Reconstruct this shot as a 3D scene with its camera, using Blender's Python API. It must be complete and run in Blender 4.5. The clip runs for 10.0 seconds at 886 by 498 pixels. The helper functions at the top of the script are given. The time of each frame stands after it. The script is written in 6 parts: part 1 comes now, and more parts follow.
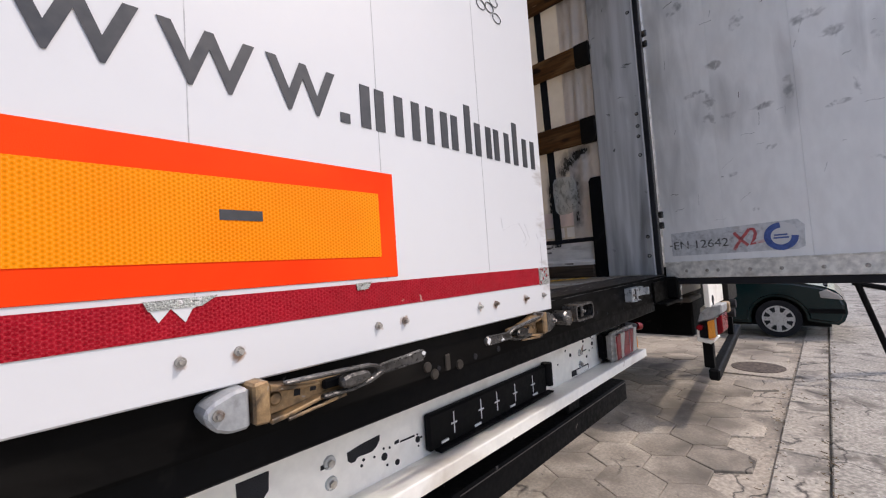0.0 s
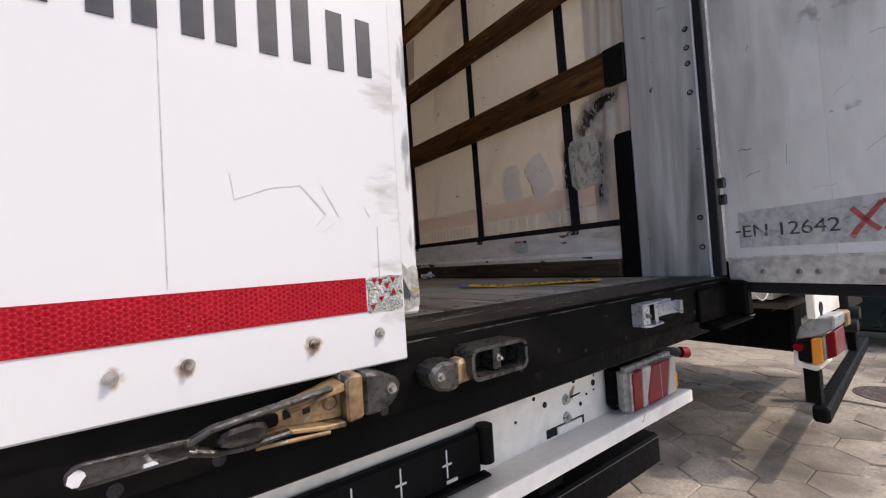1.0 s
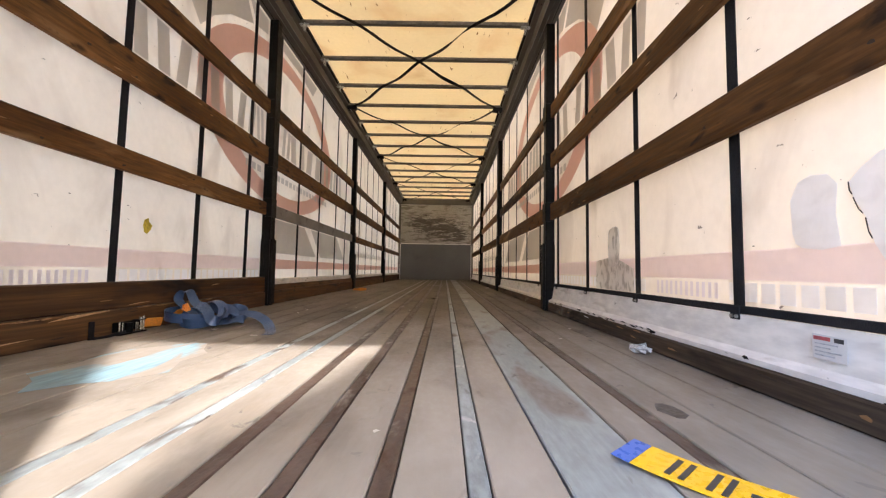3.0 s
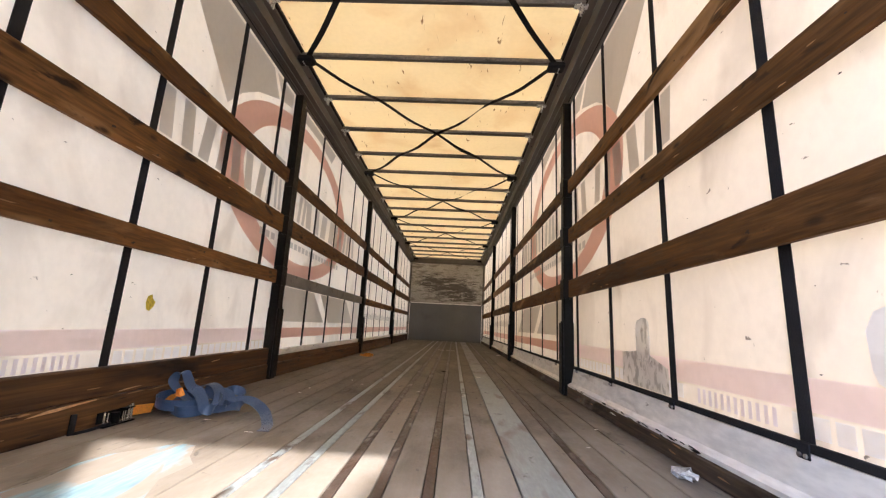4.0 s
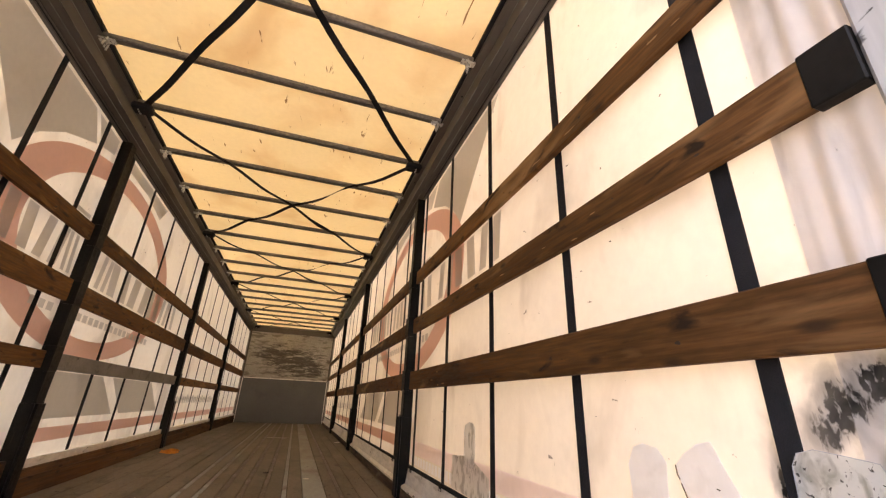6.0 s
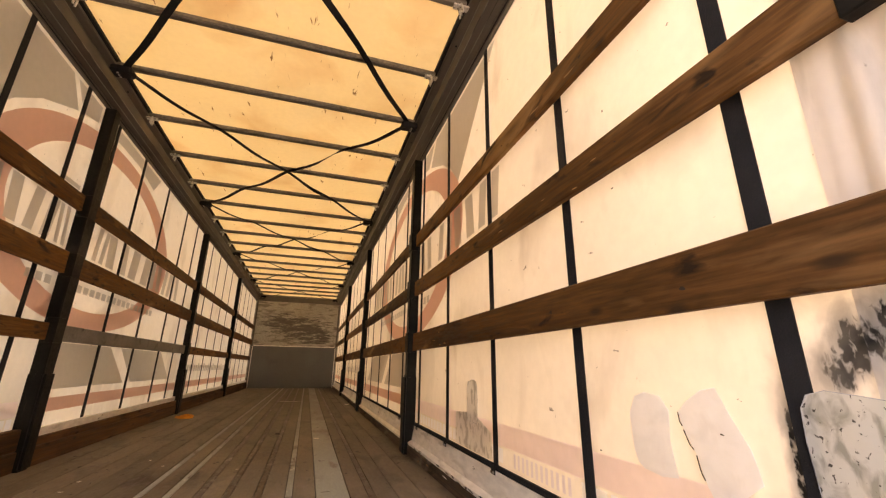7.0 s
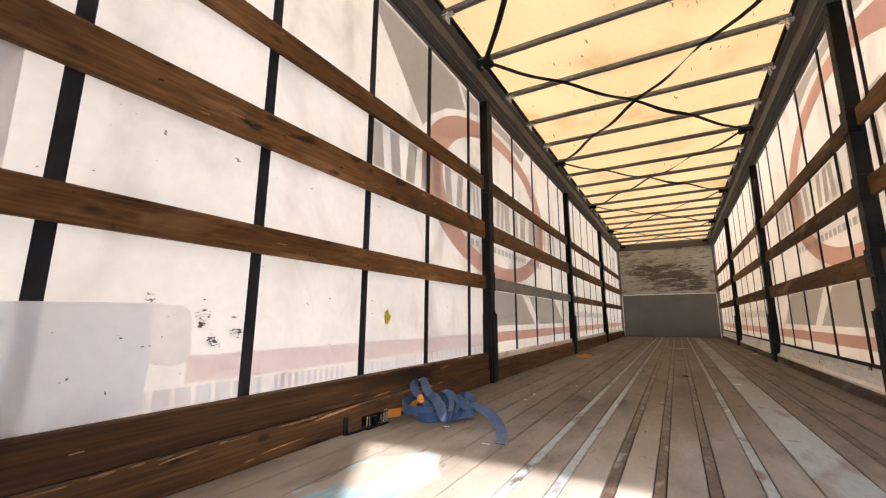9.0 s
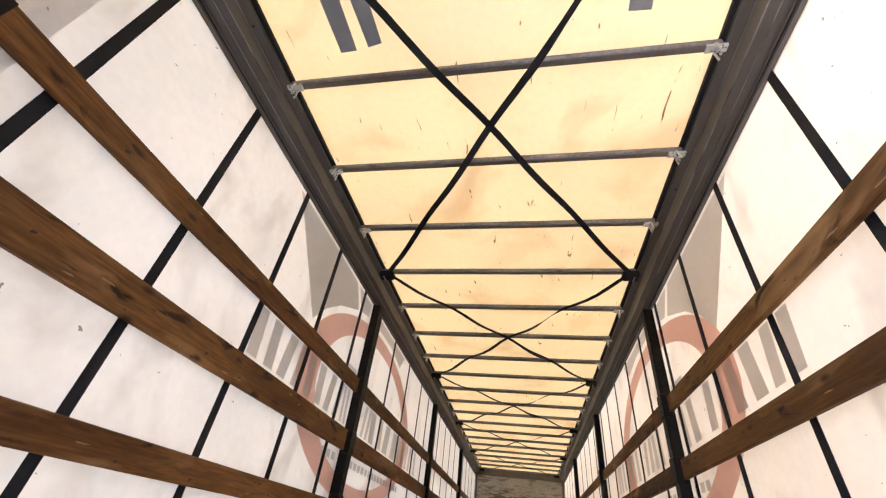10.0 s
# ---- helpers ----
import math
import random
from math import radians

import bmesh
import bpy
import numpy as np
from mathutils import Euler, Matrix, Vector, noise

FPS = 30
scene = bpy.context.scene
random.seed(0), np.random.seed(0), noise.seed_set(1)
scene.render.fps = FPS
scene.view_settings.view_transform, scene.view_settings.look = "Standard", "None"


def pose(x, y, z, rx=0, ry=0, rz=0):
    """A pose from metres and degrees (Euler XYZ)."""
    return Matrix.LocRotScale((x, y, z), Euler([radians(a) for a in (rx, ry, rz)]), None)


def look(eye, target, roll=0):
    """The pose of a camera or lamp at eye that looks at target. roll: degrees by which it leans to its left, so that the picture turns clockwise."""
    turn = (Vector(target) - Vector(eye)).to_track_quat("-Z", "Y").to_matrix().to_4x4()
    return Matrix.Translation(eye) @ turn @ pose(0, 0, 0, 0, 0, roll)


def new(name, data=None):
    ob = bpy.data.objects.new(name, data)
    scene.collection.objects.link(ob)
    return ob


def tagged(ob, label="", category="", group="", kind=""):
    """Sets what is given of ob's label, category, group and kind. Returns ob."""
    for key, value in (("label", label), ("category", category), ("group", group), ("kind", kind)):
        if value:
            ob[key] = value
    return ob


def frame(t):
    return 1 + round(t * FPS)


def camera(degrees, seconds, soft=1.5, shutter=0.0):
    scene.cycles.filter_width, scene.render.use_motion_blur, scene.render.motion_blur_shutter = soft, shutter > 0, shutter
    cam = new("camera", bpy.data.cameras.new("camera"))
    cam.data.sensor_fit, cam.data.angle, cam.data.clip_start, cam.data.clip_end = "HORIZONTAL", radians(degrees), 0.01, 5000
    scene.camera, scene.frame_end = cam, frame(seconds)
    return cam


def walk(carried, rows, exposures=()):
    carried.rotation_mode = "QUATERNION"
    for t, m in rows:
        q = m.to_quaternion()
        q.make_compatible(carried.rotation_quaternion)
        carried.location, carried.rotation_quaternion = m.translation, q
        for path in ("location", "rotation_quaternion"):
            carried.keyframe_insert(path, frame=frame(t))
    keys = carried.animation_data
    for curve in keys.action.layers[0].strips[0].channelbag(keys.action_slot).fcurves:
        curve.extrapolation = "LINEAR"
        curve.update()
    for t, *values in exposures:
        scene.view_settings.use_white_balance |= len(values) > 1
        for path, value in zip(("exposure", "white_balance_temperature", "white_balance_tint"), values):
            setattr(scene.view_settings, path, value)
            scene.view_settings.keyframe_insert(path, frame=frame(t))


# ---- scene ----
cam = camera(94.9, 10.0, soft=1.2)
PATH = [
    (0, (-1.046, -0.597, 1.308), (0.408, 0.774, 1.403), -3.9),
    (0.5, (-0.664, -0.547, 1.315), (0.691, 0.922, 1.384), -4.1),
    (1, (-0.299, -0.519, 1.307), (0.88, 1.096, 1.367), -3.6),
    (1.5, (0.016, -0.444, 1.355), (0.908, 1.344, 1.423), -2.8),
    (2, (0.203, -0.274, 1.379), (0.766, 1.643, 1.47), -1.7),
    (2.5, (0.31, -0.129, 1.448), (0.511, 1.858, 1.549), -0.6),
    (2.7, (0.335, -0.1, 1.479), (0.417, 1.896, 1.576), -0.1),
    (3.8, (0.285, 0.019, 1.657), (0.203, 1.997, 1.937), 2.1),
    (4, (0.289, 0.032, 1.692), (0.22, 1.996, 2.063), 2.9),
    (4.5, (0.272, 0.027, 1.754), (0.245, 1.928, 2.376), 4.5),
    (5, (0.259, 0.006, 1.816), (0.301, 1.809, 2.682), 5.9),
    (5.5, (0.266, -0.003, 1.849), (0.563, 1.773, 2.72), 5.2),
    (5.7, (0.302, 0.001, 1.857), (0.745, 1.772, 2.674), 4.4),
    (6.8, (0.416, 0.032, 1.849), (1.09, 1.819, 2.442), 1.3),
    (7, (0.409, 0.059, 1.839), (0.988, 1.889, 2.402), 0.9),
    (7.5, (0.393, 0.119, 1.809), (0.596, 2.047, 2.301), 0.1),
    (8, (0.353, 0.154, 1.788), (0.101, 2.09, 2.222), -0.2),
    (8.5, (0.269, 0.173, 1.759), (-0.418, 2.014, 2.133), -0.1),
    (9, (0.174, 0.19, 1.724), (-0.796, 1.906, 2.062), -0.1),
    (9.5, (0.159, 0.185, 1.762), (-0.63, 1.92, 2.37), 2.9),
    (10, (0.174, 0.088, 1.882), (-0.21, 1.656, 3.062), 7.6),
]
walk(cam, [(t, look(eye, target, roll)) for t, eye, target, roll in PATH],
     exposures=[(0.0, 0.6, 6650, 16), (1.0, 0.76, 6800, 16), (1.6, 1.24, 7000, 17), (2.0, 2.14, 7000, 17), (2.5, 2.76, 6500, 17), (3.8, 3.15, 6250, 17),
                (5.0, 3.1, 6250, 18), (5.7, 3.03, 6800, 20), (6.8, 2.93, 9600, 24), (7.1, 2.93, 9500, 24), (7.6, 3.08, 6850, 20), (8.0, 3.22, 6150, 18), (8.6, 3.37, 6000, 17), (9.5, 3.42, 6300, 17), (10.0, 3.35, 6000, 17)])

# ---- world, sun, exposure ----
SUN_AZ = Vector((0.547, -0.837, 0)).normalized()
SUN_EL = radians(52.4)
world = bpy.data.worlds.new("sky")
scene.world = world
world.use_nodes = True
wn = world.node_tree.nodes
sky = wn.new("ShaderNodeTexSky")
sky.sky_type, sky.sun_disc, sky.dust_density = "NISHITA", False, 2.2
sky.sun_elevation, sky.sun_rotation = SUN_EL, math.atan2(SUN_AZ.x, SUN_AZ.y)
world.node_tree.links.new(sky.outputs[0], wn["Background"].inputs[0])
wn["Background"].inputs[1].default_value = 0.15
sun = new("sun", bpy.data.lights.new("sun", "SUN"))
sun.data.energy, sun.data.angle, sun.data.color = 1.2, radians(1.6), (1.0, 0.95, 0.87)
sun.matrix_world = look((0, 0, 0), -(SUN_AZ * math.cos(SUN_EL) + Vector((0, 0, math.sin(SUN_EL)))))


# ---- materials ----
def mat(name, a, b, rough=0.6, metal=0.0, big=2.0, fine=40.0, bump=0.15, stretch=(1, 1, 1), spots=None, spots2=None, rvar=0.12, spread=0.0, grain=0.5, gloss=0.5, streak=0.0, cells=0.0):
    """Two-scale surface: a..b by a broad noise, darkened and lightened by a fine one; spots are (colour, low, high, scale, stretch)."""
    m = bpy.data.materials.new(name)
    m.use_nodes = True
    nt = m.node_tree
    n, l = nt.nodes, nt.links
    bs = n["Principled BSDF"]
    geo, info = n.new("ShaderNodeNewGeometry"), n.new("ShaderNodeObjectInfo")
    off = n.new("ShaderNodeVectorMath")
    off.operation = "MULTIPLY_ADD"
    l.new(info.outputs["Random"], off.inputs[0])
    off.inputs[1].default_value = (7.3, 3.1, 5.7)
    l.new(geo.outputs["Position"], off.inputs[2])

    def tex(scale, st, detail, dist=0.0):
        mp = n.new("ShaderNodeMapping")
        mp.inputs["Scale"].default_value = st
        l.new(off.outputs[0], mp.inputs[0])
        t = n.new("ShaderNodeTexNoise")
        t.inputs["Scale"].default_value, t.inputs["Detail"].default_value, t.inputs["Distortion"].default_value = scale, detail, dist
        l.new(mp.outputs[0], t.inputs["Vector"])
        return t.outputs["Fac"]

    def ramp(src, lo, hi, to0=0.0, to1=1.0):
        r = n.new("ShaderNodeMapRange")
        l.new(src, r.inputs[0])
        for i, v in zip((1, 2, 3, 4), (lo, hi, to0, to1)):
            r.inputs[i].default_value = v
        return r.outputs[0]

    def mix(fac, c1, c2, mode="MIX"):
        x = n.new("ShaderNodeMix")
        x.data_type, x.blend_type = "RGBA", mode
        for sock, v in ((0, fac), (6, c1), (7, c2)):
            if hasattr(v, "is_linked"):
                l.new(v, x.inputs[sock])
            else:
                x.inputs[sock].default_value = v if sock == 0 else (*v, 1)
        return x.outputs[2]

    f1, f2 = tex(big, stretch, 4, 0.3), tex(fine, stretch, 3)
    col = mix(ramp(f1, 0.32, 0.68), a, b)
    shade = ramp(f2, 0.34, 0.66, 1 - grain * 0.5, 1 + grain * 0.35)
    g = n.new("ShaderNodeCombineColor")
    for i in range(3):
        l.new(shade, g.inputs[i])
    col = mix(1.0, col, g.outputs[0], "MULTIPLY")
    if streak:      # long fine fibres
        s1 = ramp(tex(110, (stretch[0], stretch[1] * 0.25, stretch[2]), 2), 0.38, 0.62, 1 - streak, 1 + streak * 0.5)
        s2 = ramp(tex(26, (stretch[0], stretch[1] * 0.8, stretch[2]), 5, 1.2), 0.36, 0.6, 1 - streak, 1 + streak * 0.3)
        for s0 in (s1, s2):
            g = n.new("ShaderNodeCombineColor")
            for i in range(3):
                l.new(s0, g.inputs[i])
            col = mix(1.0, col, g.outputs[0], "MULTIPLY")
    if cells:       # honeycomb of a reflective sheet
        total = None
        for ca, sa in ((1.0, 0.0), (-0.5, 0.866), (-0.5, -0.866)):
            d = n.new("ShaderNodeVectorMath")
            d.operation = "DOT_PRODUCT"
            l.new(geo.outputs["Position"], d.inputs[0])
            d.inputs[1].default_value = (ca * cells, 0, sa * cells)
            w = n.new("ShaderNodeMath")
            w.operation = "COSINE"
            l.new(d.outputs["Value"], w.inputs[0])
            if total is None:
                total = w.outputs[0]
            else:
                ad = n.new("ShaderNodeMath")
                ad.operation = "ADD"
                l.new(total, ad.inputs[0])
                l.new(w.outputs[0], ad.inputs[1])
                total = ad.outputs[0]
        col = mix(ramp(total, -1.3, -0.75, 0.24, 0.0), col, tuple(min(1, c * 1.3 + 0.09) for c in b))
        col = mix(ramp(total, 0.2, 2.2, 0.0, 0.4), col, tuple(c * 0.45 for c in a))
    if spread:
        h = n.new("ShaderNodeHueSaturation")
        l.new(ramp(info.outputs["Random"], 0, 1, 1 - spread, 1 + spread), h.inputs["Value"])
        l.new(col, h.inputs["Color"])
        col = h.outputs[0]
    for s in (spots, spots2):
        if s:
            col = mix(ramp(tex(s[3], s[4] if len(s) > 4 else (1, 1, 1), 6, 0.6), s[1], s[2]), col, s[0])
    l.new(col, bs.inputs["Base Color"])
    l.new(ramp(f2, 0.3, 0.7, max(rough - rvar, 0.03), min(rough + rvar, 1)), bs.inputs["Roughness"])
    bs.inputs["Metallic"].default_value = metal
    bs.inputs["Specular IOR Level"].default_value = gloss
    if bump:
        bp = n.new("ShaderNodeBump")
        bp.inputs["Strength"].default_value, bp.inputs["Distance"].default_value = bump, 0.004
        l.new(f2, bp.inputs["Height"])
        l.new(bp.outputs[0], bs.inputs["Normal"])
    return m


def cloth(name, face, through_col, share, spots=None, spots2=None, gloss=0.25, big=1.2):
    """Coated tarpaulin: part of the light is scattered back, part scattered through the sheet."""
    m = mat(name, face, tuple(c * 0.95 for c in face), 0.45, 0, big, 25, 0.12, spots=spots, spots2=spots2, grain=0.05)
    n, l = m.node_tree.nodes, m.node_tree.links
    bs, out = n["Principled BSDF"], n["Material Output"]
    col = bs.inputs["Base Color"].links[0].from_socket
    tint = n.new("ShaderNodeMix")
    tint.data_type, tint.blend_type = "RGBA", "MULTIPLY"
    tint.inputs[0].default_value = 1
    l.new(col, tint.inputs[6])
    tint.inputs[7].default_value = (*through_col, 1)
    tr, mx = n.new("ShaderNodeBsdfTranslucent"), n.new("ShaderNodeMixShader")
    l.new(tint.outputs[2], tr.inputs[0])
    mx.inputs[0].default_value = share
    l.new(bs.outputs[0], mx.inputs[1])
    l.new(tr.outputs[0], mx.inputs[2])
    l.new(mx.outputs[0], out.inputs[0])
    bs.inputs["Specular IOR Level"].default_value = gloss
    return m


def relay(m, make):
    """Passes a material's colour through make(nodes, links, colour) wherever it is used."""
    n, l = m.node_tree.nodes, m.node_tree.links
    src = n["Principled BSDF"].inputs["Base Color"].links[0].from_socket
    ends = [k.to_socket for k in l if k.from_socket == src]
    out = make(n, l, src)
    for e in ends:
        l.new(out, e)


def stain_or_light(m, spots, colour, lo=0.75, hi=0.85, scale=30, st=(1, 1, 1), strength=1.0):
    """Stains, or painted light and shade, with a broken edge; spots are (centre, radii) in the world."""
    def make(n, l, src):
        def op(kind, a, b):
            x = n.new("ShaderNodeMath")
            x.operation = kind
            for sock, v in zip(x.inputs, (a, b)):
                if hasattr(v, "is_linked"):
                    l.new(v, sock)
                else:
                    sock.default_value = v
            return x.outputs[0]
        geo = n.new("ShaderNodeNewGeometry")
        mask = None
        for c, r in spots:
            d = n.new("ShaderNodeVectorMath")
            d.operation = "SUBTRACT"
            l.new(geo.outputs["Position"], d.inputs[0])
            d.inputs[1].default_value = c
            q = n.new("ShaderNodeVectorMath")
            q.operation = "DIVIDE"
            l.new(d.outputs[0], q.inputs[0])
            q.inputs[1].default_value = r
            ln = n.new("ShaderNodeVectorMath")
            ln.operation = "LENGTH"
            l.new(q.outputs[0], ln.inputs[0])
            near = op("MAXIMUM", op("SUBTRACT", 1.0, ln.outputs["Value"]), 0.0)
            mask = near if mask is None else op("MAXIMUM", mask, near)
        mp = n.new("ShaderNodeMapping")
        mp.inputs["Scale"].default_value = st
        l.new(geo.outputs["Position"], mp.inputs[0])
        t = n.new("ShaderNodeTexNoise")
        t.inputs["Scale"].default_value, t.inputs["Detail"].default_value, t.inputs["Distortion"].default_value = scale, 6, 0.5
        l.new(mp.outputs[0], t.inputs["Vector"])
        c2 = n.new("ShaderNodeTexNoise")
        c2.inputs["Scale"].default_value, c2.inputs["Detail"].default_value = scale / 5, 3
        l.new(mp.outputs[0], c2.inputs["Vector"])
        val = op("ADD", t.outputs["Fac"], op("MULTIPLY", op("MINIMUM", mask, 0.6), 0.55))
        val = op("ADD", val, op("MULTIPLY", op("SUBTRACT", c2.outputs["Fac"], 0.5), 0.7))
        r = n.new("ShaderNodeMapRange")
        l.new(val, r.inputs[0])
        for i, v in zip((1, 2, 3, 4), (lo, hi, 0.0, strength)):
            r.inputs[i].default_value = v
        fac = op("MULTIPLY", r.outputs[0], op("MINIMUM", op("MULTIPLY", mask, 4.0), 1.0))
        x = n.new("ShaderNodeMix")
        x.data_type = "RGBA"
        l.new(fac, x.inputs[0])
        l.new(src, x.inputs[6])
        x.inputs[7].default_value = (*colour, 1)
        return x.outputs[2]
    relay(m, make)


def knots(m, colour, keep=0.5):
    """Elliptic knots along boards that run in y."""
    def make(n, l, src):
        geo, info = n.new("ShaderNodeNewGeometry"), n.new("ShaderNodeObjectInfo")
        off = n.new("ShaderNodeVectorMath")
        off.operation = "MULTIPLY_ADD"
        l.new(info.outputs["Random"], off.inputs[0])
        off.inputs[1].default_value = (0, 9.1, 4.7)
        l.new(geo.outputs["Position"], off.inputs[2])
        mp = n.new("ShaderNodeMapping")
        mp.inputs["Scale"].default_value = (0, 3.2, 8)
        l.new(off.outputs[0], mp.inputs[0])
        sx, cb = n.new("ShaderNodeSeparateXYZ"), n.new("ShaderNodeCombineXYZ")
        l.new(mp.outputs[0], sx.inputs[0])
        l.new(sx.outputs["Y"], cb.inputs["X"])
        l.new(sx.outputs["Z"], cb.inputs["Y"])
        v = n.new("ShaderNodeTexVoronoi")
        v.voronoi_dimensions = "2D"
        v.inputs["Scale"].default_value = 1.0
        l.new(cb.outputs[0], v.inputs["Vector"])
        r = n.new("ShaderNodeMapRange")
        l.new(v.outputs["Distance"], r.inputs[0])
        for i, k in zip((1, 2, 3, 4), (0.04, 0.13, 0.9, 0.0)):
            r.inputs[i].default_value = k
        sp = n.new("ShaderNodeSeparateColor")
        l.new(v.outputs["Color"], sp.inputs[0])
        g = n.new("ShaderNodeMath")
        g.operation = "GREATER_THAN"
        l.new(sp.outputs[0], g.inputs[0])
        g.inputs[1].default_value = keep
        mu = n.new("ShaderNodeMath")
        mu.operation = "MULTIPLY"
        l.new(r.outputs[0], mu.inputs[0])
        l.new(g.outputs[0], mu.inputs[1])
        x = n.new("ShaderNodeMix")
        x.data_type = "RGBA"
        l.new(mu.outputs[0], x.inputs[0])
        l.new(src, x.inputs[6])
        x.inputs[7].default_value = (*colour, 1)
        return x.outputs[2]
    relay(m, make)


def cracks(m, scale, colour, width=0.02, keep=0.5):
    """Thin broken cracks along wandering cell edges."""
    def make(n, l, src):
        geo = n.new("ShaderNodeNewGeometry")
        wob = n.new("ShaderNodeTexNoise")
        wob.inputs["Scale"].default_value, wob.inputs["Detail"].default_value = scale * 2.5, 4
        l.new(geo.outputs["Position"], wob.inputs["Vector"])
        mv = n.new("ShaderNodeVectorMath")
        mv.operation = "MULTIPLY_ADD"
        l.new(wob.outputs["Color"], mv.inputs[0])
        mv.inputs[1].default_value = (0.5 / scale,) * 3
        l.new(geo.outputs["Position"], mv.inputs[2])
        v = n.new("ShaderNodeTexVoronoi")
        v.feature = "DISTANCE_TO_EDGE"
        v.inputs["Scale"].default_value = scale
        l.new(mv.outputs[0], v.inputs["Vector"])
        line = n.new("ShaderNodeMapRange")
        l.new(v.outputs["Distance"], line.inputs[0])
        gate = n.new("ShaderNodeTexNoise")
        gate.inputs["Scale"].default_value, gate.inputs["Detail"].default_value = scale * 0.8, 2
        l.new(geo.outputs["Position"], gate.inputs["Vector"])
        on = n.new("ShaderNodeMapRange")
        l.new(gate.outputs["Fac"], on.inputs[0])
        for node, vals in ((line, (0.0, width, 1.0, 0.0)), (on, (keep, keep + 0.06, 0.0, 1.0))):
            for i, k in zip((1, 2, 3, 4), vals):
                node.inputs[i].default_value = k
        both = n.new("ShaderNodeMath")
        both.operation = "MULTIPLY"
        l.new(line.outputs[0], both.inputs[0])
        l.new(on.outputs[0], both.inputs[1])
        x = n.new("ShaderNodeMix")
        x.data_type = "RGBA"
        l.new(both.outputs[0], x.inputs[0])
        l.new(src, x.inputs[6])
        x.inputs[7].default_value = (*colour, 1)
        return x.outputs[2]
    relay(m, make)


M = {}
M["curtain"] = cloth("curtain_pvc", (0.91, 0.885, 0.845), (1.0, 0.925, 0.805), 0.43, spots=((0.64, 0.6, 0.55), 0.53, 0.82, 3.2, (1, 1, 0.6)), spots2=((0.3, 0.28, 0.26), 0.715, 0.74, 34, (1, 0.6, 1.0)))
M["roof"] = cloth("roof_pvc", (0.87, 0.83, 0.715), (1.0, 0.87, 0.645), 0.325, spots=((0.7, 0.58, 0.42), 0.54, 0.8, 1.6), spots2=((0.25, 0.17, 0.1), 0.685, 0.72, 9, (3.0, 0.5, 1)))
M["print_grey"] = cloth("print_grey", (0.6, 0.58, 0.56), (1, 0.97, 0.92), 0.7)
M["print_red"] = cloth("print_red", (0.74, 0.53, 0.465), (1, 0.92, 0.88), 0.7)
M["print_pink"] = cloth("print_pink", (0.945, 0.855, 0.855), (1, 0.98, 0.98), 0.65)
M["print_slate"] = cloth("print_slate", (0.4, 0.42, 0.47), (0.9, 0.95, 1.0), 0.4)
M["print_mauve"] = cloth("print_mauve", (0.8, 0.765, 0.8), (1, 0.98, 1), 0.6)
M["print_pale"] = cloth("print_pale", (0.955, 0.96, 0.98), (1, 1, 1), 0.55)
M["patch_left"] = cloth("patch_left", (0.95, 0.965, 1.0), (1, 1, 1), 0.25, spots2=((0.2, 0.2, 0.2), 0.7, 0.73, 30))
M["patch_grey"] = cloth("patch_grey", (0.83, 0.82, 0.79), (1, 1, 0.98), 0.45, spots=((0.52, 0.51, 0.48), 0.5, 0.62, 24, (1, 1.2, 0.6)), spots2=((0.3, 0.29, 0.27), 0.66, 0.7, 60), big=7)
M["patch"] = cloth("patch_pvc", (0.95, 0.945, 0.935), (1, 1, 1), 0.65, spots=((0.86, 0.86, 0.85), 0.5, 0.75, 7), spots2=((0.2, 0.2, 0.2), 0.72, 0.735, 16))
M["patch_dirty"] = cloth("patch_dirty", (0.72, 0.72, 0.69), (0.95, 0.95, 0.9), 0.35, spots=((0.4, 0.4, 0.36), 0.48, 0.64, 26, (1, 1.3, 0.8)), spots2=((0.1, 0.1, 0.09), 0.62, 0.66, 80), big=9)
M["patch_blue"] = cloth("patch_bluish", (0.95, 0.965, 0.99), (1, 1, 1), 0.42, spots=((0.84, 0.85, 0.87), 0.52, 0.72, 14), spots2=((0.25, 0.25, 0.25), 0.73, 0.745, 20))
M["patch_dirty"].node_tree.nodes["Bump"].inputs["Strength"].default_value = 1.0
M["strap"] = mat("black_webbing", (0.012, 0.012, 0.014), (0.021, 0.021, 0.025), 0.75, 0, 8, 300, 0.5, gloss=0.25)
M["slat"] = mat("brown_wood", (0.069, 0.0285, 0.01), (0.2, 0.091, 0.031), 0.62, 0, 3.4, 80, 0.45, (1, 0.13, 1), spots=((0.3, 0.165, 0.07), 0.57, 0.74, 5, (1, 0.35, 1.6)), spots2=((0.022, 0.012, 0.008), 0.61, 0.69, 11, (1, 0.4, 1.3)), spread=0.34, grain=0.5, streak=0.2, gloss=0.16)
knots(M["slat"], (0.035, 0.018, 0.01), 0.55)
M["board"] = mat("bottom_board", (0.074, 0.035, 0.0145), (0.17, 0.084, 0.034), 0.7, 0, 2.4, 50, 0.5, (1, 0.07, 1), spots=((0.018, 0.012, 0.009), 0.52, 0.66, 6, (1, 0.25, 1)), spots2=((0.3, 0.19, 0.11), 0.66, 0.72, 15, (1, 0.12, 1)), spread=0.2, grain=0.5, streak=0.24, gloss=0.25)
knots(M["board"], (0.03, 0.016, 0.009), 0.6)
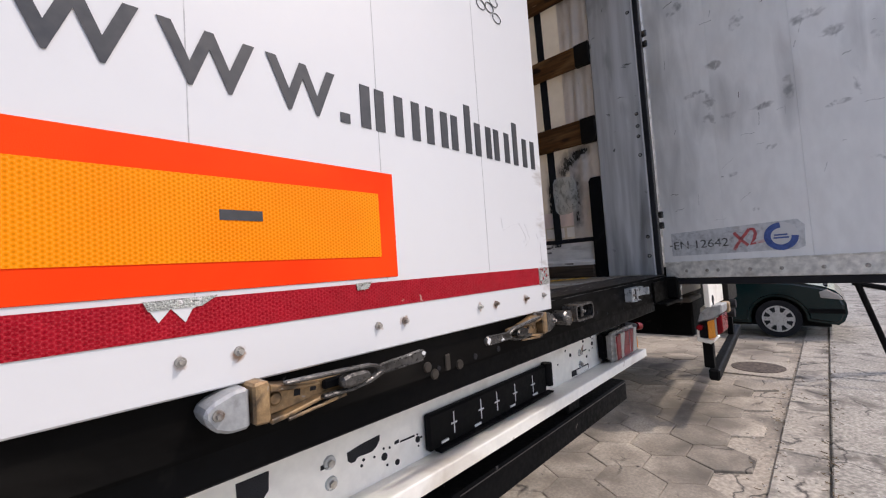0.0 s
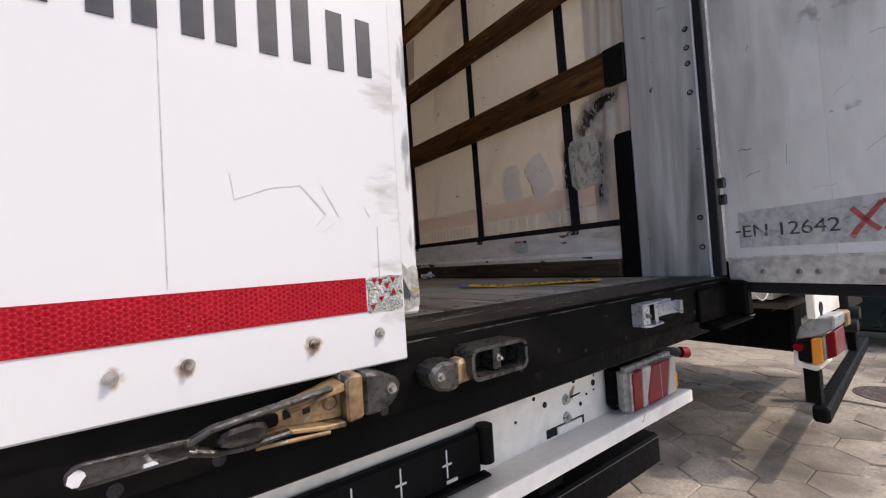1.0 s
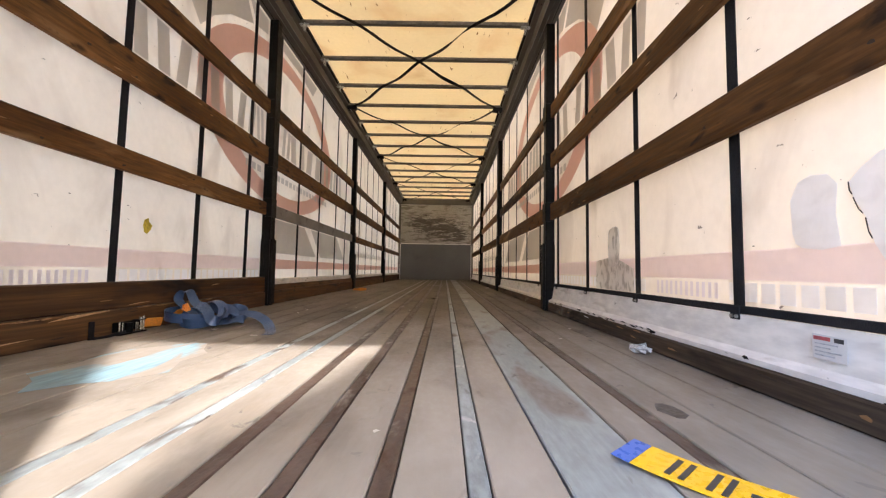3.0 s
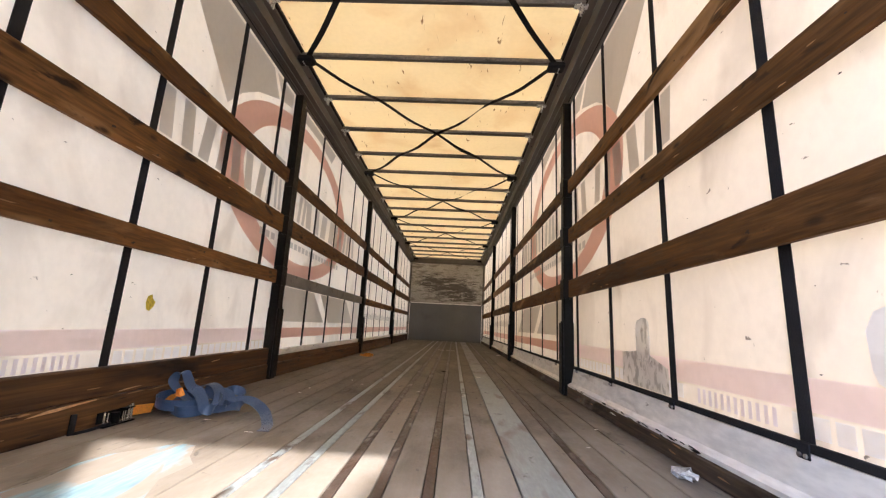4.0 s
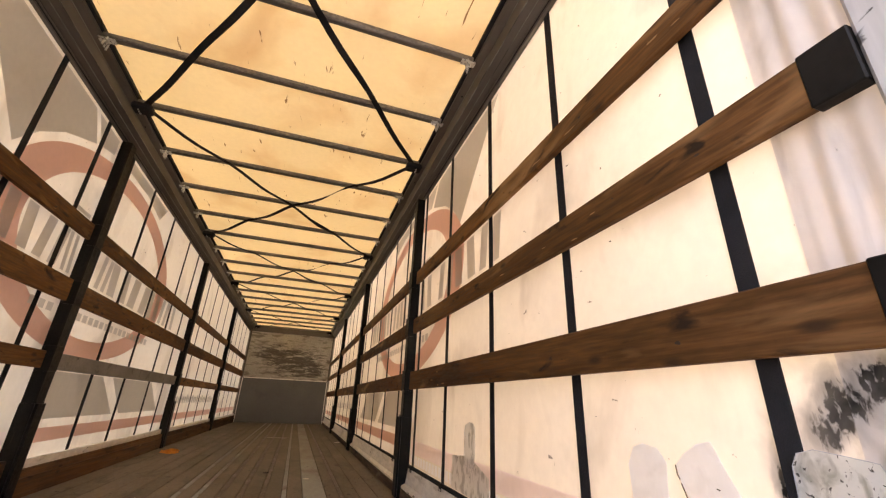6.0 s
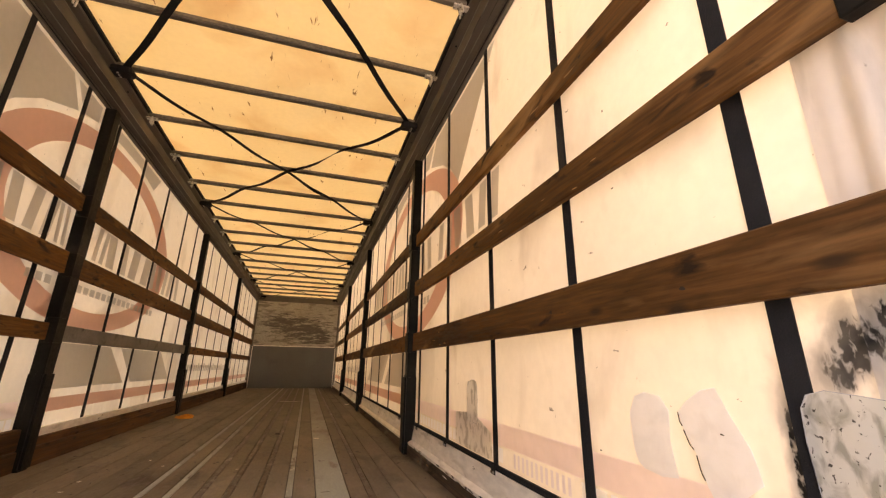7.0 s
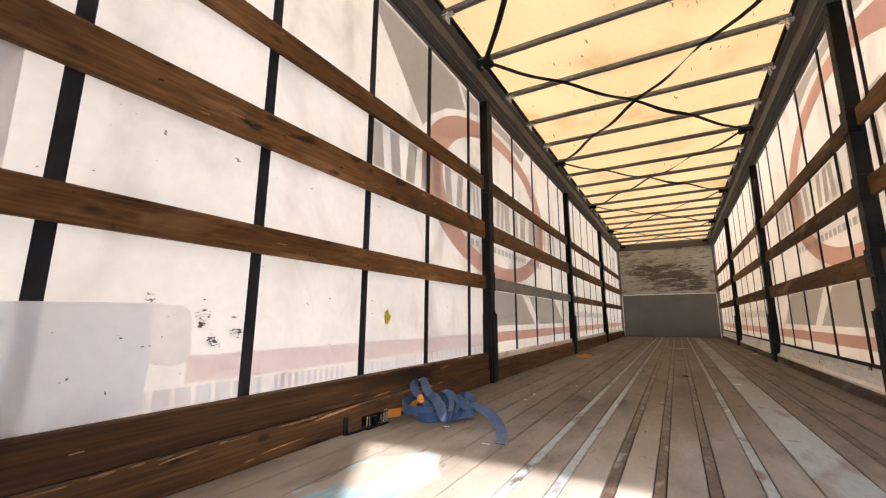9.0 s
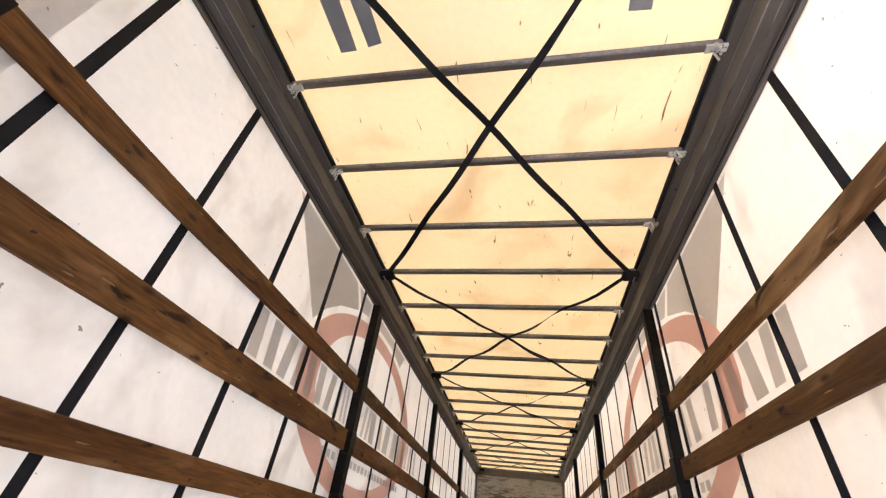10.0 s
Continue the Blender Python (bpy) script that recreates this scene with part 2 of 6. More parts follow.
M["plank"] = mat("floor_plank", (0.135, 0.11, 0.084), (0.215, 0.18, 0.14), 0.6, 0, 1.6, 60, 0.25, (1, 0.45, 1), spots=((0.075, 0.06, 0.046), 0.54, 0.72, 4, (1, 0.45, 1)), spots2=((0.03, 0.024, 0.02), 0.66, 0.7, 22, (1, 0.5, 1)), spread=0.14, grain=0.28, streak=0.08, gloss=0.2)
# planks paler towards the open rear: bleaching, with door light painted in
BLEACH_DOOR_LIGHT = [((0.1, 0.5, 1.2), (2.2, 2.6, 1)), ((-0.6, 0.9, 1.2), (0.9, 1.1, 1)), ((0.6, 1.0, 1.2), (1.0, 1.6, 1))]
stain_or_light(M["plank"], BLEACH_DOOR_LIGHT, (0.35, 0.318, 0.27), 0.42, 0.98, 5, (1, 0.4, 1), 0.9)
M["plank_blue"] = mat("floor_plank_blue", (0.28, 0.305, 0.29), (0.38, 0.405, 0.385), 0.5, 0, 2.0, 60, 0.25, (1, 0.4, 1), spots=((0.21, 0.185, 0.155), 0.54, 0.64, 4, (1.6, 0.5, 1)), spots2=((0.1, 0.088, 0.075), 0.64, 0.7, 14, (1, 0.5, 1)), grain=0.25, streak=0.06, gloss=0.25)
M["strip"] = mat("floor_strip", (0.06, 0.042, 0.032), (0.13, 0.096, 0.078), 0.45, 0.2, 9, 80, 0.5, (1, 0.35, 1), spots=((0.27, 0.245, 0.215), 0.57, 0.68, 17, (1, 0.3, 1)), spots2=((0.075, 0.045, 0.032), 0.55, 0.64, 15, (1, 0.5, 1)), grain=0.6, gloss=0.25)
M["strip_light"] = mat("floor_strip_light", (0.25, 0.29, 0.295), (0.37, 0.415, 0.42), 0.42, 0.2, 7, 80, 0.4, (1, 0.3, 1), spots=((0.1, 0.07, 0.05), 0.57, 0.66, 14, (1, 0.35, 1)), spots2=((0.55, 0.56, 0.55), 0.64, 0.7, 20, (1, 0.4, 1)), grain=0.5)
# brown grime plus the floor's dimming with depth, put into the colour
FAR_GRIME_SHADE = [((0.0, 9.0, 1.2), (2.6, 6.2, 1)), ((0.0, 12.0, 1.2), (3.0, 8.5, 1))]
stain_or_light(M["strip_light"], FAR_GRIME_SHADE, (0.13, 0.105, 0.082), 0.42, 0.9, 6, (1, 0.35, 1), 0.85)
stain_or_light(M["plank_blue"], FAR_GRIME_SHADE, (0.15, 0.135, 0.112), 0.42, 0.95, 5, (1, 0.35, 1), 0.8)
# far planks darkened with depth as painted shade
stain_or_light(M["plank"], [((0.0, 12.5, 1.2), (3.0, 8.0, 1))], (0.095, 0.074, 0.054), 0.45, 0.95, 5, (1, 0.35, 1), 0.7)
M["steel_black"] = mat("black_steel", (0.003, 0.003, 0.0035), (0.007, 0.007, 0.0075), 0.6, 0, 4, 60, 0.2, spots=((0.035, 0.031, 0.028), 0.64, 0.8, 8), spots2=((0.12, 0.11, 0.1), 0.72, 0.74, 21), gloss=0.08)
M["sill"] = mat("sill_black", (0.003, 0.0028, 0.0026), (0.008, 0.0075, 0.007), 0.55, 0, 4, 50, 0.35, (0.4, 1, 1), spots=((0.018, 0.016, 0.014), 0.55, 0.8, 6, (0.4, 1.2, 1)), spots2=((0.16, 0.145, 0.135), 0.71, 0.74, 15, (0.4, 1.4, 1)), gloss=0.04)
M["sill_top"] = mat("sill_top_dusty", (0.022, 0.019, 0.016), (0.062, 0.053, 0.045), 0.6, 0, 5, 60, 0.4, (0.35, 1.2, 1), spots=((0.09, 0.078, 0.068), 0.56, 0.74, 9, (0.4, 1.5, 1)), spots2=((0.3, 0.28, 0.26), 0.68, 0.72, 16, (0.35, 1.6, 1)), grain=0.7, gloss=0.15)
M["kerb"] = mat("kerb_wood", (0.06, 0.042, 0.03), (0.15, 0.108, 0.078), 0.75, 0, 3, 50, 0.6, (1, 0.1, 1), spots=((0.25, 0.215, 0.18), 0.58, 0.72, 9, (1, 0.3, 1)), spots2=((0.012, 0.009, 0.007), 0.58, 0.68, 7, (1, 0.25, 1)), grain=0.6, streak=0.25, gloss=0.2)
M["cast_grey"] = mat("cast_grey", (0.27, 0.28, 0.285), (0.4, 0.41, 0.415), 0.45, 0.2, 14, 120, 0.15, spots=((0.12, 0.11, 0.1), 0.6, 0.75, 26), grain=0.25)
M["scraped"] = mat("scraped_steel", (0.05, 0.046, 0.042), (0.15, 0.14, 0.13), 0.45, 0.3, 30, 120, 0.3, spots=((0.01, 0.01, 0.01), 0.5, 0.6, 60), grain=0.6)
M["scuff_edge"] = mat("scuffed_edge", (0.3, 0.29, 0.27), (0.5, 0.49, 0.46), 0.4, 0.2, 40, 150, 0.4, spots=((0.32, 0.27, 0.12), 0.55, 0.65, 45), spots2=((0.05, 0.05, 0.05), 0.56, 0.62, 38, (1, 1, 0.5)), grain=0.4)
M["pillar"] = mat("pillar_black", (0.006, 0.0055, 0.005), (0.015, 0.013, 0.011), 0.5, 0, 3, 50, 0.2, spots=((0.07, 0.052, 0.04), 0.65, 0.74, 9, (1, 1, 0.3)), gloss=0.12)
M["rail"] = mat("rail_aluminium", (0.105, 0.095, 0.086), (0.14, 0.127, 0.115), 0.45, 0.3, 2, 50, 0.08, (1, 0.08, 1), spots=((0.06, 0.052, 0.045), 0.6, 0.8, 3, (1, 0.3, 1)), grain=0.2)
M["ridge"] = mat("ridge_aluminium", (0.18, 0.175, 0.17), (0.28, 0.275, 0.265), 0.4, 0.2, 4, 50, 0.1, (1, 0.1, 1), spots=((0.06, 0.055, 0.05), 0.5, 0.62, 6, (1, 0.3, 1)))
M["bow"] = mat("bow_steel", (0.15, 0.144, 0.138), (0.23, 0.22, 0.212), 0.45, 0.3, 4, 50, 0.1, spots=((0.07, 0.063, 0.056), 0.58, 0.72, 12, (0.4, 1, 1)))
M["post"] = mat("post_galvanised", (0.33, 0.335, 0.34), (0.6, 0.605, 0.612), 0.4, 0.1, 4, 16, 0.08, (2.4, 2.4, 0.16), spots=((0.15, 0.15, 0.15), 0.52, 0.72, 4, (1.4, 1.4, 0.3)), spots2=((0.08, 0.08, 0.08), 0.68, 0.72, 10, (1, 1, 1.8)), grain=0.3)
M["white"] = mat("white_door", (0.675, 0.675, 0.677), (0.68, 0.68, 0.684), 0.32, 0, 1.2, 30, 0.02, grain=0.01, rvar=0.04)
M["white_beam"] = mat("white_beam", (0.82, 0.79, 0.72), (0.88, 0.85, 0.79), 0.42, 0, 3, 40, 0.1, spots=((0.6, 0.54, 0.46), 0.58, 0.8, 5), spots2=((0.22, 0.14, 0.09), 0.7, 0.74, 12), grain=0.1)
M["door_inside"] = mat("door_inside", (0.86, 0.86, 0.85), (0.93, 0.93, 0.92), 0.45, 0.0, 1.2, 30, 0.1, (1, 1, 0.4), spots=((0.76, 0.757, 0.75), 0.54, 0.85, 2.2, (1, 1, 0.35)), spots2=((0.45, 0.45, 0.45), 0.72, 0.8, 7, (1, 1, 0.5)), grain=0.08)
M["door_trim"] = mat("door_trim", (0.66, 0.645, 0.6), (0.78, 0.765, 0.72), 0.45, 0.1, 4, 40, 0.2, spots=((0.25, 0.21, 0.17), 0.62, 0.75, 7))
M["alu_panel"] = mat("alu_side_panel", (0.77, 0.75, 0.72), (0.9, 0.88, 0.85), 0.4, 0.15, 3, 40, 0.2, (1, 0.3, 1), spots=((0.3, 0.25, 0.21), 0.6, 0.8, 7, (1, 0.4, 1.5)), spots2=((0.09, 0.075, 0.062), 0.68, 0.72, 16, (1, 0.45, 1.2)), grain=0.25)
M["orange"] = mat("reflective_orange", (0.95, 0.235, 0.0005), (0.97, 0.29, 0.001), 0.4, 0, 5, 700, 0.15, grain=0.15, gloss=0.06, cells=1250)
M["redor"] = mat("reflective_red_orange", (0.94, 0.045, 0.004), (0.96, 0.065, 0.006), 0.4, 0, 5, 700, 0.1, grain=0.08, gloss=0.06)
M["tape_red"] = mat("reflective_tape_red", (0.3, 0.003, 0.011), (0.38, 0.005, 0.016), 0.3, 0, 30, 300, 0.3, spots2=((0.5, 0.4, 0.3), 0.73, 0.76, 40), grain=0.2, gloss=0.12, cells=1250)
M["tape_worn"] = mat("tape_worn", (0.3, 0.31, 0.28), (0.46, 0.47, 0.43), 0.35, 0.2, 60, 300, 0.8, spots=((0.62, 0.6, 0.58), 0.56, 0.62, 90, (1.6, 1, 0.7)), spots2=((0.1, 0.09, 0.08), 0.58, 0.64, 160, (0.7, 1, 1.6)), grain=0.6)
M["scratch"] = mat("scratch_grey", (0.55, 0.55, 0.55), (0.62, 0.62, 0.62), 0.5, 0, 6, 60, 0)
M["rust_iron"] = mat("rusty_iron", (0.1, 0.08, 0.065), (0.17, 0.135, 0.11), 0.8, 0.1, 12, 90, 0.6, spots=((0.05, 0.04, 0.035), 0.5, 0.65, 30), grain=0.6, gloss=0.2)
M["joint"] = mat("pale_joint", (0.42, 0.42, 0.42), (0.5, 0.5, 0.5), 0.5, 0, 6, 60, 0)
M["ink"] = mat("dark_lettering", (0.03, 0.03, 0.033), (0.045, 0.045, 0.048), 0.4, 0, 6, 60, 0.05)
M["zinc"] = mat("zinc_latch", (0.42, 0.44, 0.45), (0.58, 0.6, 0.61), 0.32, 0.55, 9, 60, 0.02, spots=((0.3, 0.31, 0.31), 0.58, 0.9, 14), grain=0.05)
# pale second spots paint highlights into the worn steel
M["steel_worn"] = mat("worn_steel", (0.045, 0.043, 0.041), (0.12, 0.115, 0.11), 0.33, 0.6, 14, 120, 0.25, spots=((0.018, 0.016, 0.014), 0.52, 0.66, 18), spots2=((0.55, 0.54, 0.52), 0.66, 0.71, 30), grain=0.4)
M["brass"] = mat("tan_passivated", (0.2, 0.125, 0.06), (0.36, 0.235, 0.115), 0.5, 0.25, 18, 120, 0.3, spots=((0.06, 0.042, 0.027), 0.5, 0.64, 24), spots2=((0.36, 0.33, 0.29), 0.64, 0.7, 38), grain=0.5)
M["bolt"] = mat("bolt_steel", (0.35, 0.33, 0.3), (0.5, 0.48, 0.45), 0.4, 0.7, 20, 90, 0.2, spots=((0.12, 0.06, 0.03), 0.55, 0.68, 30))
M["front_grey"] = mat("front_wall_grey", (0.115, 0.118, 0.118), (0.14, 0.143, 0.143), 0.55, 0, 1.0, 30, 0.1, spots=((0.085, 0.085, 0.085), 0.6, 0.85, 2.5), grain=0.15)
M["front_pale"] = mat("front_wall_pale", (0.36, 0.345, 0.305), (0.46, 0.445, 0.4), 0.6, 0, 1.5, 30, 0.2, spots=((0.2, 0.18, 0.15), 0.5, 0.62, 4, (0.7, 1, 2.5)))
stain_or_light(M["front_pale"], [((x, 13.6, z), (rx, 1, rz)) for x, z, rx, rz in ((0.1, 2.95, 1.3, 0.55), (-0.4, 3.1, 0.9, 0.4), (0.5, 2.75, 0.9, 0.35))], (0.07, 0.058, 0.048), 0.7, 0.78, 26, (0.3, 1, 2.4), 0.9)


# ---- building helpers ----
PLACE = {}


def thing(name, loc, label="", category="", group="", kind=""):
    ob = new(name)
    ob.empty_display_size = 0.1
    ob.location = loc
    PLACE[ob] = Vector(loc)
    return tagged(ob, label, category, group, kind)


def finish(name, bm, material, smooth=False):
    bmesh.ops.recalc_face_normals(bm, faces=bm.faces)
    me = bpy.data.meshes.new(name)
    bm.to_mesh(me)
    bm.free()
    me.materials.append(M[material])
    if smooth:
        for p in me.polygons:
            p.use_smooth = True
        me.set_sharp_from_angle(angle=radians(38))
    return me


def part(name, bm, material, parent, label="", smooth=False):
    """One mesh object under parent, from a bmesh in world coordinates."""
    lo = [min(v.co[i] for v in bm.verts) for i in range(3)]
    hi = [max(v.co[i] for v in bm.verts) for i in range(3)]
    c = Vector([(p + q) / 2 for p, q in zip(lo, hi)])
    bmesh.ops.translate(bm, verts=bm.verts, vec=-c)
    ob = new(name, finish(name, bm, material, smooth))
    ob.location = c
    if parent:
        ob.parent = parent
        ob.location = c - PLACE[parent]
    PLACE[ob] = c
    return tagged(ob, label)


def solo(name, bm, material, label, category, group="", kind="", smooth=False):
    return tagged(part(name, bm, material, None, label, smooth), label, category, group, kind)


def box(x0, x1, y0, y1, z0, z1, bev=0.0, bm=None, seg=1):
    bm = bm or bmesh.new()
    made = bmesh.ops.create_cube(bm, size=1, matrix=Matrix.Translation(((x0 + x1) / 2, (y0 + y1) / 2, (z0 + z1) / 2)) @ Matrix.Diagonal((x1 - x0, y1 - y0, z1 - z0, 1)))
    if bev:
        es = list({e for v in made["verts"] for e in v.link_edges})
        bmesh.ops.bevel(bm, geom=es, offset=bev, segments=seg, affect="EDGES")
    return bm


def rod(p, q, r, bm=None, n=12, r2=None):
    """A capped cylinder or cone from p to q."""
    bm = bm or bmesh.new()
    p, q = Vector(p), Vector(q)
    m = Matrix.Translation((p + q) / 2) @ (q - p).to_track_quat("Z", "Y").to_matrix().to_4x4()
    bmesh.ops.create_cone(bm, cap_ends=True, segments=n, radius1=r, radius2=r if r2 is None else r2, depth=(q - p).length, matrix=m)
    return bm


def prism(pts, axis, a, b, bm=None, bev=0.0):
    """A closed outline extruded along an axis from a to b. Points are the two other coordinates, in x, y, z order."""
    bm = bm or bmesh.new()

    def put(p, t):
        return {"x": (t, p[0], p[1]), "y": (p[0], t, p[1]), "z": (p[0], p[1], t)}[axis]
    f = bm.faces.new([bm.verts.new(put(p, a)) for p in pts])
    made = bmesh.ops.extrude_face_region(bm, geom=[f])
    vs = [v for v in made["geom"] if isinstance(v, bmesh.types.BMVert)]
    bmesh.ops.translate(bm, verts=vs, vec=put((0, 0), b - a))
    if bev:
        bmesh.ops.recalc_face_normals(bm, faces=bm.faces)
        bmesh.ops.bevel(bm, geom=list(bm.edges), offset=bev, segments=1, affect="EDGES")
    return bm


def ribbon(points, width, across, thick=0.003, bm=None):
    """A flat band that follows points; across is its width direction (one vector, or one for each point)."""
    bm = bm or bmesh.new()
    rings = []
    for i, p in enumerate(points):
        p = Vector(p)
        d = (Vector(points[min(i + 1, len(points) - 1)]) - Vector(points[max(i - 1, 0)])).normalized()
        a = Vector(across[i] if isinstance(across, list) else across).normalized()
        a = (a - d * a.dot(d)).normalized()
        nrm = d.cross(a)
        rings.append([bm.verts.new(p + a * (s * width / 2) + nrm * (t * thick / 2)) for s, t in ((-1, -1), (1, -1), (1, 1), (-1, 1))])
    for r, s in zip(rings, rings[1:]):
        for k in range(4):
            bm.faces.new((r[k], r[(k + 1) % 4], s[(k + 1) % 4], s[k]))
    bm.faces.new(rings[0])
    bm.faces.new(rings[-1][::-1])
    return bm


def text_mesh(s, height):
    """The outline of a word as a flat mesh with the built-in font, capitals height high, lying in x, z."""
    cu = bpy.data.curves.new("word", "FONT")
    cu.body, cu.size, cu.extrude = s, height / 0.69, 0.0006
    cu.resolution_u = 4
    ob = bpy.data.objects.new("word", cu)
    me = bpy.data.meshes.new_from_object(ob)
    bpy.data.objects.remove(ob)
    bm = bmesh.new()
    bm.from_mesh(me)
    bpy.data.meshes.remove(me)
    bmesh.ops.rotate(bm, verts=bm.verts, matrix=Matrix.Rotation(radians(90), 3, "X"))
    return bm


FLOOR, W, END = 1.2, 1.265, 13.6      # load floor height, half width at the curtains, front wall

# ---- large structure ----
# ground
bm = bmesh.new()
bmesh.ops.create_grid(bm, x_segments=2, y_segments=2, size=400)
M["ground"] = mat("concrete_ground", (0.32, 0.275, 0.22), (0.45, 0.39, 0.315), 0.85, 0, 0.8, 40, 0.5, spots=((0.11, 0.098, 0.085), 0.53, 0.72, 2.2), spots2=((0.42, 0.38, 0.32), 0.66, 0.72, 15), grain=0.6)
cracks(M["ground"], 1.3, (0.05, 0.045, 0.038), 0.015, 0.5)
bmesh.ops.translate(bm, verts=bm.verts, vec=(0, 0, -0.012))
solo("ground", bm, "ground", "worn grey concrete yard ground", "ground", kind="structure")

# load floor: base, planks and steel strips
floor_ob = solo("floor", box(-1.24, 1.24, 0.195, END, 1.06, 1.185), "steel_black", "worn plywood plank load floor with steel strips", "floor", kind="structure")
STRIPS = [(-0.335, 1), (-0.2, 1), (-0.052, 0), (0.085, 0), (0.235, 0), (0.384, 1), (0.797, 0)]
SEAMS = [-1.23, -1.06, -0.905, -0.76, -0.63, -0.5, 0.518, 0.686, 0.925, 1.06, 1.23]
cuts = sorted([(x, 0.0025) for x in SEAMS] + [(x, 0.0195) for x, _ in STRIPS])
for (xa, wa), (xb, wb) in zip(cuts, cuts[1:]):
    blue = xa == 0.518
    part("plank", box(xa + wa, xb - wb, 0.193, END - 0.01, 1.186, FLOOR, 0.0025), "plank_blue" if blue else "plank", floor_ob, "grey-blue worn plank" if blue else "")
for x, light in STRIPS:
    bm = box(x - 0.0165, x + 0.0165, 0.19, END - 0.01, 1.187, FLOOR - 0.0015, 0.002)
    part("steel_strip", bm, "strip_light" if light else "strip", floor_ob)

# side curtains, with sewn straps
FAR_STRAPS = [7.35, 8.0, 8.65, 9.3, 10.7, 11.35, 12.0, 12.7]
STRAP_Y = {-1: [0.578, 1.208, 1.868, 2.5, 3.15, 3.66, 4.26, 4.98, 5.74, 6.3] + FAR_STRAPS,
           1: [0.598, 1.238, 1.915, 2.612, 3.308, 3.95, 4.6, 5.3, 5.95, 6.5] + FAR_STRAPS}
PILLAR_Y = [3.46, 6.7, 10.05]
walls = {}
for side, nm in ((-1, "wall_left"), (1, "wall_right")):
    x = side * (W + 0.002)
    w = solo(nm, box(min(x, x + side * 0.003), max(x, x + side * 0.003), 0.3, END, 1.33, 3.8), "curtain", "cream translucent PVC side curtain, scuffed and patched", "curtain wall", kind="structure")
    walls[side] = w
    for y in STRAP_Y[side]:
        if min(abs(y - p) for p in PILLAR_Y) < 0.12 or y > END - 0.1:
            continue
        xi = side * (W - 0.004)
        part("strap", prism([(y - 0.023, 1.385), (y + 0.023, 1.385), (y + 0.063, 3.78), (y + 0.017, 3.78)], "x", xi, xi + side * 0.0035), "strap", w)

# roof
roof = solo("ceiling", box(-1.265, 1.265, -0.02, END, 3.925, 3.929), "roof", "cream-orange translucent tarpaulin roof", "roof", kind="structure")

# front wall
fw = solo("wall_front", box(-1.27, 1.27, END, END + 0.08, 1.1, 3.95), "front_pale", "scraped pale front wall panel", "front wall", kind="structure")
part("kick_panel", box(-1.235, 1.235, END - 0.02, END - 0.002, FLOOR + 0.002, 2.42, 0.004), "front_grey", fw, "dark grey lower panel")
for s in (-1, 1):
    part("pale_edge", box(*sorted((s * 1.2, s * 1.18)), END - 0.024, END - 0.0205, FLOOR + 0.01, 2.39), "alu_panel", fw, "pale scraped edge strip")
part("top_strip", box(-1.17, 1.17, END - 0.024, END - 0.0205, 2.395, 2.42), "alu_panel", fw)
part("head_rail", box(-1.235, 1.235, END - 0.04, END - 0.002, 3.74, 3.9, 0.004), "rail", fw)
for s in (-1, 1):
    xs = sorted((s * 1.235, s * 1.19))
    part("corner_rail", box(xs[0], xs[1], END - 0.035, END - 0.003, 2.422, 3.735, 0.004), "rail", fw)

# roof side rails
for s in (-1, 1):
    prof = [(1.275, 3.728), (1.245, 3.728), (1.24, 3.742), (1.232, 3.744), (1.232, 3.752), (1.238, 3.754), (1.238, 3.762), (1.226, 3.766), (1.205, 3.778), (1.166, 3.798), (1.158, 3.83), (1.15, 3.862), (1.1, 3.874), (1.1, 3.918), (1.275, 3.918)]
    r = thing("roof_rail", (s * 1.2, 6.8, 3.7), "taupe grey aluminium roof side rail", "roof rail", kind="structure")
    part("profile", prism([(s * px, pz) for px, pz in prof], "y", 0.05, END - 0.003), "rail", r)
    part("seal", box(*sorted((s * 1.099, s * 1.076)), 0.05, END - 0.05, 3.893, 3.915), "strap", r, "black rubber seal")
    # brighter rods paint highlight lines along the profile's corners
    for xr, zr, wr in ((1.204, 3.7775, 0.003), (1.165, 3.798, 0.0035), (1.149, 3.862, 0.0025)):
        part("ridge", rod((s * xr, 0.06, zr), (s * xr, END - 0.04, zr), wr, None, 8), "ridge", r, "ridge coloured bright as a highlight line")
    # black strips and discs paint the shade of grooves and bores
    for zg in (3.757, 3.737):
        part("groove", box(*sorted((s * 1.2385, s * 1.2365)), 0.3, END - 0.05, zg - 0.0035, zg + 0.0035), "strap", r)
    for k in range(10):
        part("bore", rod((s * 1.13, 0.86 + 1.26 * k, 3.8662), (s * 1.129, 0.86 + 1.26 * k, 3.8615), 0.006, None, 10), "strap", r)

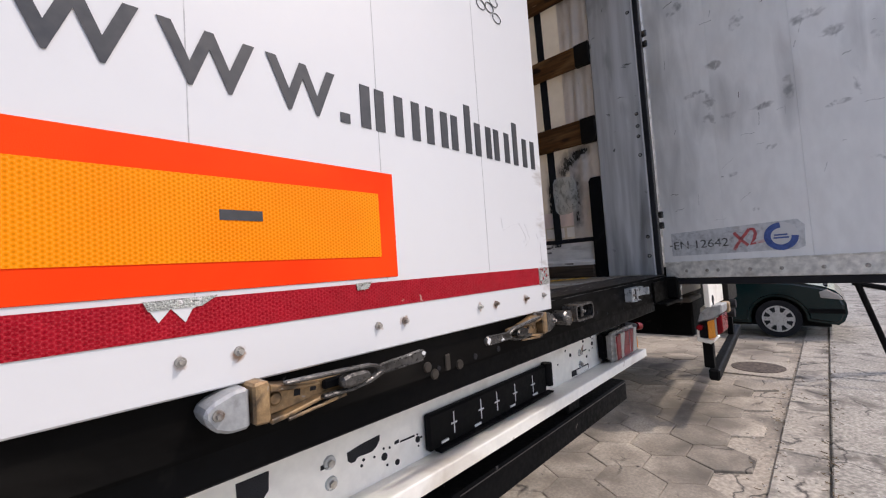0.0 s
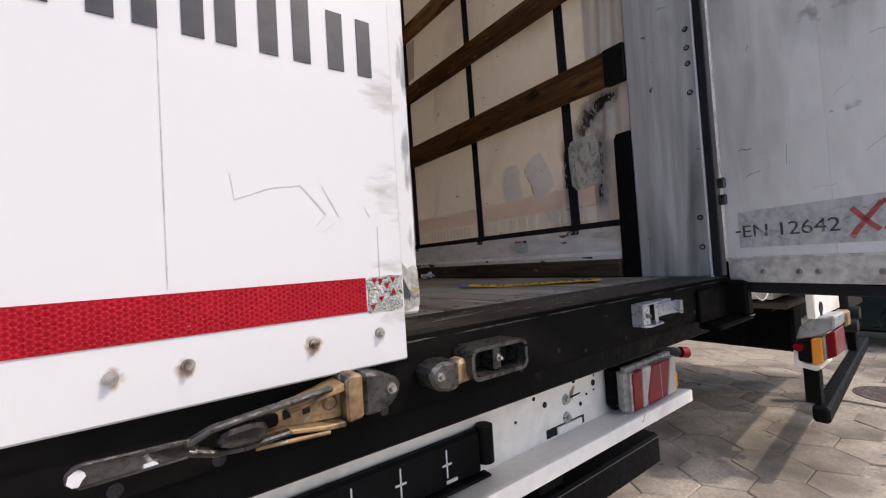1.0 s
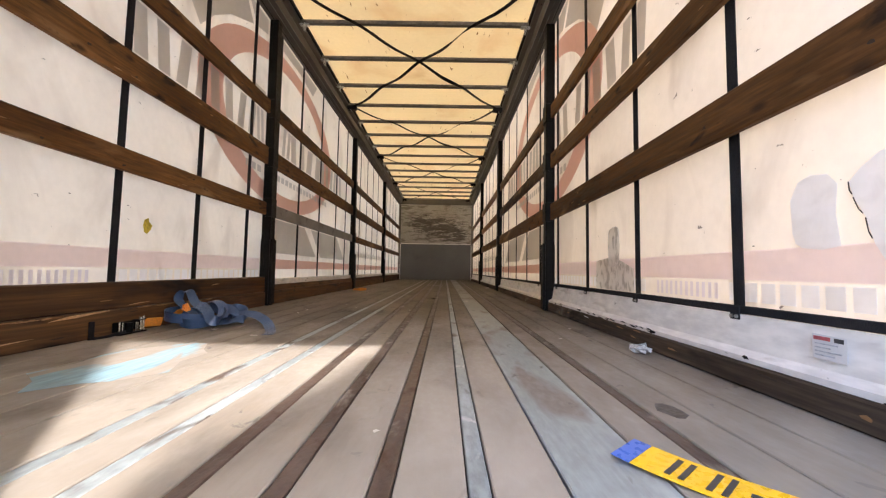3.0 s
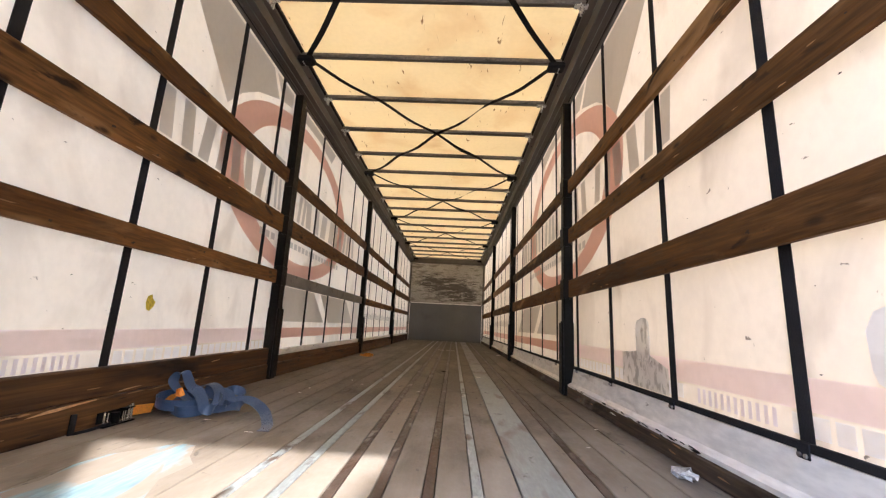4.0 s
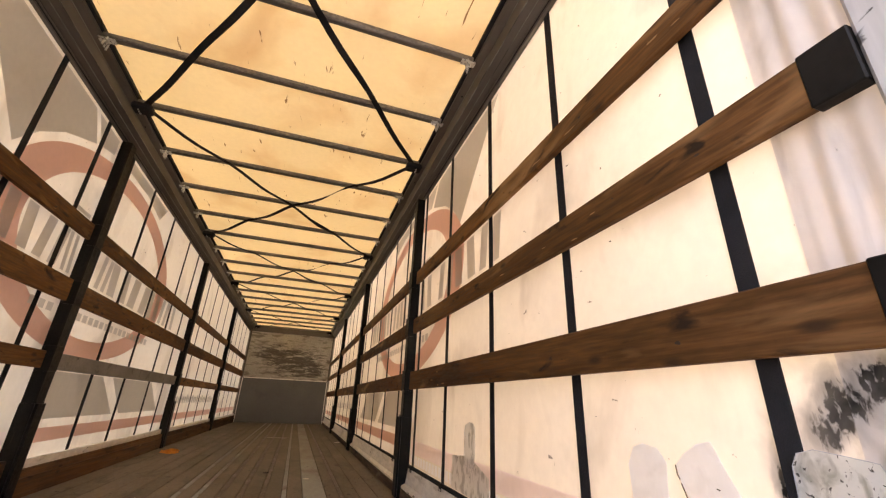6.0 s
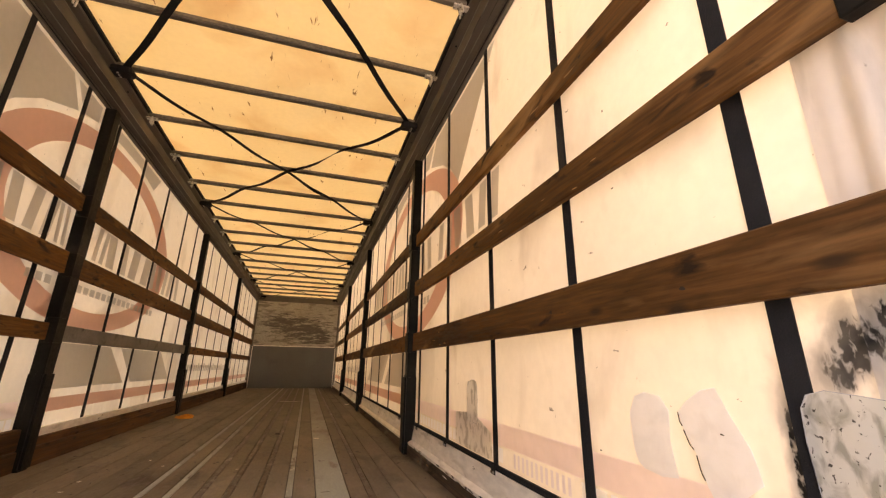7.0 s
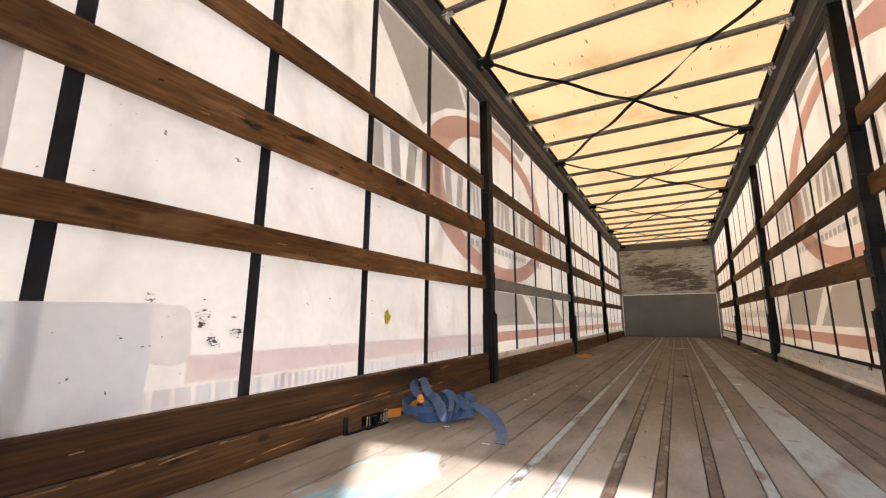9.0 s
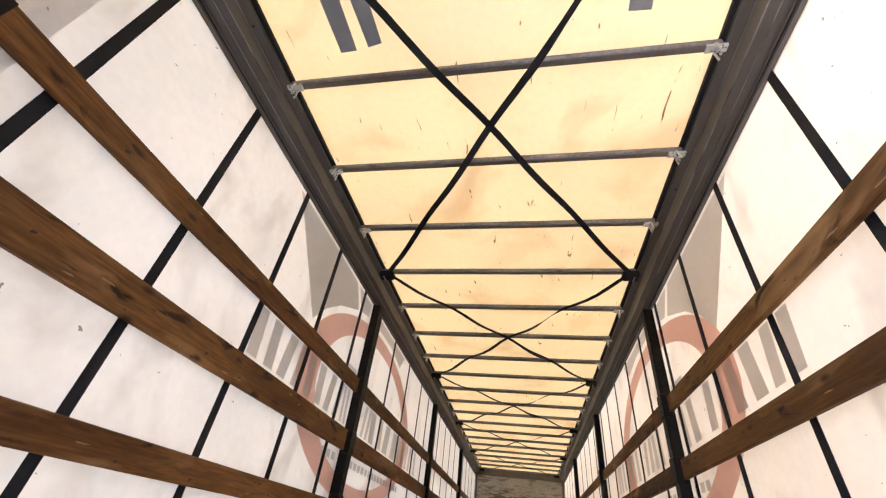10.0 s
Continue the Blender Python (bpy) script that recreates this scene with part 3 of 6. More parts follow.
# rear frame: header and corner posts
hd = thing("rear_header", (0, 0.05, 3.72), "grey steel rear roof header beam", "beam", kind="structure")
part("beam", box(-1.27, 1.27, 0.0, 0.14, 3.78, 3.93, 0.006), "rail", hd)
for s in (-1, 1):
    p = thing("corner_post", (s * 1.25, 0.17, FLOOR), "galvanised steel rear corner post, streaked", "corner post", group="rear corner posts")
    xs = sorted((s * 1.22, s * 1.272))
    part("post", box(xs[0], xs[1], 0.052, 0.295, FLOOR - 0.002, 3.78, 0.006), "post", p)
    xs = sorted((s * 1.228, s * 1.26))
    part("rubber_edge", prism([(0.297, FLOOR), (0.362, FLOOR), (0.362, 1.745), (0.35, 1.765), (0.297, 1.765)], "x", xs[0] - (0.012 if s > 0 else 0), xs[1]), "steel_black", p, "black rubber strip")
    part("rear_edge", box(*sorted((s * 1.2235, s * 1.268)), 0.026, 0.05, FLOOR, 3.78, 0.003), "strap", p, "black seal")
    # white strip paints the highlight along the post beside the black seal
    part("edge_strip", box(*sorted((s * 1.2195, s * 1.2235)), 0.0505, 0.056, FLOOR, 3.78), "white", p, "thin white strip painted for the lit post edge")
    for z in (1.30, 1.40, 1.83, 1.93, 1.985, 2.05, 2.6, 2.7, 3.2, 3.3):
        part("rivet_seat", rod((s * 1.2225, 0.075, z), (s * 1.2185, 0.075, z), 0.0095, None, 12), "strap", p)
        bmr = rod((s * 1.2225, 0.075, z), (s * 1.214, 0.075, z), 0.0065, None, 10, 0.0045)
        part("rivet", bmr, "bolt", p)

# pillars
for s in (-1, 1):
    for y in PILLAR_Y:
        p = thing("pillar", (s * 1.22, y, FLOOR), "black steel side pillar with slat pockets", "pillar", group="side pillars")
        part("post", box(*sorted((s * 1.26, s * 1.185)), y - 0.045, y + 0.045, 1.3, 3.72, 0.006), "pillar", p)
        part("sleeve", box(*sorted((s * 1.262, s * 1.165)), y - 0.06, y + 0.06, FLOOR, 1.78, 0.014, None, 2), "pillar", p, "thick lower sleeve")
        for z in (2.05, 2.49, 2.92):
            part("pocket", box(*sorted((s * 1.245, s * 1.178)), y - 0.055, y + 0.055, z - 0.09, z + 0.075, 0.005), "pillar", p)

# wooden slats
M["bare_wood"] = mat("torn_wood", (0.24, 0.125, 0.05), (0.36, 0.2, 0.085), 0.75, 0, 10, 120, 0.5, (1, 0.15, 1), grain=0.5)
M["dark_wood"] = mat("dark_gouge", (0.02, 0.011, 0.007), (0.045, 0.024, 0.013), 0.8, 0, 10, 120, 0.5, (1, 0.15, 1))


def chip(y, z, ln, h, x0, x1, rn):
    """A ragged chip with its long side along y."""
    pts = []
    for k in range(9):
        an = math.tau * k / 9
        f = rn.uniform(0.45, 1.0)
        pts.append((y + ln / 2 * f * math.cos(an), z + h / 2 * f * math.sin(an) + 0.12 * h * math.cos(an)))
    return prism(pts, "x", x0, x1)


for s in (-1, 1):
    edges = [0.30] + PILLAR_Y + [END - 0.03]
    for i, (ya, yb) in enumerate(zip(edges, edges[1:])):
        for j, (za, zb) in enumerate(((1.978, 2.087), (2.418, 2.568), (2.866, 2.985)) if s < 0 else ((1.973, 2.112), (2.425, 2.547), (2.862, 2.978))):
            grey = s < 0 and i == 1 and j == 0
            g = thing("side_slat", (s * 1.235, (ya + yb) / 2, za), "grey aluminium side slat in the pillar pockets" if grey else "brown stained wooden side slat in the pillar pockets", "slat", group="side slats")
            a = ya + (0.0 if i == 0 else 0.055)
            b = yb - 0.055 if i < 3 else yb
            bm = box(*sorted((s * 1.246, s * 1.219)), a, b, za, zb, 0.004)
            part("board", bm, "bow" if grey else "slat", g)
            if i == 0:
                rn = random.Random(60 + j + (10 if s > 0 else 0))
                for k in range(13 if (s, j) == (-1, 1) else 8):      # knots and torn fibres
                    yc, dark = rn.uniform(0.5, 3.1), rn.random() < 0.55
                    h = rn.uniform(0.007, 0.02) if dark else rn.uniform(0.004, 0.012)
                    zc = rn.uniform(za + 0.018, zb - 0.018) if dark else rn.choice((rn.uniform(za + 0.01, za + 0.05), rn.uniform(za + 0.01, zb - 0.01)))
                    xs = sorted((s * 1.2186, s * 1.2205))
                    part("knot" if dark else "torn_fibre", chip(yc, zc, h * 1.7 if dark else rn.uniform(0.03, 0.1), h, xs[0], xs[1], rn), "dark_wood" if dark else "bare_wood", g)
                part("end_bracket", box(*sorted((s * 1.25, s * 1.2155)), 0.297, 0.385, za - 0.003, zb + 0.003, 0.003), "pillar", g, "black end bracket")

# roof bows and cross straps
BOW_Y = [0.57, 1.185, 1.80, 2.42, 3.04, 3.67, 4.32, 4.98, 5.6] + [6.23 + 0.63 * k for k in range(12)]
for k, y in enumerate(BOW_Y):
    b = thing("roof_bow", (0, y, 3.84), "grey steel roof bow across the trailer", "roof bow", group="roof bows")
    part("tube", box(-1.075, 1.075, y - 0.021, y + 0.021, 3.842, 3.874, 0.006), "bow", b)
    # shade under the bow put into the lower flange's darker colour
    part("lower_flange", box(-1.06, 1.06, y - 0.013, y + 0.017, 3.8325, 3.8415, 0.002), "rail", b, "lower flange, coloured darker for its shade")
    for s in (-1, 1):
        bm = box(*sorted((s * 1.0, s * 1.09)), y - 0.02, y + 0.02, 3.822, 3.836, 0.003)
        for dy in (-0.025, 0.0, 0.025):
            rod((s * 1.05, y + dy, 3.775), (s * 1.04, y + dy * 0.8, 3.84), 0.006, bm, 8)
        part("roller_bracket", bm, "zinc", b, "bright zinc roller bracket")
XC = [-0.0, 3.04, 5.6, 8.12, 10.64, 13.16]
for ya, yb in zip(XC, XC[1:]):
    for s in (-1, 1):
        pts, ac = [], []
        n = 28
        for i in range(n + 1):
            t = i / n
            sag = 0.06 * math.sin(math.pi * 4 * t) ** 2 * (1 if s > 0 else 0.7)
            pts.append((s * (1.03 - 2.06 * t), ya + (yb - ya) * t, 3.829 - sag * 0.6 - 0.003 * (s > 0)))
            tw = 0.9 * math.exp(-((t - (0.3 if s > 0 else 0.66)) / 0.05) ** 2)
            ac.append(((yb - ya) * math.cos(tw), s * 2.06 * math.cos(tw), 2.4 * math.sin(tw)))
        solo("roof_strap", ribbon(pts, 0.041, ac, 0.002), "strap", "black webbing strap crossing under the roof bows", "strap", group="roof cross straps")
for y in XC[1:]:
    for s in (-1, 1):
        solo("strap_anchor", box(*sorted((s * 0.965, s * 1.098)), y - 0.05, y + 0.05, 3.782, 3.838, 0.014), "strap", "black plastic strap corner anchor at a roof bow", "anchor", group="strap anchors")

# bottom boards, left
edges = [0.30] + PILLAR_Y + [END - 0.03]
for i, (ya, yb) in enumerate(zip(edges, edges[1:])):
    a, b = ya + (0.0 if i == 0 else 0.062), yb - (0.062 if i < 3 else 0)
    g = thing("bottom_board", (-1.22, (ya + yb) / 2, FLOOR), "brown weathered wooden kick boards along the curtain foot", "board", group="bottom boards")
    part("lower_plank", box(-1.245, -1.195, a, b, FLOOR + 0.001, 1.317, 0.005), "board", g)
    part("upper_plank", box(-1.247, -1.203, a, b, 1.320, 1.444 if i == 0 else 1.37, 0.005), "board", g)
    if not i:
        rn = random.Random(81)
        for k in range(26):      # worn upper arris and gouges
            yc = 0.42 + 0.085 * k + rn.uniform(-0.03, 0.03)
            part("worn_arris", chip(yc, 1.3155 - rn.uniform(0, 0.006), rn.uniform(0.05, 0.16), rn.uniform(0.004, 0.012), -1.1952, -1.1943, rn), rn.choice(("bare_wood", "bare_wood", "kerb")), g)
            if k % 2:
                zc = rn.uniform(1.22, 1.42)
                xk = -1.1944 if zc < 1.315 else -1.2024
                part("gouge", chip(yc + 0.05, zc, rn.uniform(0.03, 0.14), rn.uniform(0.004, 0.01), xk - 0.0015, xk, rn), rn.choice(("dark_wood", "bare_wood")), g)
    if i:
        part("edge_rail", box(-1.25, -1.225, a, b, 1.372, 1.425, 0.003), "alu_panel", g, "scuffed pale edge rail")
# bottom boards, right
for i, (ya, yb) in enumerate(zip(edges, edges[1:])):
    a, b = ya + (0.065 if i == 0 else 0.062), yb - (0.062 if i < 3 else 0)
    g = thing("bottom_board", (1.22, (ya + yb) / 2, FLOOR), "dark wooden kerb board below a scuffed pale aluminium side panel", "board", group="bottom boards")
    part("kerb_plank", box(1.2, 1.25, a, b, FLOOR + 0.001, 1.272, 0.006), "kerb", g)
    part("side_panel", prism([(1.206, 1.274), (1.25, 1.274), (1.262, 1.405), (1.252, 1.405), (1.236, 1.305), (1.206, 1.29)], "y", a, b), "alu_panel", g, "scuffed pale aluminium panel")
    if not i:
        rn = random.Random(83)
        for k in range(38):      # dents in the lip, chips in the kerb
            yc = rn.uniform(0.45, 3.2)
            if k < 24:
                part("dent", chip(yc, rn.uniform(1.274, 1.289), rn.uniform(0.02, 0.1), rn.uniform(0.006, 0.014), 1.205, 1.207, rn), rn.choice(("rust_iron", "steel_black", "strap")), g)
            else:
                part("chip", chip(yc, rn.uniform(1.215, 1.268), rn.uniform(0.02, 0.12), rn.uniform(0.005, 0.014), 1.1992, 1.201, rn), rn.choice(("bare_wood", "alu_panel", "dark_wood")), g)
    part("hem_bar", box(1.25, 1.2605, a, b, 1.407, 1.432, 0.002), "strap", g, "black curtain hem bar")


# ---- rear of the trailer ----
def lay(bm, m):
    bmesh.ops.transform(bm, matrix=m, verts=bm.verts)
    return bm


def bolt_head(x, y, z, r=0.009, m=None):
    bm = rod((x, y, z), (x, y - 0.004, z), r, None, 14, r * 0.9)
    rod((x, y - 0.004, z), (x, y - 0.010, z), r * 0.62, bm, 6, r * 0.5)
    return lay(bm, m) if m else bm


# closed door
stain_or_light(M["white"], [((x, -0.02, 1.215), (0.015, 0.05, 0.016)) for x in (-1.18, -0.909, -0.842, -0.613, -0.552, -0.33, -0.268, -0.138, -0.05)], (0.3, 0.16, 0.08), 0.66, 0.9, 70, (1, 1, 0.7), 0.9)
stain_or_light(M["white"], [((0.028, 0.0, z), (0.02, 0.05, r)) for z, r in ((1.34, 0.05), (1.46, 0.07), (1.6, 0.09), (1.8, 0.1), (2.1, 0.2))], (0.07, 0.065, 0.06), 0.7, 0.9, 60, (1, 1, 0.25), 0.65)
stain_or_light(M["white"], [((-0.02, -0.02, z), (0.05, 0.05, r)) for z, r in ((1.4, 0.06), (1.3, 0.03), (1.55, 0.05), (1.235, 0.02))], (0.33, 0.29, 0.25), 0.68, 1.05, 55, (0.5, 1, 1.4), 0.6)
ld = thing("rear_door", (-0.64, -0.01, 1.174), "closed white rear door with reflective markings and dark lettering", "trailer door")
F = -0.022
part("panel", box(-1.262, -0.008, F, -0.003, 1.174, 3.86, 0.0025), "white", ld)
part("edge_frame", box(-0.05, 0.031, 0.0, 0.03, 1.232, 3.78, 0.004), "white", ld)
part("edge_scuff", prism([(-0.006, 1.236), (0.012, 1.239), (0.0295, 1.244), (0.0305, 1.262), (0.0285, 1.30), (0.021, 1.304), (0.012, 1.299), (0.003, 1.308), (-0.001, 1.296), (-0.004, 1.285), (-0.003, 1.262)], "y", -0.0012, -0.0003), "scuff_edge", ld, "scraped bare metal edge")
for x in (-0.891, -0.586, -0.283):
    part("panel_joint", box(x - 0.0007, x + 0.0007, F - 0.0004, F + 0.001, 1.295, 3.84), "joint", ld)
mk = part("marker_board", box(-1.127, -0.562, F - 0.002, F - 0.0002, 1.299, 1.488, 0.0006), "redor", ld, "red-orange reflective marker border")
part("orange_field", box(-1.09, -0.598, F - 0.0032, F - 0.0019, 1.336, 1.448), "orange", mk, "orange honeycomb reflective field")
part("maker_mark", box(-0.86, -0.804, F - 0.004, F - 0.003, 1.391, 1.405), "ink", mk, "small black printed bar")
part("reflective_stripe", box(-1.258, -0.0665, F - 0.0015, F - 0.0002, 1.247, 1.2915), "tape_red", ld, "dark red reflective stripe")
part("worn_stripe", prism([(-0.066, 1.2475), (-0.062, 1.244), (-0.045, 1.2465), (-0.03, 1.244), (-0.012, 1.2475), (-0.0115, 1.291), (-0.03, 1.2925), (-0.06, 1.2915), (-0.0655, 1.288), (-0.063, 1.27)], "y", F - 0.0014, F - 0.0002), "tape_worn", ld, "worn silver end of the stripe")
for x, z, q in ((-0.054, 1.287, 1), (-0.045, 1.286, 1), (-0.026, 1.287, 1), (-0.036, 1.279, 1), (-0.045, 1.262, 1), (-0.026, 1.27, -1), (-0.058, 1.252, 1)):
    part("red_triangle", prism([(x - 0.004, z + 0.003 * q), (x + 0.004, z + 0.003 * q), (x, z - 0.005 * q)], "y", F - 0.0022, F - 0.0015), "tape_red", ld)
for xa, wd, h in ((-0.945, 0.05, 0.028), (-0.655, 0.02, 0.012)):
    tp = [(xa, 1.292), (xa + wd * 1.5, 1.292), (xa + wd, 1.292 - h * 0.45), (xa + wd * 0.85, 1.292 - h), (xa + wd * 0.55, 1.292 - h * 0.35), (xa + wd * 0.3, 1.292 - h * 0.9)]
    part("torn_spot", prism(tp, "y", F - 0.0027, F - 0.0016), "white", ld)
    part("bare_spot", prism([(xa, 1.2925), (xa + wd * 1.6, 1.294), (xa + wd * 1.2, 1.282), (xa + wd * 0.1, 1.281)], "y", F - 0.0036, F - 0.0028), "tape_worn", ld)
for x in (-1.18, -0.909, -0.842, -0.613, -0.552, -0.33, -0.268, -0.138, -0.05):
    part("bolt", bolt_head(x, F, 1.217, 0.0066), "bolt", ld)
# web prefix, then plain bars for the name
LZ = 1.565
for x, wd in ((-1.057, 0.118), (-0.922, 0.118), (-0.788, 0.115)):
    bm = text_mesh("w", 0.1)
    lo, hi = min(v.co.x for v in bm.verts), max(v.co.x for v in bm.verts)
    top, bot = max(v.co.z for v in bm.verts), min(v.co.z for v in bm.verts)
    lay(bm, Matrix.Translation((x, F - 0.0012, LZ)) @ Matrix.Diagonal((wd / (hi - lo), 1, 0.078 / (top - bot), 1)) @ Matrix.Translation((-lo, 0, -bot)))
    part("letter", bm, "ink", ld)
part("letter", box(-0.665, -0.646, F - 0.0016, F - 0.0004, LZ, LZ + 0.017), "ink", ld)
for xa, xb, up in ((-0.623, -0.57, 0), (-0.545, -0.48, 0), (-0.461, -0.397, 0), (-0.385, -0.317, 1), (-0.303, -0.24, 0), (-0.229, -0.163, 0), (-0.145, -0.08, 2), (-0.06, -0.04, 0)):
    wd = min(0.021, xb - xa)
    for k, x0 in enumerate(sorted({xa, round(xb - wd, 4)})):
        top = LZ + (0.112 if up == k * -1 + 2 else 0.077)
        part("name_bar", prism([(x0, LZ), (x0 + wd, LZ), (x0 + wd, top), (x0, top)], "y", F - 0.0016, F - 0.0004), "ink", ld)
for i, (x, z) in enumerate(((-0.24, 1.955), (-0.205, 1.962), (-0.175, 1.945), (-0.185, 1.985), (-0.22, 2.0), (-0.2, 2.025))):
    bm = bmesh.new()
    prof = []
    for k in range(20):
        a = 2 * math.pi * k / 20
        prof.append((x + 0.017 * math.cos(a), F - 0.001, z + 0.012 * math.sin(a)))
    ribbon(prof + [prof[0], prof[1]], 0.003, (0, 0.2, 1), 0.001, bm)
    part("emblem_ring", bm, "ink", ld)
for pts in ([(-0.222, 1.42), (-0.218, 1.39), (-0.18, 1.405), (-0.145, 1.41), (-0.115, 1.375), (-0.128, 1.36)], [(-0.118, 1.41), (-0.098, 1.372)], [(-0.062, 1.385), (-0.055, 1.372)], [(-0.12, 1.352), (-0.105, 1.364)], [(-0.045, 1.36), (-0.045, 1.29)]):
    bm = ribbon([(x, F - 0.0008, z) for x, z in pts], 0.0006, (1, 0, 1), 0.0005)
    part("scratch", bm, "scratch", ld)

# sill
sl = thing("rear_sill", (0, 0.09, 1.02), "black painted steel rear sill, scratched along the edge", "sill", kind="structure")
part("top_beam", box(-1.262, 1.225, 0.0, 0.189, 1.088, 1.1985, 0.007, None, 2), "sill", sl)
part("tread_top", box(-1.255, 1.218, 0.009, 0.188, 1.1987, 1.1998), "sill_top", sl, "dusty scratched tread surface")
rnd = random.Random(41)
for k in range(30):      # scratches in the tread
    x, y = rnd.uniform(-0.05, 1.15), rnd.uniform(0.015, 0.18)
    ln, an = rnd.uniform(0.02, 0.13), rnd.gauss(0.05, 0.18)
    pts = [(x + ln * t * math.cos(an), min(0.186, max(0.011, y + ln * t * math.sin(an) + 0.0012 * math.sin(5 * t + k))), 1.2) for t in (0, 0.25, 0.5, 0.75, 1)]
    part("scratch", ribbon(pts, rnd.choice((0.0008, 0.0012, 0.002, 0.004)), (0, 1, 0), 0.0004), rnd.choice(("scraped", "scraped", "bow")), sl)
part("lower_lip", box(-1.262, 1.2, 0.066, 0.16, 1.018, 1.087, 0.004), "steel_black", sl)
rnd = random.Random(14)
x = -0.01
while x < 1.16:      # scraped steel along the top edge
    ln = rnd.uniform(0.05, 0.22)
    za = 1.1913 + rnd.uniform(-0.0008, 0.0004)
    part("scraped_edge", prism([(x, za), (x + ln * 0.3, za - 0.0012), (x + ln * 0.6, za - 0.0003), (x + ln, za), (x + ln * 0.7, za + 0.0012), (x + ln * 0.2, za + 0.001)], "y", -0.0008, 0.002), "scraped", sl)
    x += ln + rnd.uniform(0.002, 0.05)
rnd = random.Random(77)
for k in range(22):      # small rubbed spots
    x, y, w = rnd.uniform(0.0, 1.1), rnd.uniform(0.03, 0.17), rnd.uniform(0.004, 0.016)
    part("rubbed_spot", prism([(x + w * math.cos(j * 0.785) * rnd.uniform(0.4, 1.1), y + 0.3 * w * math.sin(j * 0.785) * rnd.uniform(0.4, 1.2)) for j in range(8)], "z", 1.1997, 1.2003), rnd.choice(("scraped", "bow")), sl, "rubbed spot")
random.seed(5)
for i in range(16):
    x = -0.7 + i * 0.115 + random.uniform(-0.03, 0.03)
    z = random.choice((1.105, 1.12, 1.14))
    # black disc put on for the dark inside of a hole
    part("hole", rod((x, 0.0, z), (x, -0.0015, z), random.choice((0.005, 0.007)), None, 10), "strap", sl)
for x, z, w in ((-0.424, 1.112, 1), (-0.463, 1.096, 0), (-0.386, 1.099, 0), (-0.482, 1.114, 0)):
    bm = box(x - 0.008, x + 0.008, -0.004, 0.0, z - 0.017, z + 0.017, 0.0025) if w else rod((x, 0, z), (x, -0.004, z), 0.0105, None, 18, 0.009)
    part("stud", bm, "sill_top", sl)

bk = thing("buffer_bracket", (1.09, -0.03, 1.08), "black steel corner buffer bracket on the sill end", "bracket")
part("floor_plate", box(0.955, 1.212, -0.058, 0.0, 1.07, 1.083, 0.004, None, 2), "sill", bk)
part("rear_plate", box(0.955, 1.165, -0.01, -0.001, 1.084, 1.178, 0.003), "sill", bk)
part("end_block", prism([(-0.058, 1.084), (0.0, 1.084), (0.0, 1.192), (-0.044, 1.19), (-0.056, 1.18)], "x", 1.168, 1.212, None, 0.008), "sill", bk)
part("worn_arris", rod((1.17, -0.0585, 1.0835), (1.208, -0.0585, 1.0835), 0.0022, None, 8), "scraped", bk)


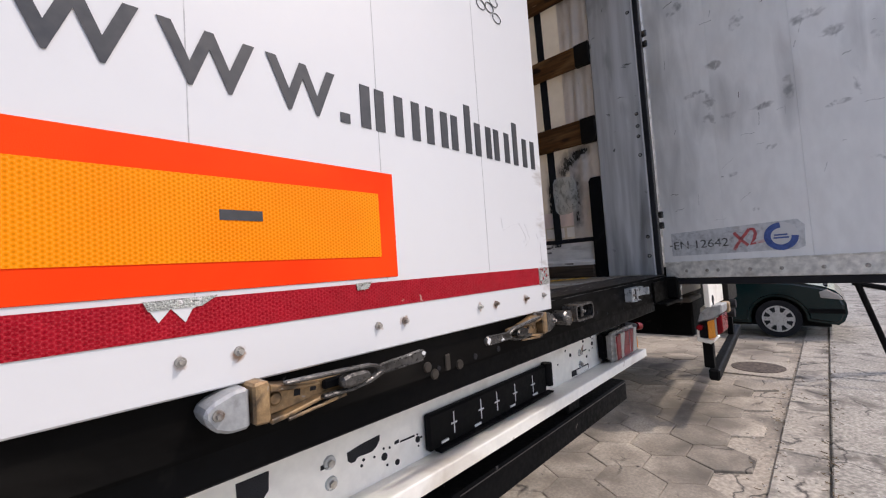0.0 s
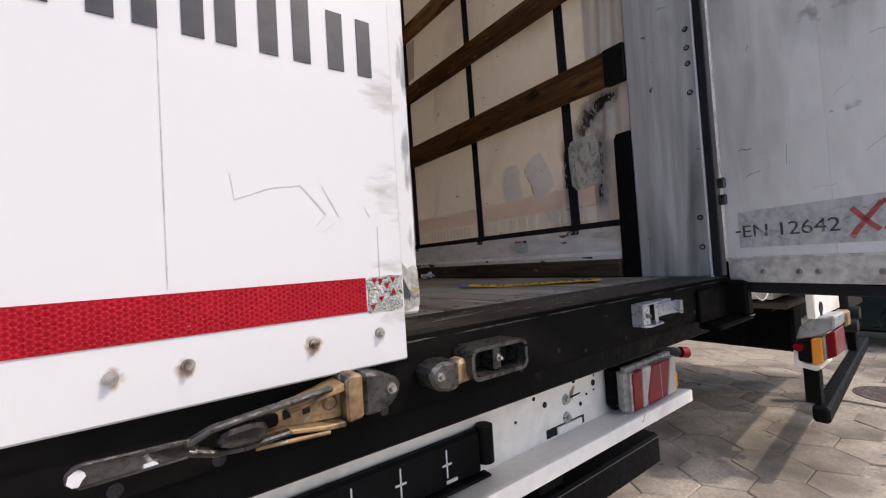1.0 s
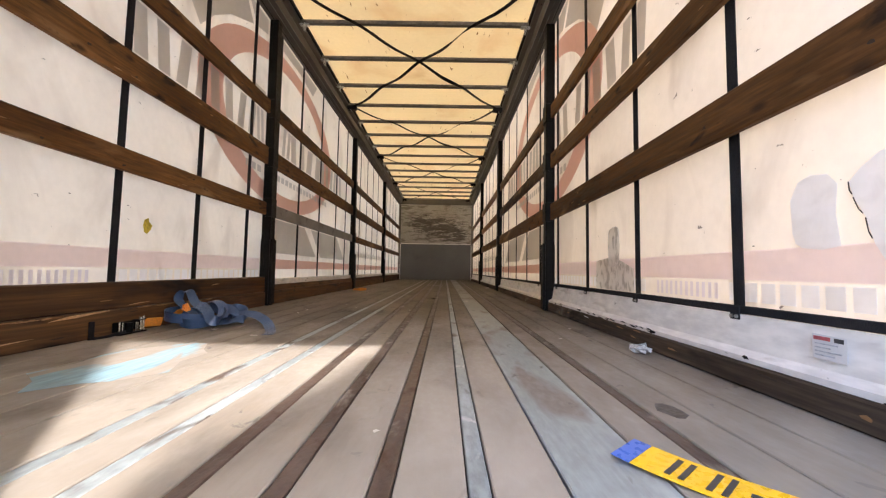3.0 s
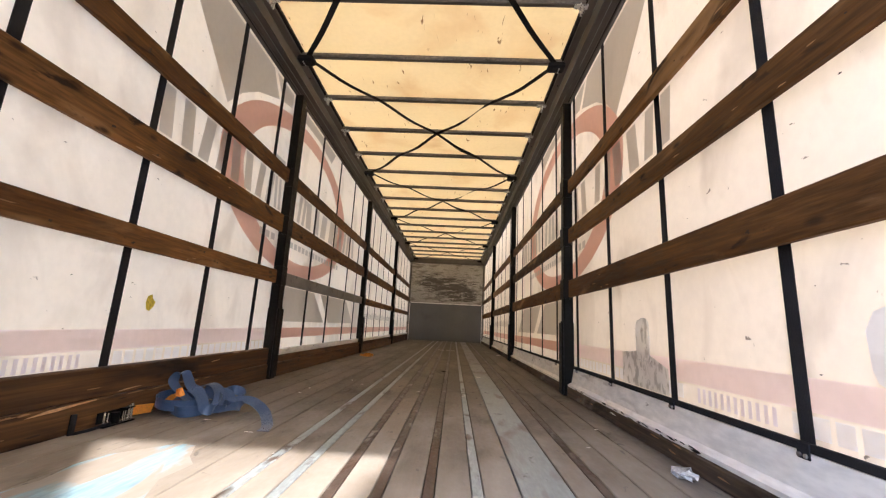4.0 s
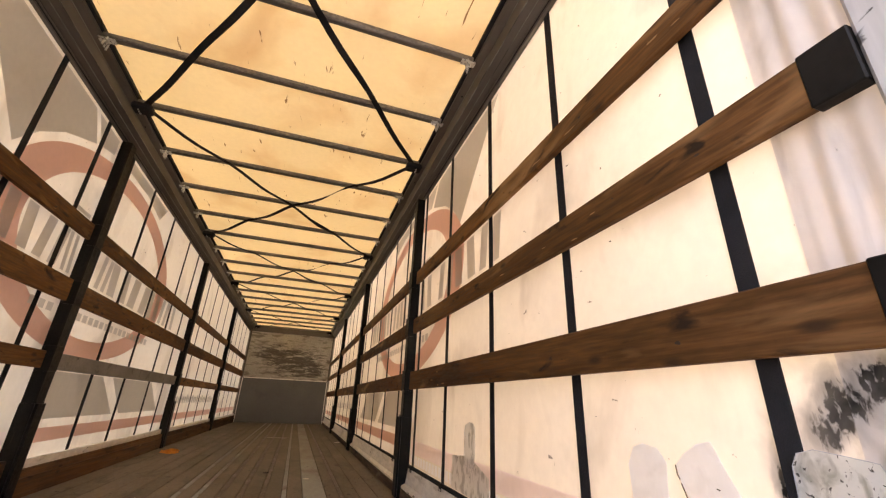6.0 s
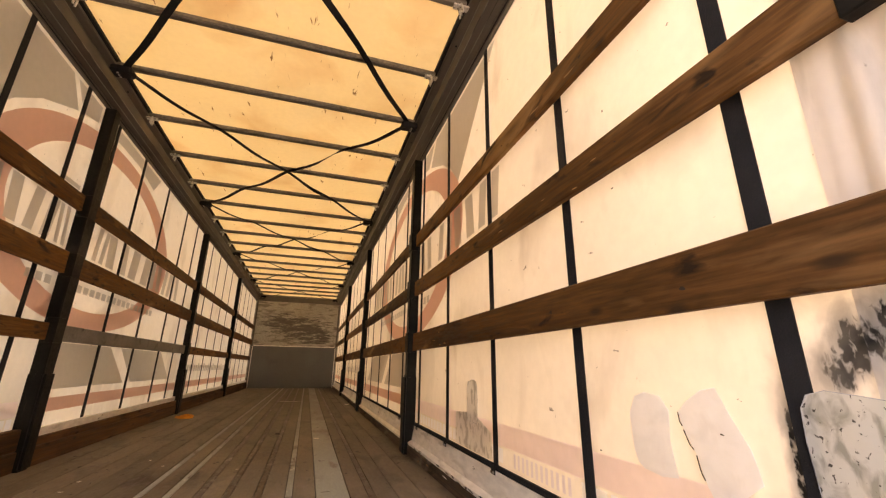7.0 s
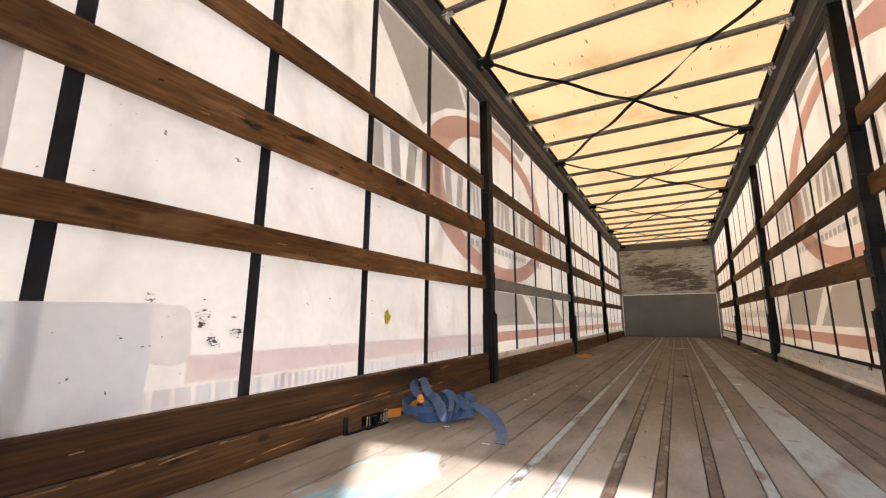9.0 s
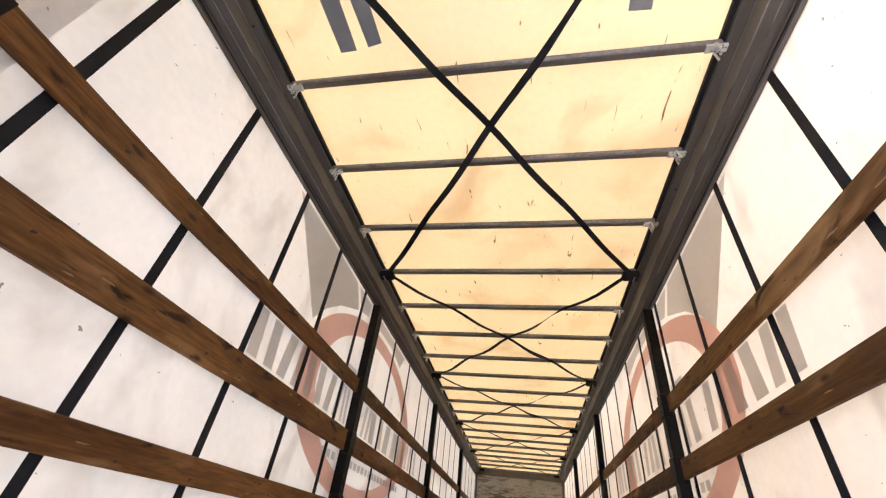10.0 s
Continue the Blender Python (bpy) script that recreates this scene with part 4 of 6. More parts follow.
def latch(x0, s, tone, k=1.0, lift=0.0):
    """A lever latch that starts with its bolted cap at x0 and points along s; closed."""
    t = thing("door_latch", (x0, -0.03, 1.11), "closed worn steel lever latch with a tan hook plate" , "latch", group="door latches")

    def X(a, b):
        return sorted((x0 + s * a, x0 + s * b))
    cap = prism([(0.0, 1.146), (0.01, 1.13), (0.028, 1.122), (0.052, 1.122), (0.052, 1.174), (0.034, 1.173), (0.01, 1.164), (0.0, 1.156)], "y", -0.048, -0.002, None, 0.004)
    lay(cap, Matrix.Translation((x0, 0, 0)) @ Matrix.Diagonal((s, 1, 1, 1)))
    c = part("cap", cap, tone, t, "grey cast cap")
    part("cap_bolt", bolt_head(x0 + s * 0.015, -0.047, 1.149, 0.0075), "bolt", c)

    def cut(pts, ya, yb, bev=0.0):
        bm = prism(pts, "y", ya, yb, None, bev)
        return lay(bm, Matrix.Translation((x0, 0, 0)) @ Matrix.Diagonal((s, 1, 1, 1)))
    def span(pts):      # stretches the lever's run past the hook plate
        return [(p if p < 0.09 else 0.09 + (p - 0.09) * k, q + lift * max(0.0, p - 0.09) / 0.26) for p, q in pts]
    h = part("hook_plate", cut([(0.055, 1.124), (0.075, 1.122), (0.077, 1.126), (0.077, 1.174), (0.072, 1.178), (0.055, 1.176)], -0.053, -0.004, 0.003), "brass", t, "tan passivated hook plate")
    part("channel_floor", cut(span([(0.0775, 1.126), (0.2, 1.134), (0.2, 1.149), (0.0775, 1.159)]), -0.032, -0.01), "brass", h)
    part("channel_rail", cut(span([(0.0775, 1.118), (0.1, 1.12), (0.15, 1.128), (0.2, 1.129), (0.2, 1.134), (0.15, 1.133), (0.1, 1.126), (0.0775, 1.125)]), -0.05, -0.008, 0.0015), "brass", h)
    part("channel_rail", cut(span([(0.0775, 1.16), (0.1, 1.157), (0.13, 1.152), (0.15, 1.15), (0.15, 1.155), (0.13, 1.157), (0.1, 1.164), (0.0775, 1.17)]), -0.05, -0.008, 0.0015), "brass", h)
    part("plate_stamp", rod((x0 + s * 0.091, -0.032, 1.146), (x0 + s * 0.091, -0.0345, 1.146), 0.0095, None, 16, 0.007), "brass", h)
    for kk in (0.118, 0.143):
        part("square_hole", cut(span([(kk, 1.141), (kk + 0.009, 1.14), (kk + 0.01, 1.15), (kk + 0.001, 1.151)]), -0.0332, -0.032), "strap", h)
    part("link", cut(span([(0.16, 1.138), (0.215, 1.137), (0.215, 1.152), (0.16, 1.152)]), -0.043, -0.033, 0.003), "steel_black", t)
    g0, g1 = span([(0.1, 1.122), (0.19, 1.128)])
    part("guide_rod", rod((x0 + s * g0[0], -0.052, g0[1] - 0.003), (x0 + s * g1[0], -0.052, g1[1] - 0.003), 0.0024, None, 10), "brass", t)
    # forked lever: two arms run past the grip into one flat handle
    part("fork_arm", cut(span([(0.095, 1.171), (0.14, 1.168), (0.2, 1.163), (0.235, 1.160), (0.262, 1.151), (0.258, 1.144), (0.235, 1.153), (0.2, 1.157), (0.14, 1.162), (0.095, 1.166)]), -0.06, -0.047, 0.002), "steel_worn", t)
    part("fork_arm", cut(span([(0.15, 1.131), (0.2, 1.128), (0.235, 1.131), (0.262, 1.139), (0.258, 1.146), (0.235, 1.138), (0.2, 1.134), (0.15, 1.136)]), -0.06, -0.047, 0.002), "steel_worn", t)
    lever = span([(0.248, 1.137), (0.272, 1.138), (0.3, 1.136), (0.345, 1.1365), (0.354, 1.140), (0.357, 1.147), (0.354, 1.154), (0.345, 1.157), (0.3, 1.155), (0.272, 1.155), (0.248, 1.153)])
    part("lever", cut(lever, -0.059, -0.05, 0.003), "steel_worn", t, "scratched grey lever handle")
    part("lever_rim", cut(span([(0.258, 1.1385), (0.345, 1.1375), (0.345, 1.1395), (0.258, 1.1405)]), -0.0615, -0.0592), "steel_worn", t)
    part("lever_rim", cut(span([(0.258, 1.1525), (0.345, 1.154), (0.345, 1.156), (0.258, 1.1545)]), -0.0615, -0.0592), "steel_worn", t)
    part("grip", cut(span([(0.178, 1.139), (0.192, 1.135), (0.222, 1.137), (0.231, 1.142), (0.231, 1.149), (0.222, 1.154), (0.192, 1.156), (0.178, 1.152)]), -0.066, -0.047, 0.004), "steel_worn", t)
    rn = random.Random(4)
    for u, v, w, hh in ((0.347, 1.147, 0.018, 0.015), (0.29, 1.141, 0.016, 0.008)) if s < 0 else ((0.349, 1.15, 0.012, 0.008),):
        pts = [(u + w / 2 * rn.uniform(0.55, 1.05) * math.cos(math.tau * j / 10), v + hh / 2 * rn.uniform(0.55, 1.05) * math.sin(math.tau * j / 10)) for j in range(10)]
        part("paint_chip", cut(span(pts), -0.0598, -0.0588), "white", t)


def keeper(x0, tone, capped, label):
    """An open latch keeper: a bracket with a window and turned-out ends."""
    t = thing("latch_keeper", (x0 + 0.1, -0.03, 1.11), label, "latch", group="latch keepers")
    a = x0 + (0.09 if capped else 0.0)
    b = x0 + (0.2 if capped else 0.167)
    if capped:
        c = part("cap", prism([(x0 + 0.004, 1.142), (x0 + 0.014, 1.126), (x0 + 0.04, 1.12), (x0 + 0.055, 1.124), (x0 + 0.055, 1.162), (x0 + 0.022, 1.165), (x0 + 0.004, 1.155)], "y", -0.047, -0.002, None, 0.005), "steel_worn", t, "grey cast cap")
        part("cap_bolt", bolt_head(x0 + 0.018, -0.0465, 1.146, 0.0065), "bolt", c)
        part("tan_core", prism([(x0 + 0.05, 1.122), (x0 + 0.09, 1.124), (x0 + 0.095, 1.148), (x0 + 0.08, 1.16), (x0 + 0.062, 1.158), (x0 + 0.05, 1.15)], "y", -0.036, -0.004, None, 0.006), "brass", t, "tan hook core")
    if capped:      # rounded, worn frame round the window
        loop = []
        za, zb, xa, xb, r = 1.127, 1.171, a - 0.012, b - 0.008, 0.012
        for cx, cz, a0 in ((xb - r, zb - r, 0), (xa + r, zb - r, 90), (xa + r, za + r, 180), (xb - r, za + r, 270)):
            loop += [(cx + r * math.cos(radians(a0 + 18 * k)), -0.027, cz + r * math.sin(radians(a0 + 18 * k))) for k in range(6)]
        part("window_frame", ribbon(loop + loop[:2], 0.046, (0, 1, 0), 0.006), tone, t, "", True)
        part("back_plate", box(xa + 0.004, xb - 0.004, -0.006, -0.0005, za + 0.004, zb - 0.004), "strap", t)
        part("cross_web", box(xa + 0.05, xa + 0.066, -0.04, -0.0065, za + 0.004, zb - 0.004, 0.002), tone, t)
        part("rivet", bolt_head(xa + 0.058, -0.04, 1.15, 0.006), "bolt", t)
        return
    # window plate with a screw, rounded bottom lip, top flange and a turned-out arm
    part("near_stile", box(a, a + 0.028, -0.0303, -0.0271, 1.1305, 1.1745, 0.0012), tone, t)
    part("far_stile", box(a + 0.052, a + 0.066, -0.0303, -0.0271, 1.1305, 1.1745, 0.0012), tone, t)
    part("end_cheek", box(a, a + 0.004, -0.0271, -0.0005, 1.1305, 1.1745, 0.001), tone, t)
    part("bottom_lip", prism([(a, -0.001), (a, -0.0295), (a + 0.006, -0.0361), (a + 0.018, -0.0394), (a + 0.082, -0.0344), (a + 0.092, -0.0246), (a + 0.09, -0.001)], "z", 1.1262, 1.1302, None, 0.001), tone, t)
    part("top_flange", prism([(a, -0.001), (a, -0.0303), (a + 0.066, -0.0303), (a + 0.1, -0.0246), (b - 0.02, -0.0246), (b - 0.02, -0.001)], "z", 1.1748, 1.1788, None, 0.001), tone, t)
    arm = [(a + 0.066, -0.0287), (a + 0.085, -0.0246), (b - 0.04, -0.0238), (b - 0.02, -0.0254), (b - 0.006, -0.0303), (b - 0.001, -0.0369), (b - 0.006, -0.0426), (b - 0.016, -0.0443)]
    part("turned_arm", ribbon([(p, q, 1.158) for p, q in arm], 0.031, (0, 0, 1), 0.004), tone, t, "", True)
    part("back_plate", box(a + 0.004, b - 0.03, -0.004, -0.0005, 1.131, 1.174), "strap", t)
    part("screw", bolt_head(a + 0.013, -0.0303, 1.152, 0.006), "bolt", t)
    part("rivet", rod((a + 0.059, -0.0303, 1.168), (a + 0.059, -0.0328, 1.168), 0.003, None, 10), "bolt", t)


latch(-0.893, 1, "cast_grey", 1.0, 0.01)
latch(-0.036, -1, "steel_worn", 0.88)
keeper(0.008, "steel_worn", True, "open worn steel latch keeper on the sill")
keeper(0.612, "zinc", False, "bright zinc-plated open latch keeper on the sill")

# rear light beam
lb = thing("light_beam", (0, 0.15, 0.83), "white painted rear light beam with punched holes", "beam")
part("face_plate", box(-1.2, 1.1, 0.21, 0.218, 0.819, 1.012, 0.002), "white_beam", lb)
part("top_flange", box(-1.2, 1.1, 0.165, 0.21, 1.004, 1.012, 0.002), "rail", lb)
part("bottom_flange", prism([(0.218, 0.8185), (0.112, 0.841), (0.102, 0.841), (0.1, 0.838), (0.1, 0.806), (0.107, 0.806), (0.107, 0.829), (0.218, 0.808)], "x", -1.2, 1.115), "white_beam", lb)
random.seed(11)
holes = [(-0.602, 0.908, 0), (-0.443, 0.87, 0.009), (-0.405, 0.843, 0.007), (-0.334, 0.873, 0.008), (-0.502, 0.885, 0.0035), (-0.508, 0.874, 0.0035), (-0.472, 0.88, 0.003), (-0.444, 0.889, 0.003), (-0.426, 0.885, 0.003), (-0.436, 0.848, 0.003), (-0.322, 0.875, 0.003), (-0.335, 0.886, 0.0025), (-0.333, 0.856, 0.0025), (-0.681, 0.872, 0.005), (-0.639, 0.835, 0.004), (-0.808, 0.878, 0.006),
         (0.43, 0.965, 0.007), (0.47, 0.97, 0.011), (0.49, 0.94, 0.005), (0.53, 0.915, 0.008), (0.62, 0.965, 0.005), (0.655, 0.95, 0.007), (0.7, 0.968, 0.008), (0.735, 0.955, 0.005), (0.76, 0.965, 0.007), (0.745, 0.925, 0.009), (0.75, 0.945, 0.003), (0.745, 0.905, 0.003), (0.42, 0.9, 0.004), (0.68, 0.88, 0.006), (0.71, 0.9, 0.004), (0.6, 0.985, 0.004)]
# holes and slots: black shapes set on the face for their shaded openings
for x, z, r in holes:
    if r:
        part("hole", rod((x, 0.2105, z), (x, 0.2085, z), r, None, 12), "strap", lb)
for x, z in ((-0.588, 0.912), (-0.586, 0.868), (0.616, 0.908), (0.615, 0.86)):
    w = part("washer", rod((x, 0.21, z), (x, 0.205, z), 0.015, None, 18, 0.013), "zinc", lb)
    part("nut", rod((x, 0.205, z), (x, 0.198, z), 0.008, None, 6), "bolt", w)
for pts in ([(-0.544, 0.916), (-0.543, 0.897), (-0.535, 0.89), (-0.525, 0.89), (-0.517, 0.897), (-0.491, 0.895), (-0.477, 0.895), (-0.465, 0.901), (-0.455, 0.913), (-0.454, 0.925), (-0.502, 0.922)], [(-0.776, 0.946), (-0.774, 0.909), (-0.76, 0.899), (-0.728, 0.9), (-0.718, 0.911), (-0.716, 0.946)],
            [(-0.609, 0.903), (-0.594, 0.904), (-0.594, 0.914), (-0.609, 0.912)], [(-0.41, 0.886), (-0.397, 0.887), (-0.397, 0.895), (-0.41, 0.893)], [(-0.392, 0.885), (-0.345, 0.884), (-0.345, 0.888), (-0.392, 0.889)], [(0.4, 0.984), (0.46, 0.984), (0.46, 0.994), (0.4, 0.994)], [(0.634, 0.906), (0.68, 0.908), (0.68, 0.912), (0.634, 0.911)]):
    part("slot", prism(pts, "y", 0.2085, 0.2105), "strap", lb)
part("cable_window", box(0.53, 0.69, 0.2082, 0.2105, 0.826, 0.848), "strap", lb)
part("window_tab", box(0.57, 0.675, 0.204, 0.208, 0.829, 0.845), "white_beam", lb)

ph = thing("plate_holder", (0, 0.19, 0.835), "empty black plastic number plate holder, scuffed white", "plate holder")
part("board", box(-0.315, 0.285, 0.185, 0.208, 0.836, 0.93, 0.006), "steel_black", ph)
part("end_knob", rod((0.3, 0.19, 0.855), (0.3, 0.19, 0.935), 0.02, None, 16), "steel_black", ph)
part("bottom_lip", box(-0.3, 0.29, 0.16, 0.186, 0.836, 0.842, 0.002), "steel_black", ph)
for x in (-0.22, -0.1, -0.02, 0.08, 0.19):
    bm = box(x - 0.0015, x + 0.0015, 0.1835, 0.1848, 0.858, 0.915)
    box(x - 0.012, x + 0.012, 0.1835, 0.1848, 0.883, 0.887, 0, bm)
    part("scuff_cross", bm, "white", ph)
for x, z in ((-0.26, 0.85), (-0.12, 0.848), (0.06, 0.85), (0.2, 0.85)):
    part("clip", box(x - 0.014, x + 0.014, 0.182, 0.1848, z - 0.003, z + 0.003), "white", ph)

M["label_grey"] = mat("label_grey", (0.4, 0.43, 0.47), (0.5, 0.52, 0.55), 0.4, 0, 20, 90, 0.1)
M["lens_rim"] = mat("lens_rim", (0.26, 0.24, 0.23), (0.34, 0.32, 0.3), 0.25, 0, 8, 60, 0.03, grain=0.1)
M["lens_red"] = mat("lens_red", (0.15, 0.002, 0.006), (0.22, 0.004, 0.01), 0.16, 0, 8, 240, 0.08, gloss=0.25)
M["lens_clear"] = mat("lens_clear", (0.36, 0.33, 0.3), (0.46, 0.43, 0.39), 0.12, 0, 8, 240, 0.06, grain=0.2)
M["lens_amber"] = mat("lens_amber", (0.85, 0.28, 0.02), (0.9, 0.36, 0.05), 0.2, 0, 8, 240, 0.1)


def tail_lamp(x0, x1, y, z0, z1, label):
    t = thing("tail_lamp", ((x0 + x1) / 2, y, z0), label, "tail lamp", group="tail lamps")
    part("housing", box(x0 + 0.004, x1 - 0.01, y + 0.046, y + 0.086, z0 + 0.004, z1 - 0.004, 0.012, None, 3), "steel_black", t)
    part("rim", box(x0, x1, y + 0.004, y + 0.045, z0, z1, 0.014, None, 3), "lens_rim", t, "grey translucent lens rim")
    w = x1 - x0
    k = 0.09 * w
    za, zb = z0 + 0.011, z1 - 0.011
    for mt, pts in (("lens_red", [(0.08, za), (0.23, za), (0.25, zb), (0.08, zb - 0.004)]),
                    ("lens_clear", [(0.245, za), (0.3, za), (0.44, zb), (0.265, zb)]),
                    ("lens_red", [(0.315, za), (0.72, za), (0.82, zb), (0.455, zb)]),
                    ("lens_clear", [(0.735, za), (0.92, za), (0.94, zb), (0.835, zb)]),
                    ("lens_amber", [(0.93, za + 0.01), (0.965, za + 0.012), (0.965, zb - 0.05), (0.935, zb - 0.05)])):
        lens = prism([(x0 + w * a, z) for a, z in pts], "y", y, y + 0.02, None, 0.0025)
        part("lens", lens, mt, t)
    for kx in (0.31, 0.6):
        part("lens_rib", box(x0 + w * kx, x0 + w * kx + 0.0015, y - 0.0012, y + 0.001, za + 0.005, zb - 0.005), "label_grey", t)
    return t


tail_lamp(0.787, 1.085, 0.122, 0.832, 0.966, "red and clear tail lamp in a black housing")
ml = thing("marker_lamp", (1.18, 0.17, 0.92), "small red end marker lamp on a rubber arm", "marker lamp")
part("arm", rod((1.1, 0.2, 0.955), (1.19, 0.17, 0.938), 0.016, None, 12), "strap", ml)
part("lens", rod((1.2, 0.166, 0.937), (1.225, 0.155, 0.933), 0.019, None, 16), "lens_red", ml)

ur = thing("underrun_bar", (0, 0.25, 0.59), "black steel underrun bar below the light beam", "bumper")
part("bar", box(-1.1, 1.08, 0.2, 0.3, 0.585, 0.682, 0.006), "steel_black", ur)
# pale strip paints the highlight along the bar's upper edge
part("edge_line", box(-0.2, 1.075, 0.1985, 0.201, 0.672, 0.6745), "rail", ur)
for x in (-0.45, 0.55):
    part("hanger", box(x - 0.05, x + 0.05, 0.22, 0.3, 0.683, 0.805, 0.004), "steel_black", ur)
ch = thing("chassis", (0, 6, 0.8), "black steel trailer chassis beams below the floor", "chassis", kind="structure")
for x in (-0.5, 0.5):
    part("main_beam", box(x - 0.06, x + 0.06, 0.32, 13.0, 0.78, 1.058, 0.004), "steel_black", ch)
for y in [0.6 + 1.2 * k for k in range(10)]:
    part("cross_beam", box(-1.22, 1.22, y, y + 0.06, 0.98, 1.058), "steel_black", ch)

for y in (4.2, 5.5, 6.8):
    part("axle", rod((-1.2, y, 0.5), (1.2, y, 0.5), 0.06, None, 12), "steel_black", ch)
    part("axle_mount", box(-0.6, 0.6, y - 0.05, y + 0.05, 0.56, 0.78, 0.006), "steel_black", ch)
    for x in (-1.24, 0.92):
        wh = part("wheel", rod((x, y, 0.5), (x + 0.32, y, 0.5), 0.5, None, 28), "strap", ch, "black truck tyre")
        part("rim", rod((x - 0.004 if x < 0 else x + 0.2, y, 0.5), (x + 0.1 if x < 0 else x + 0.324, y, 0.5), 0.29, None, 24), "rail", wh)

# opened door
D = Matrix.Translation((1.229, 0.006, 0)) @ Matrix.Rotation(radians(258), 4, "Z")
rd = thing("rear_door", tuple(D @ Vector((0.6, 0.015, 1.178))), "open rear door, grey scuffed inside with a pale trim", "trailer door")


def dpart(name, bm, mt, parent, label="", smooth=False):
    return part(name, lay(bm, D), mt, parent, label, smooth)


def door_spots(rows):
    return [(tuple(D @ Vector((u, 0, z))), (ru, ru, rz)) for u, z, ru, rz in rows]


stain_or_light(M["door_inside"], door_spots(((0.08, 1.7, 0.16, 0.35), (0.1, 2.1, 0.2, 0.4), (0.1, 2.7, 0.2, 0.5), (0.12, 1.62, 0.1, 0.12), (0.3, 1.95, 0.22, 0.2), (0.55, 2.0, 0.06, 0.3), (0.85, 2.05, 0.2, 0.2))), (0.38, 0.38, 0.375), 0.57, 1.15, 9, (1.6, 1.6, 0.3), 0.75)
stain_or_light(M["door_inside"], door_spots(((0.26, 1.91, 0.05, 0.05), (0.35, 1.9, 0.07, 0.025), (0.46, 1.9, 0.06, 0.02), (0.85, 2.02, 0.09, 0.06), (0.7, 1.83, 0.07, 0.02), (0.27, 2.0, 0.05, 0.06), (0.33, 1.64, 0.04, 0.02), (0.40, 1.47, 0.03, 0.015), (0.55, 1.95, 0.03, 0.08), (0.2, 2.05, 0.08, 0.02), (0.75, 1.9, 0.02, 0.1), (0.62, 2.2, 0.08, 0.03), (0.4, 2.3, 0.06, 0.08), (0.9, 2.35, 0.08, 0.05), (0.15, 2.5, 0.06, 0.05), (0.5, 2.55, 0.07, 0.04), (0.7, 2.1, 0.05, 0.03), (0.95, 2.15, 0.05, 0.04), (0.3, 2.15, 0.07, 0.03), (0.48, 1.72, 0.05, 0.02), (0.8, 1.6, 0.05, 0.02), (0.6, 2.4, 0.04, 0.06))), (0.22, 0.22, 0.22), 0.74, 1.02, 34, (1.0, 1.0, 1.0), 0.75)
for i, (a, b) in enumerate(((0.0, 0.2754), (0.276, 0.5744), (0.575, 0.8744), (0.875, 1.235))):
    dpart("panel_board", box(a, b, 0.0, 0.028, 1.262, 3.84, 0.0008), "door_inside", rd)
dpart("bottom_trim", box(0.0, 1.235, -0.004, 0.028, 1.182, 1.26, 0.003), "door_trim", rd, "pale riveted bottom trim")
dpart("trim_lip", box(0.0, 1.235, -0.008, 0.002, 1.255, 1.262, 0.001), "door_trim", rd)
dpart("bottom_seal", box(0.0, 1.235, 0.0, 0.024, 1.150, 1.181, 0.003), "strap", rd, "black rubber bottom seal")
for u in (0.1, 0.19, 0.235, 0.36, 0.47, 0.6, 0.72, 0.9):
    bm = rod((u, -0.004, 1.215), (u, -0.010, 1.215), 0.008, None, 12, 0.005)
    dpart("rivet", bm, "bolt", rd)
for z in (1.45, 1.505, 2.4, 2.455, 3.3, 3.355):
    dpart("hinge", box(-0.012, 0.014, -0.012, 0.0, z - 0.017, z + 0.017, 0.004), "steel_worn", rd, "steel hinge block")
M["film"] = mat("grey_film", (0.54, 0.555, 0.57), (0.62, 0.635, 0.65), 0.3, 0, 6, 60, 0.05, (1, 1, 1), spots=((0.7, 0.71, 0.72), 0.58, 0.7, 9), spots2=((0.35, 0.35, 0.36), 0.62, 0.7, 26, (1, 1, 2)), grain=0.25)
film = [(0.04, 1.29), (0.53, 1.29), (0.552, 1.3), (0.556, 1.385), (0.535, 1.41), (0.42, 1.408), (0.04, 1.402)]
dpart("sticker", prism(film, "y", -0.0012, -0.0002), "film", rd, "grey film sticker with a blue and white roundel")
bm = text_mesh("EN 12642", 0.037)
lo, hi = min(v.co.x for v in bm.verts), max(v.co.x for v in bm.verts)
lay(bm, Matrix.Translation((0.052, -0.002, 1.322)) @ Matrix.Diagonal((0.236 / (hi - lo), 1, 1, 1)) @ Matrix.Translation((-lo, 0, 0)))
M["faded_ink"] = mat("faded_lettering", (0.05, 0.05, 0.05), (0.1, 0.1, 0.1), 0.5, 0, 20, 90, 0.05, spots=((0.5, 0.5, 0.5), 0.56, 0.66, 30), grain=0.2)
dpart("lettering", bm, "faded_ink", rd)
dpart("dash", box(0.03, 0.045, -0.0022, -0.0013, 1.338, 1.343), "faded_ink", rd)
M["red_ink"] = mat("red_paint", (0.45, 0.08, 0.09), (0.55, 0.14, 0.14), 0.5, 0, 20, 90, 0.1, spots=((0.62, 0.5, 0.5), 0.6, 0.7, 25))
M["blue_ink"] = mat("blue_print", (0.05, 0.1, 0.32), (0.08, 0.14, 0.4), 0.4, 0, 20, 90, 0.1)
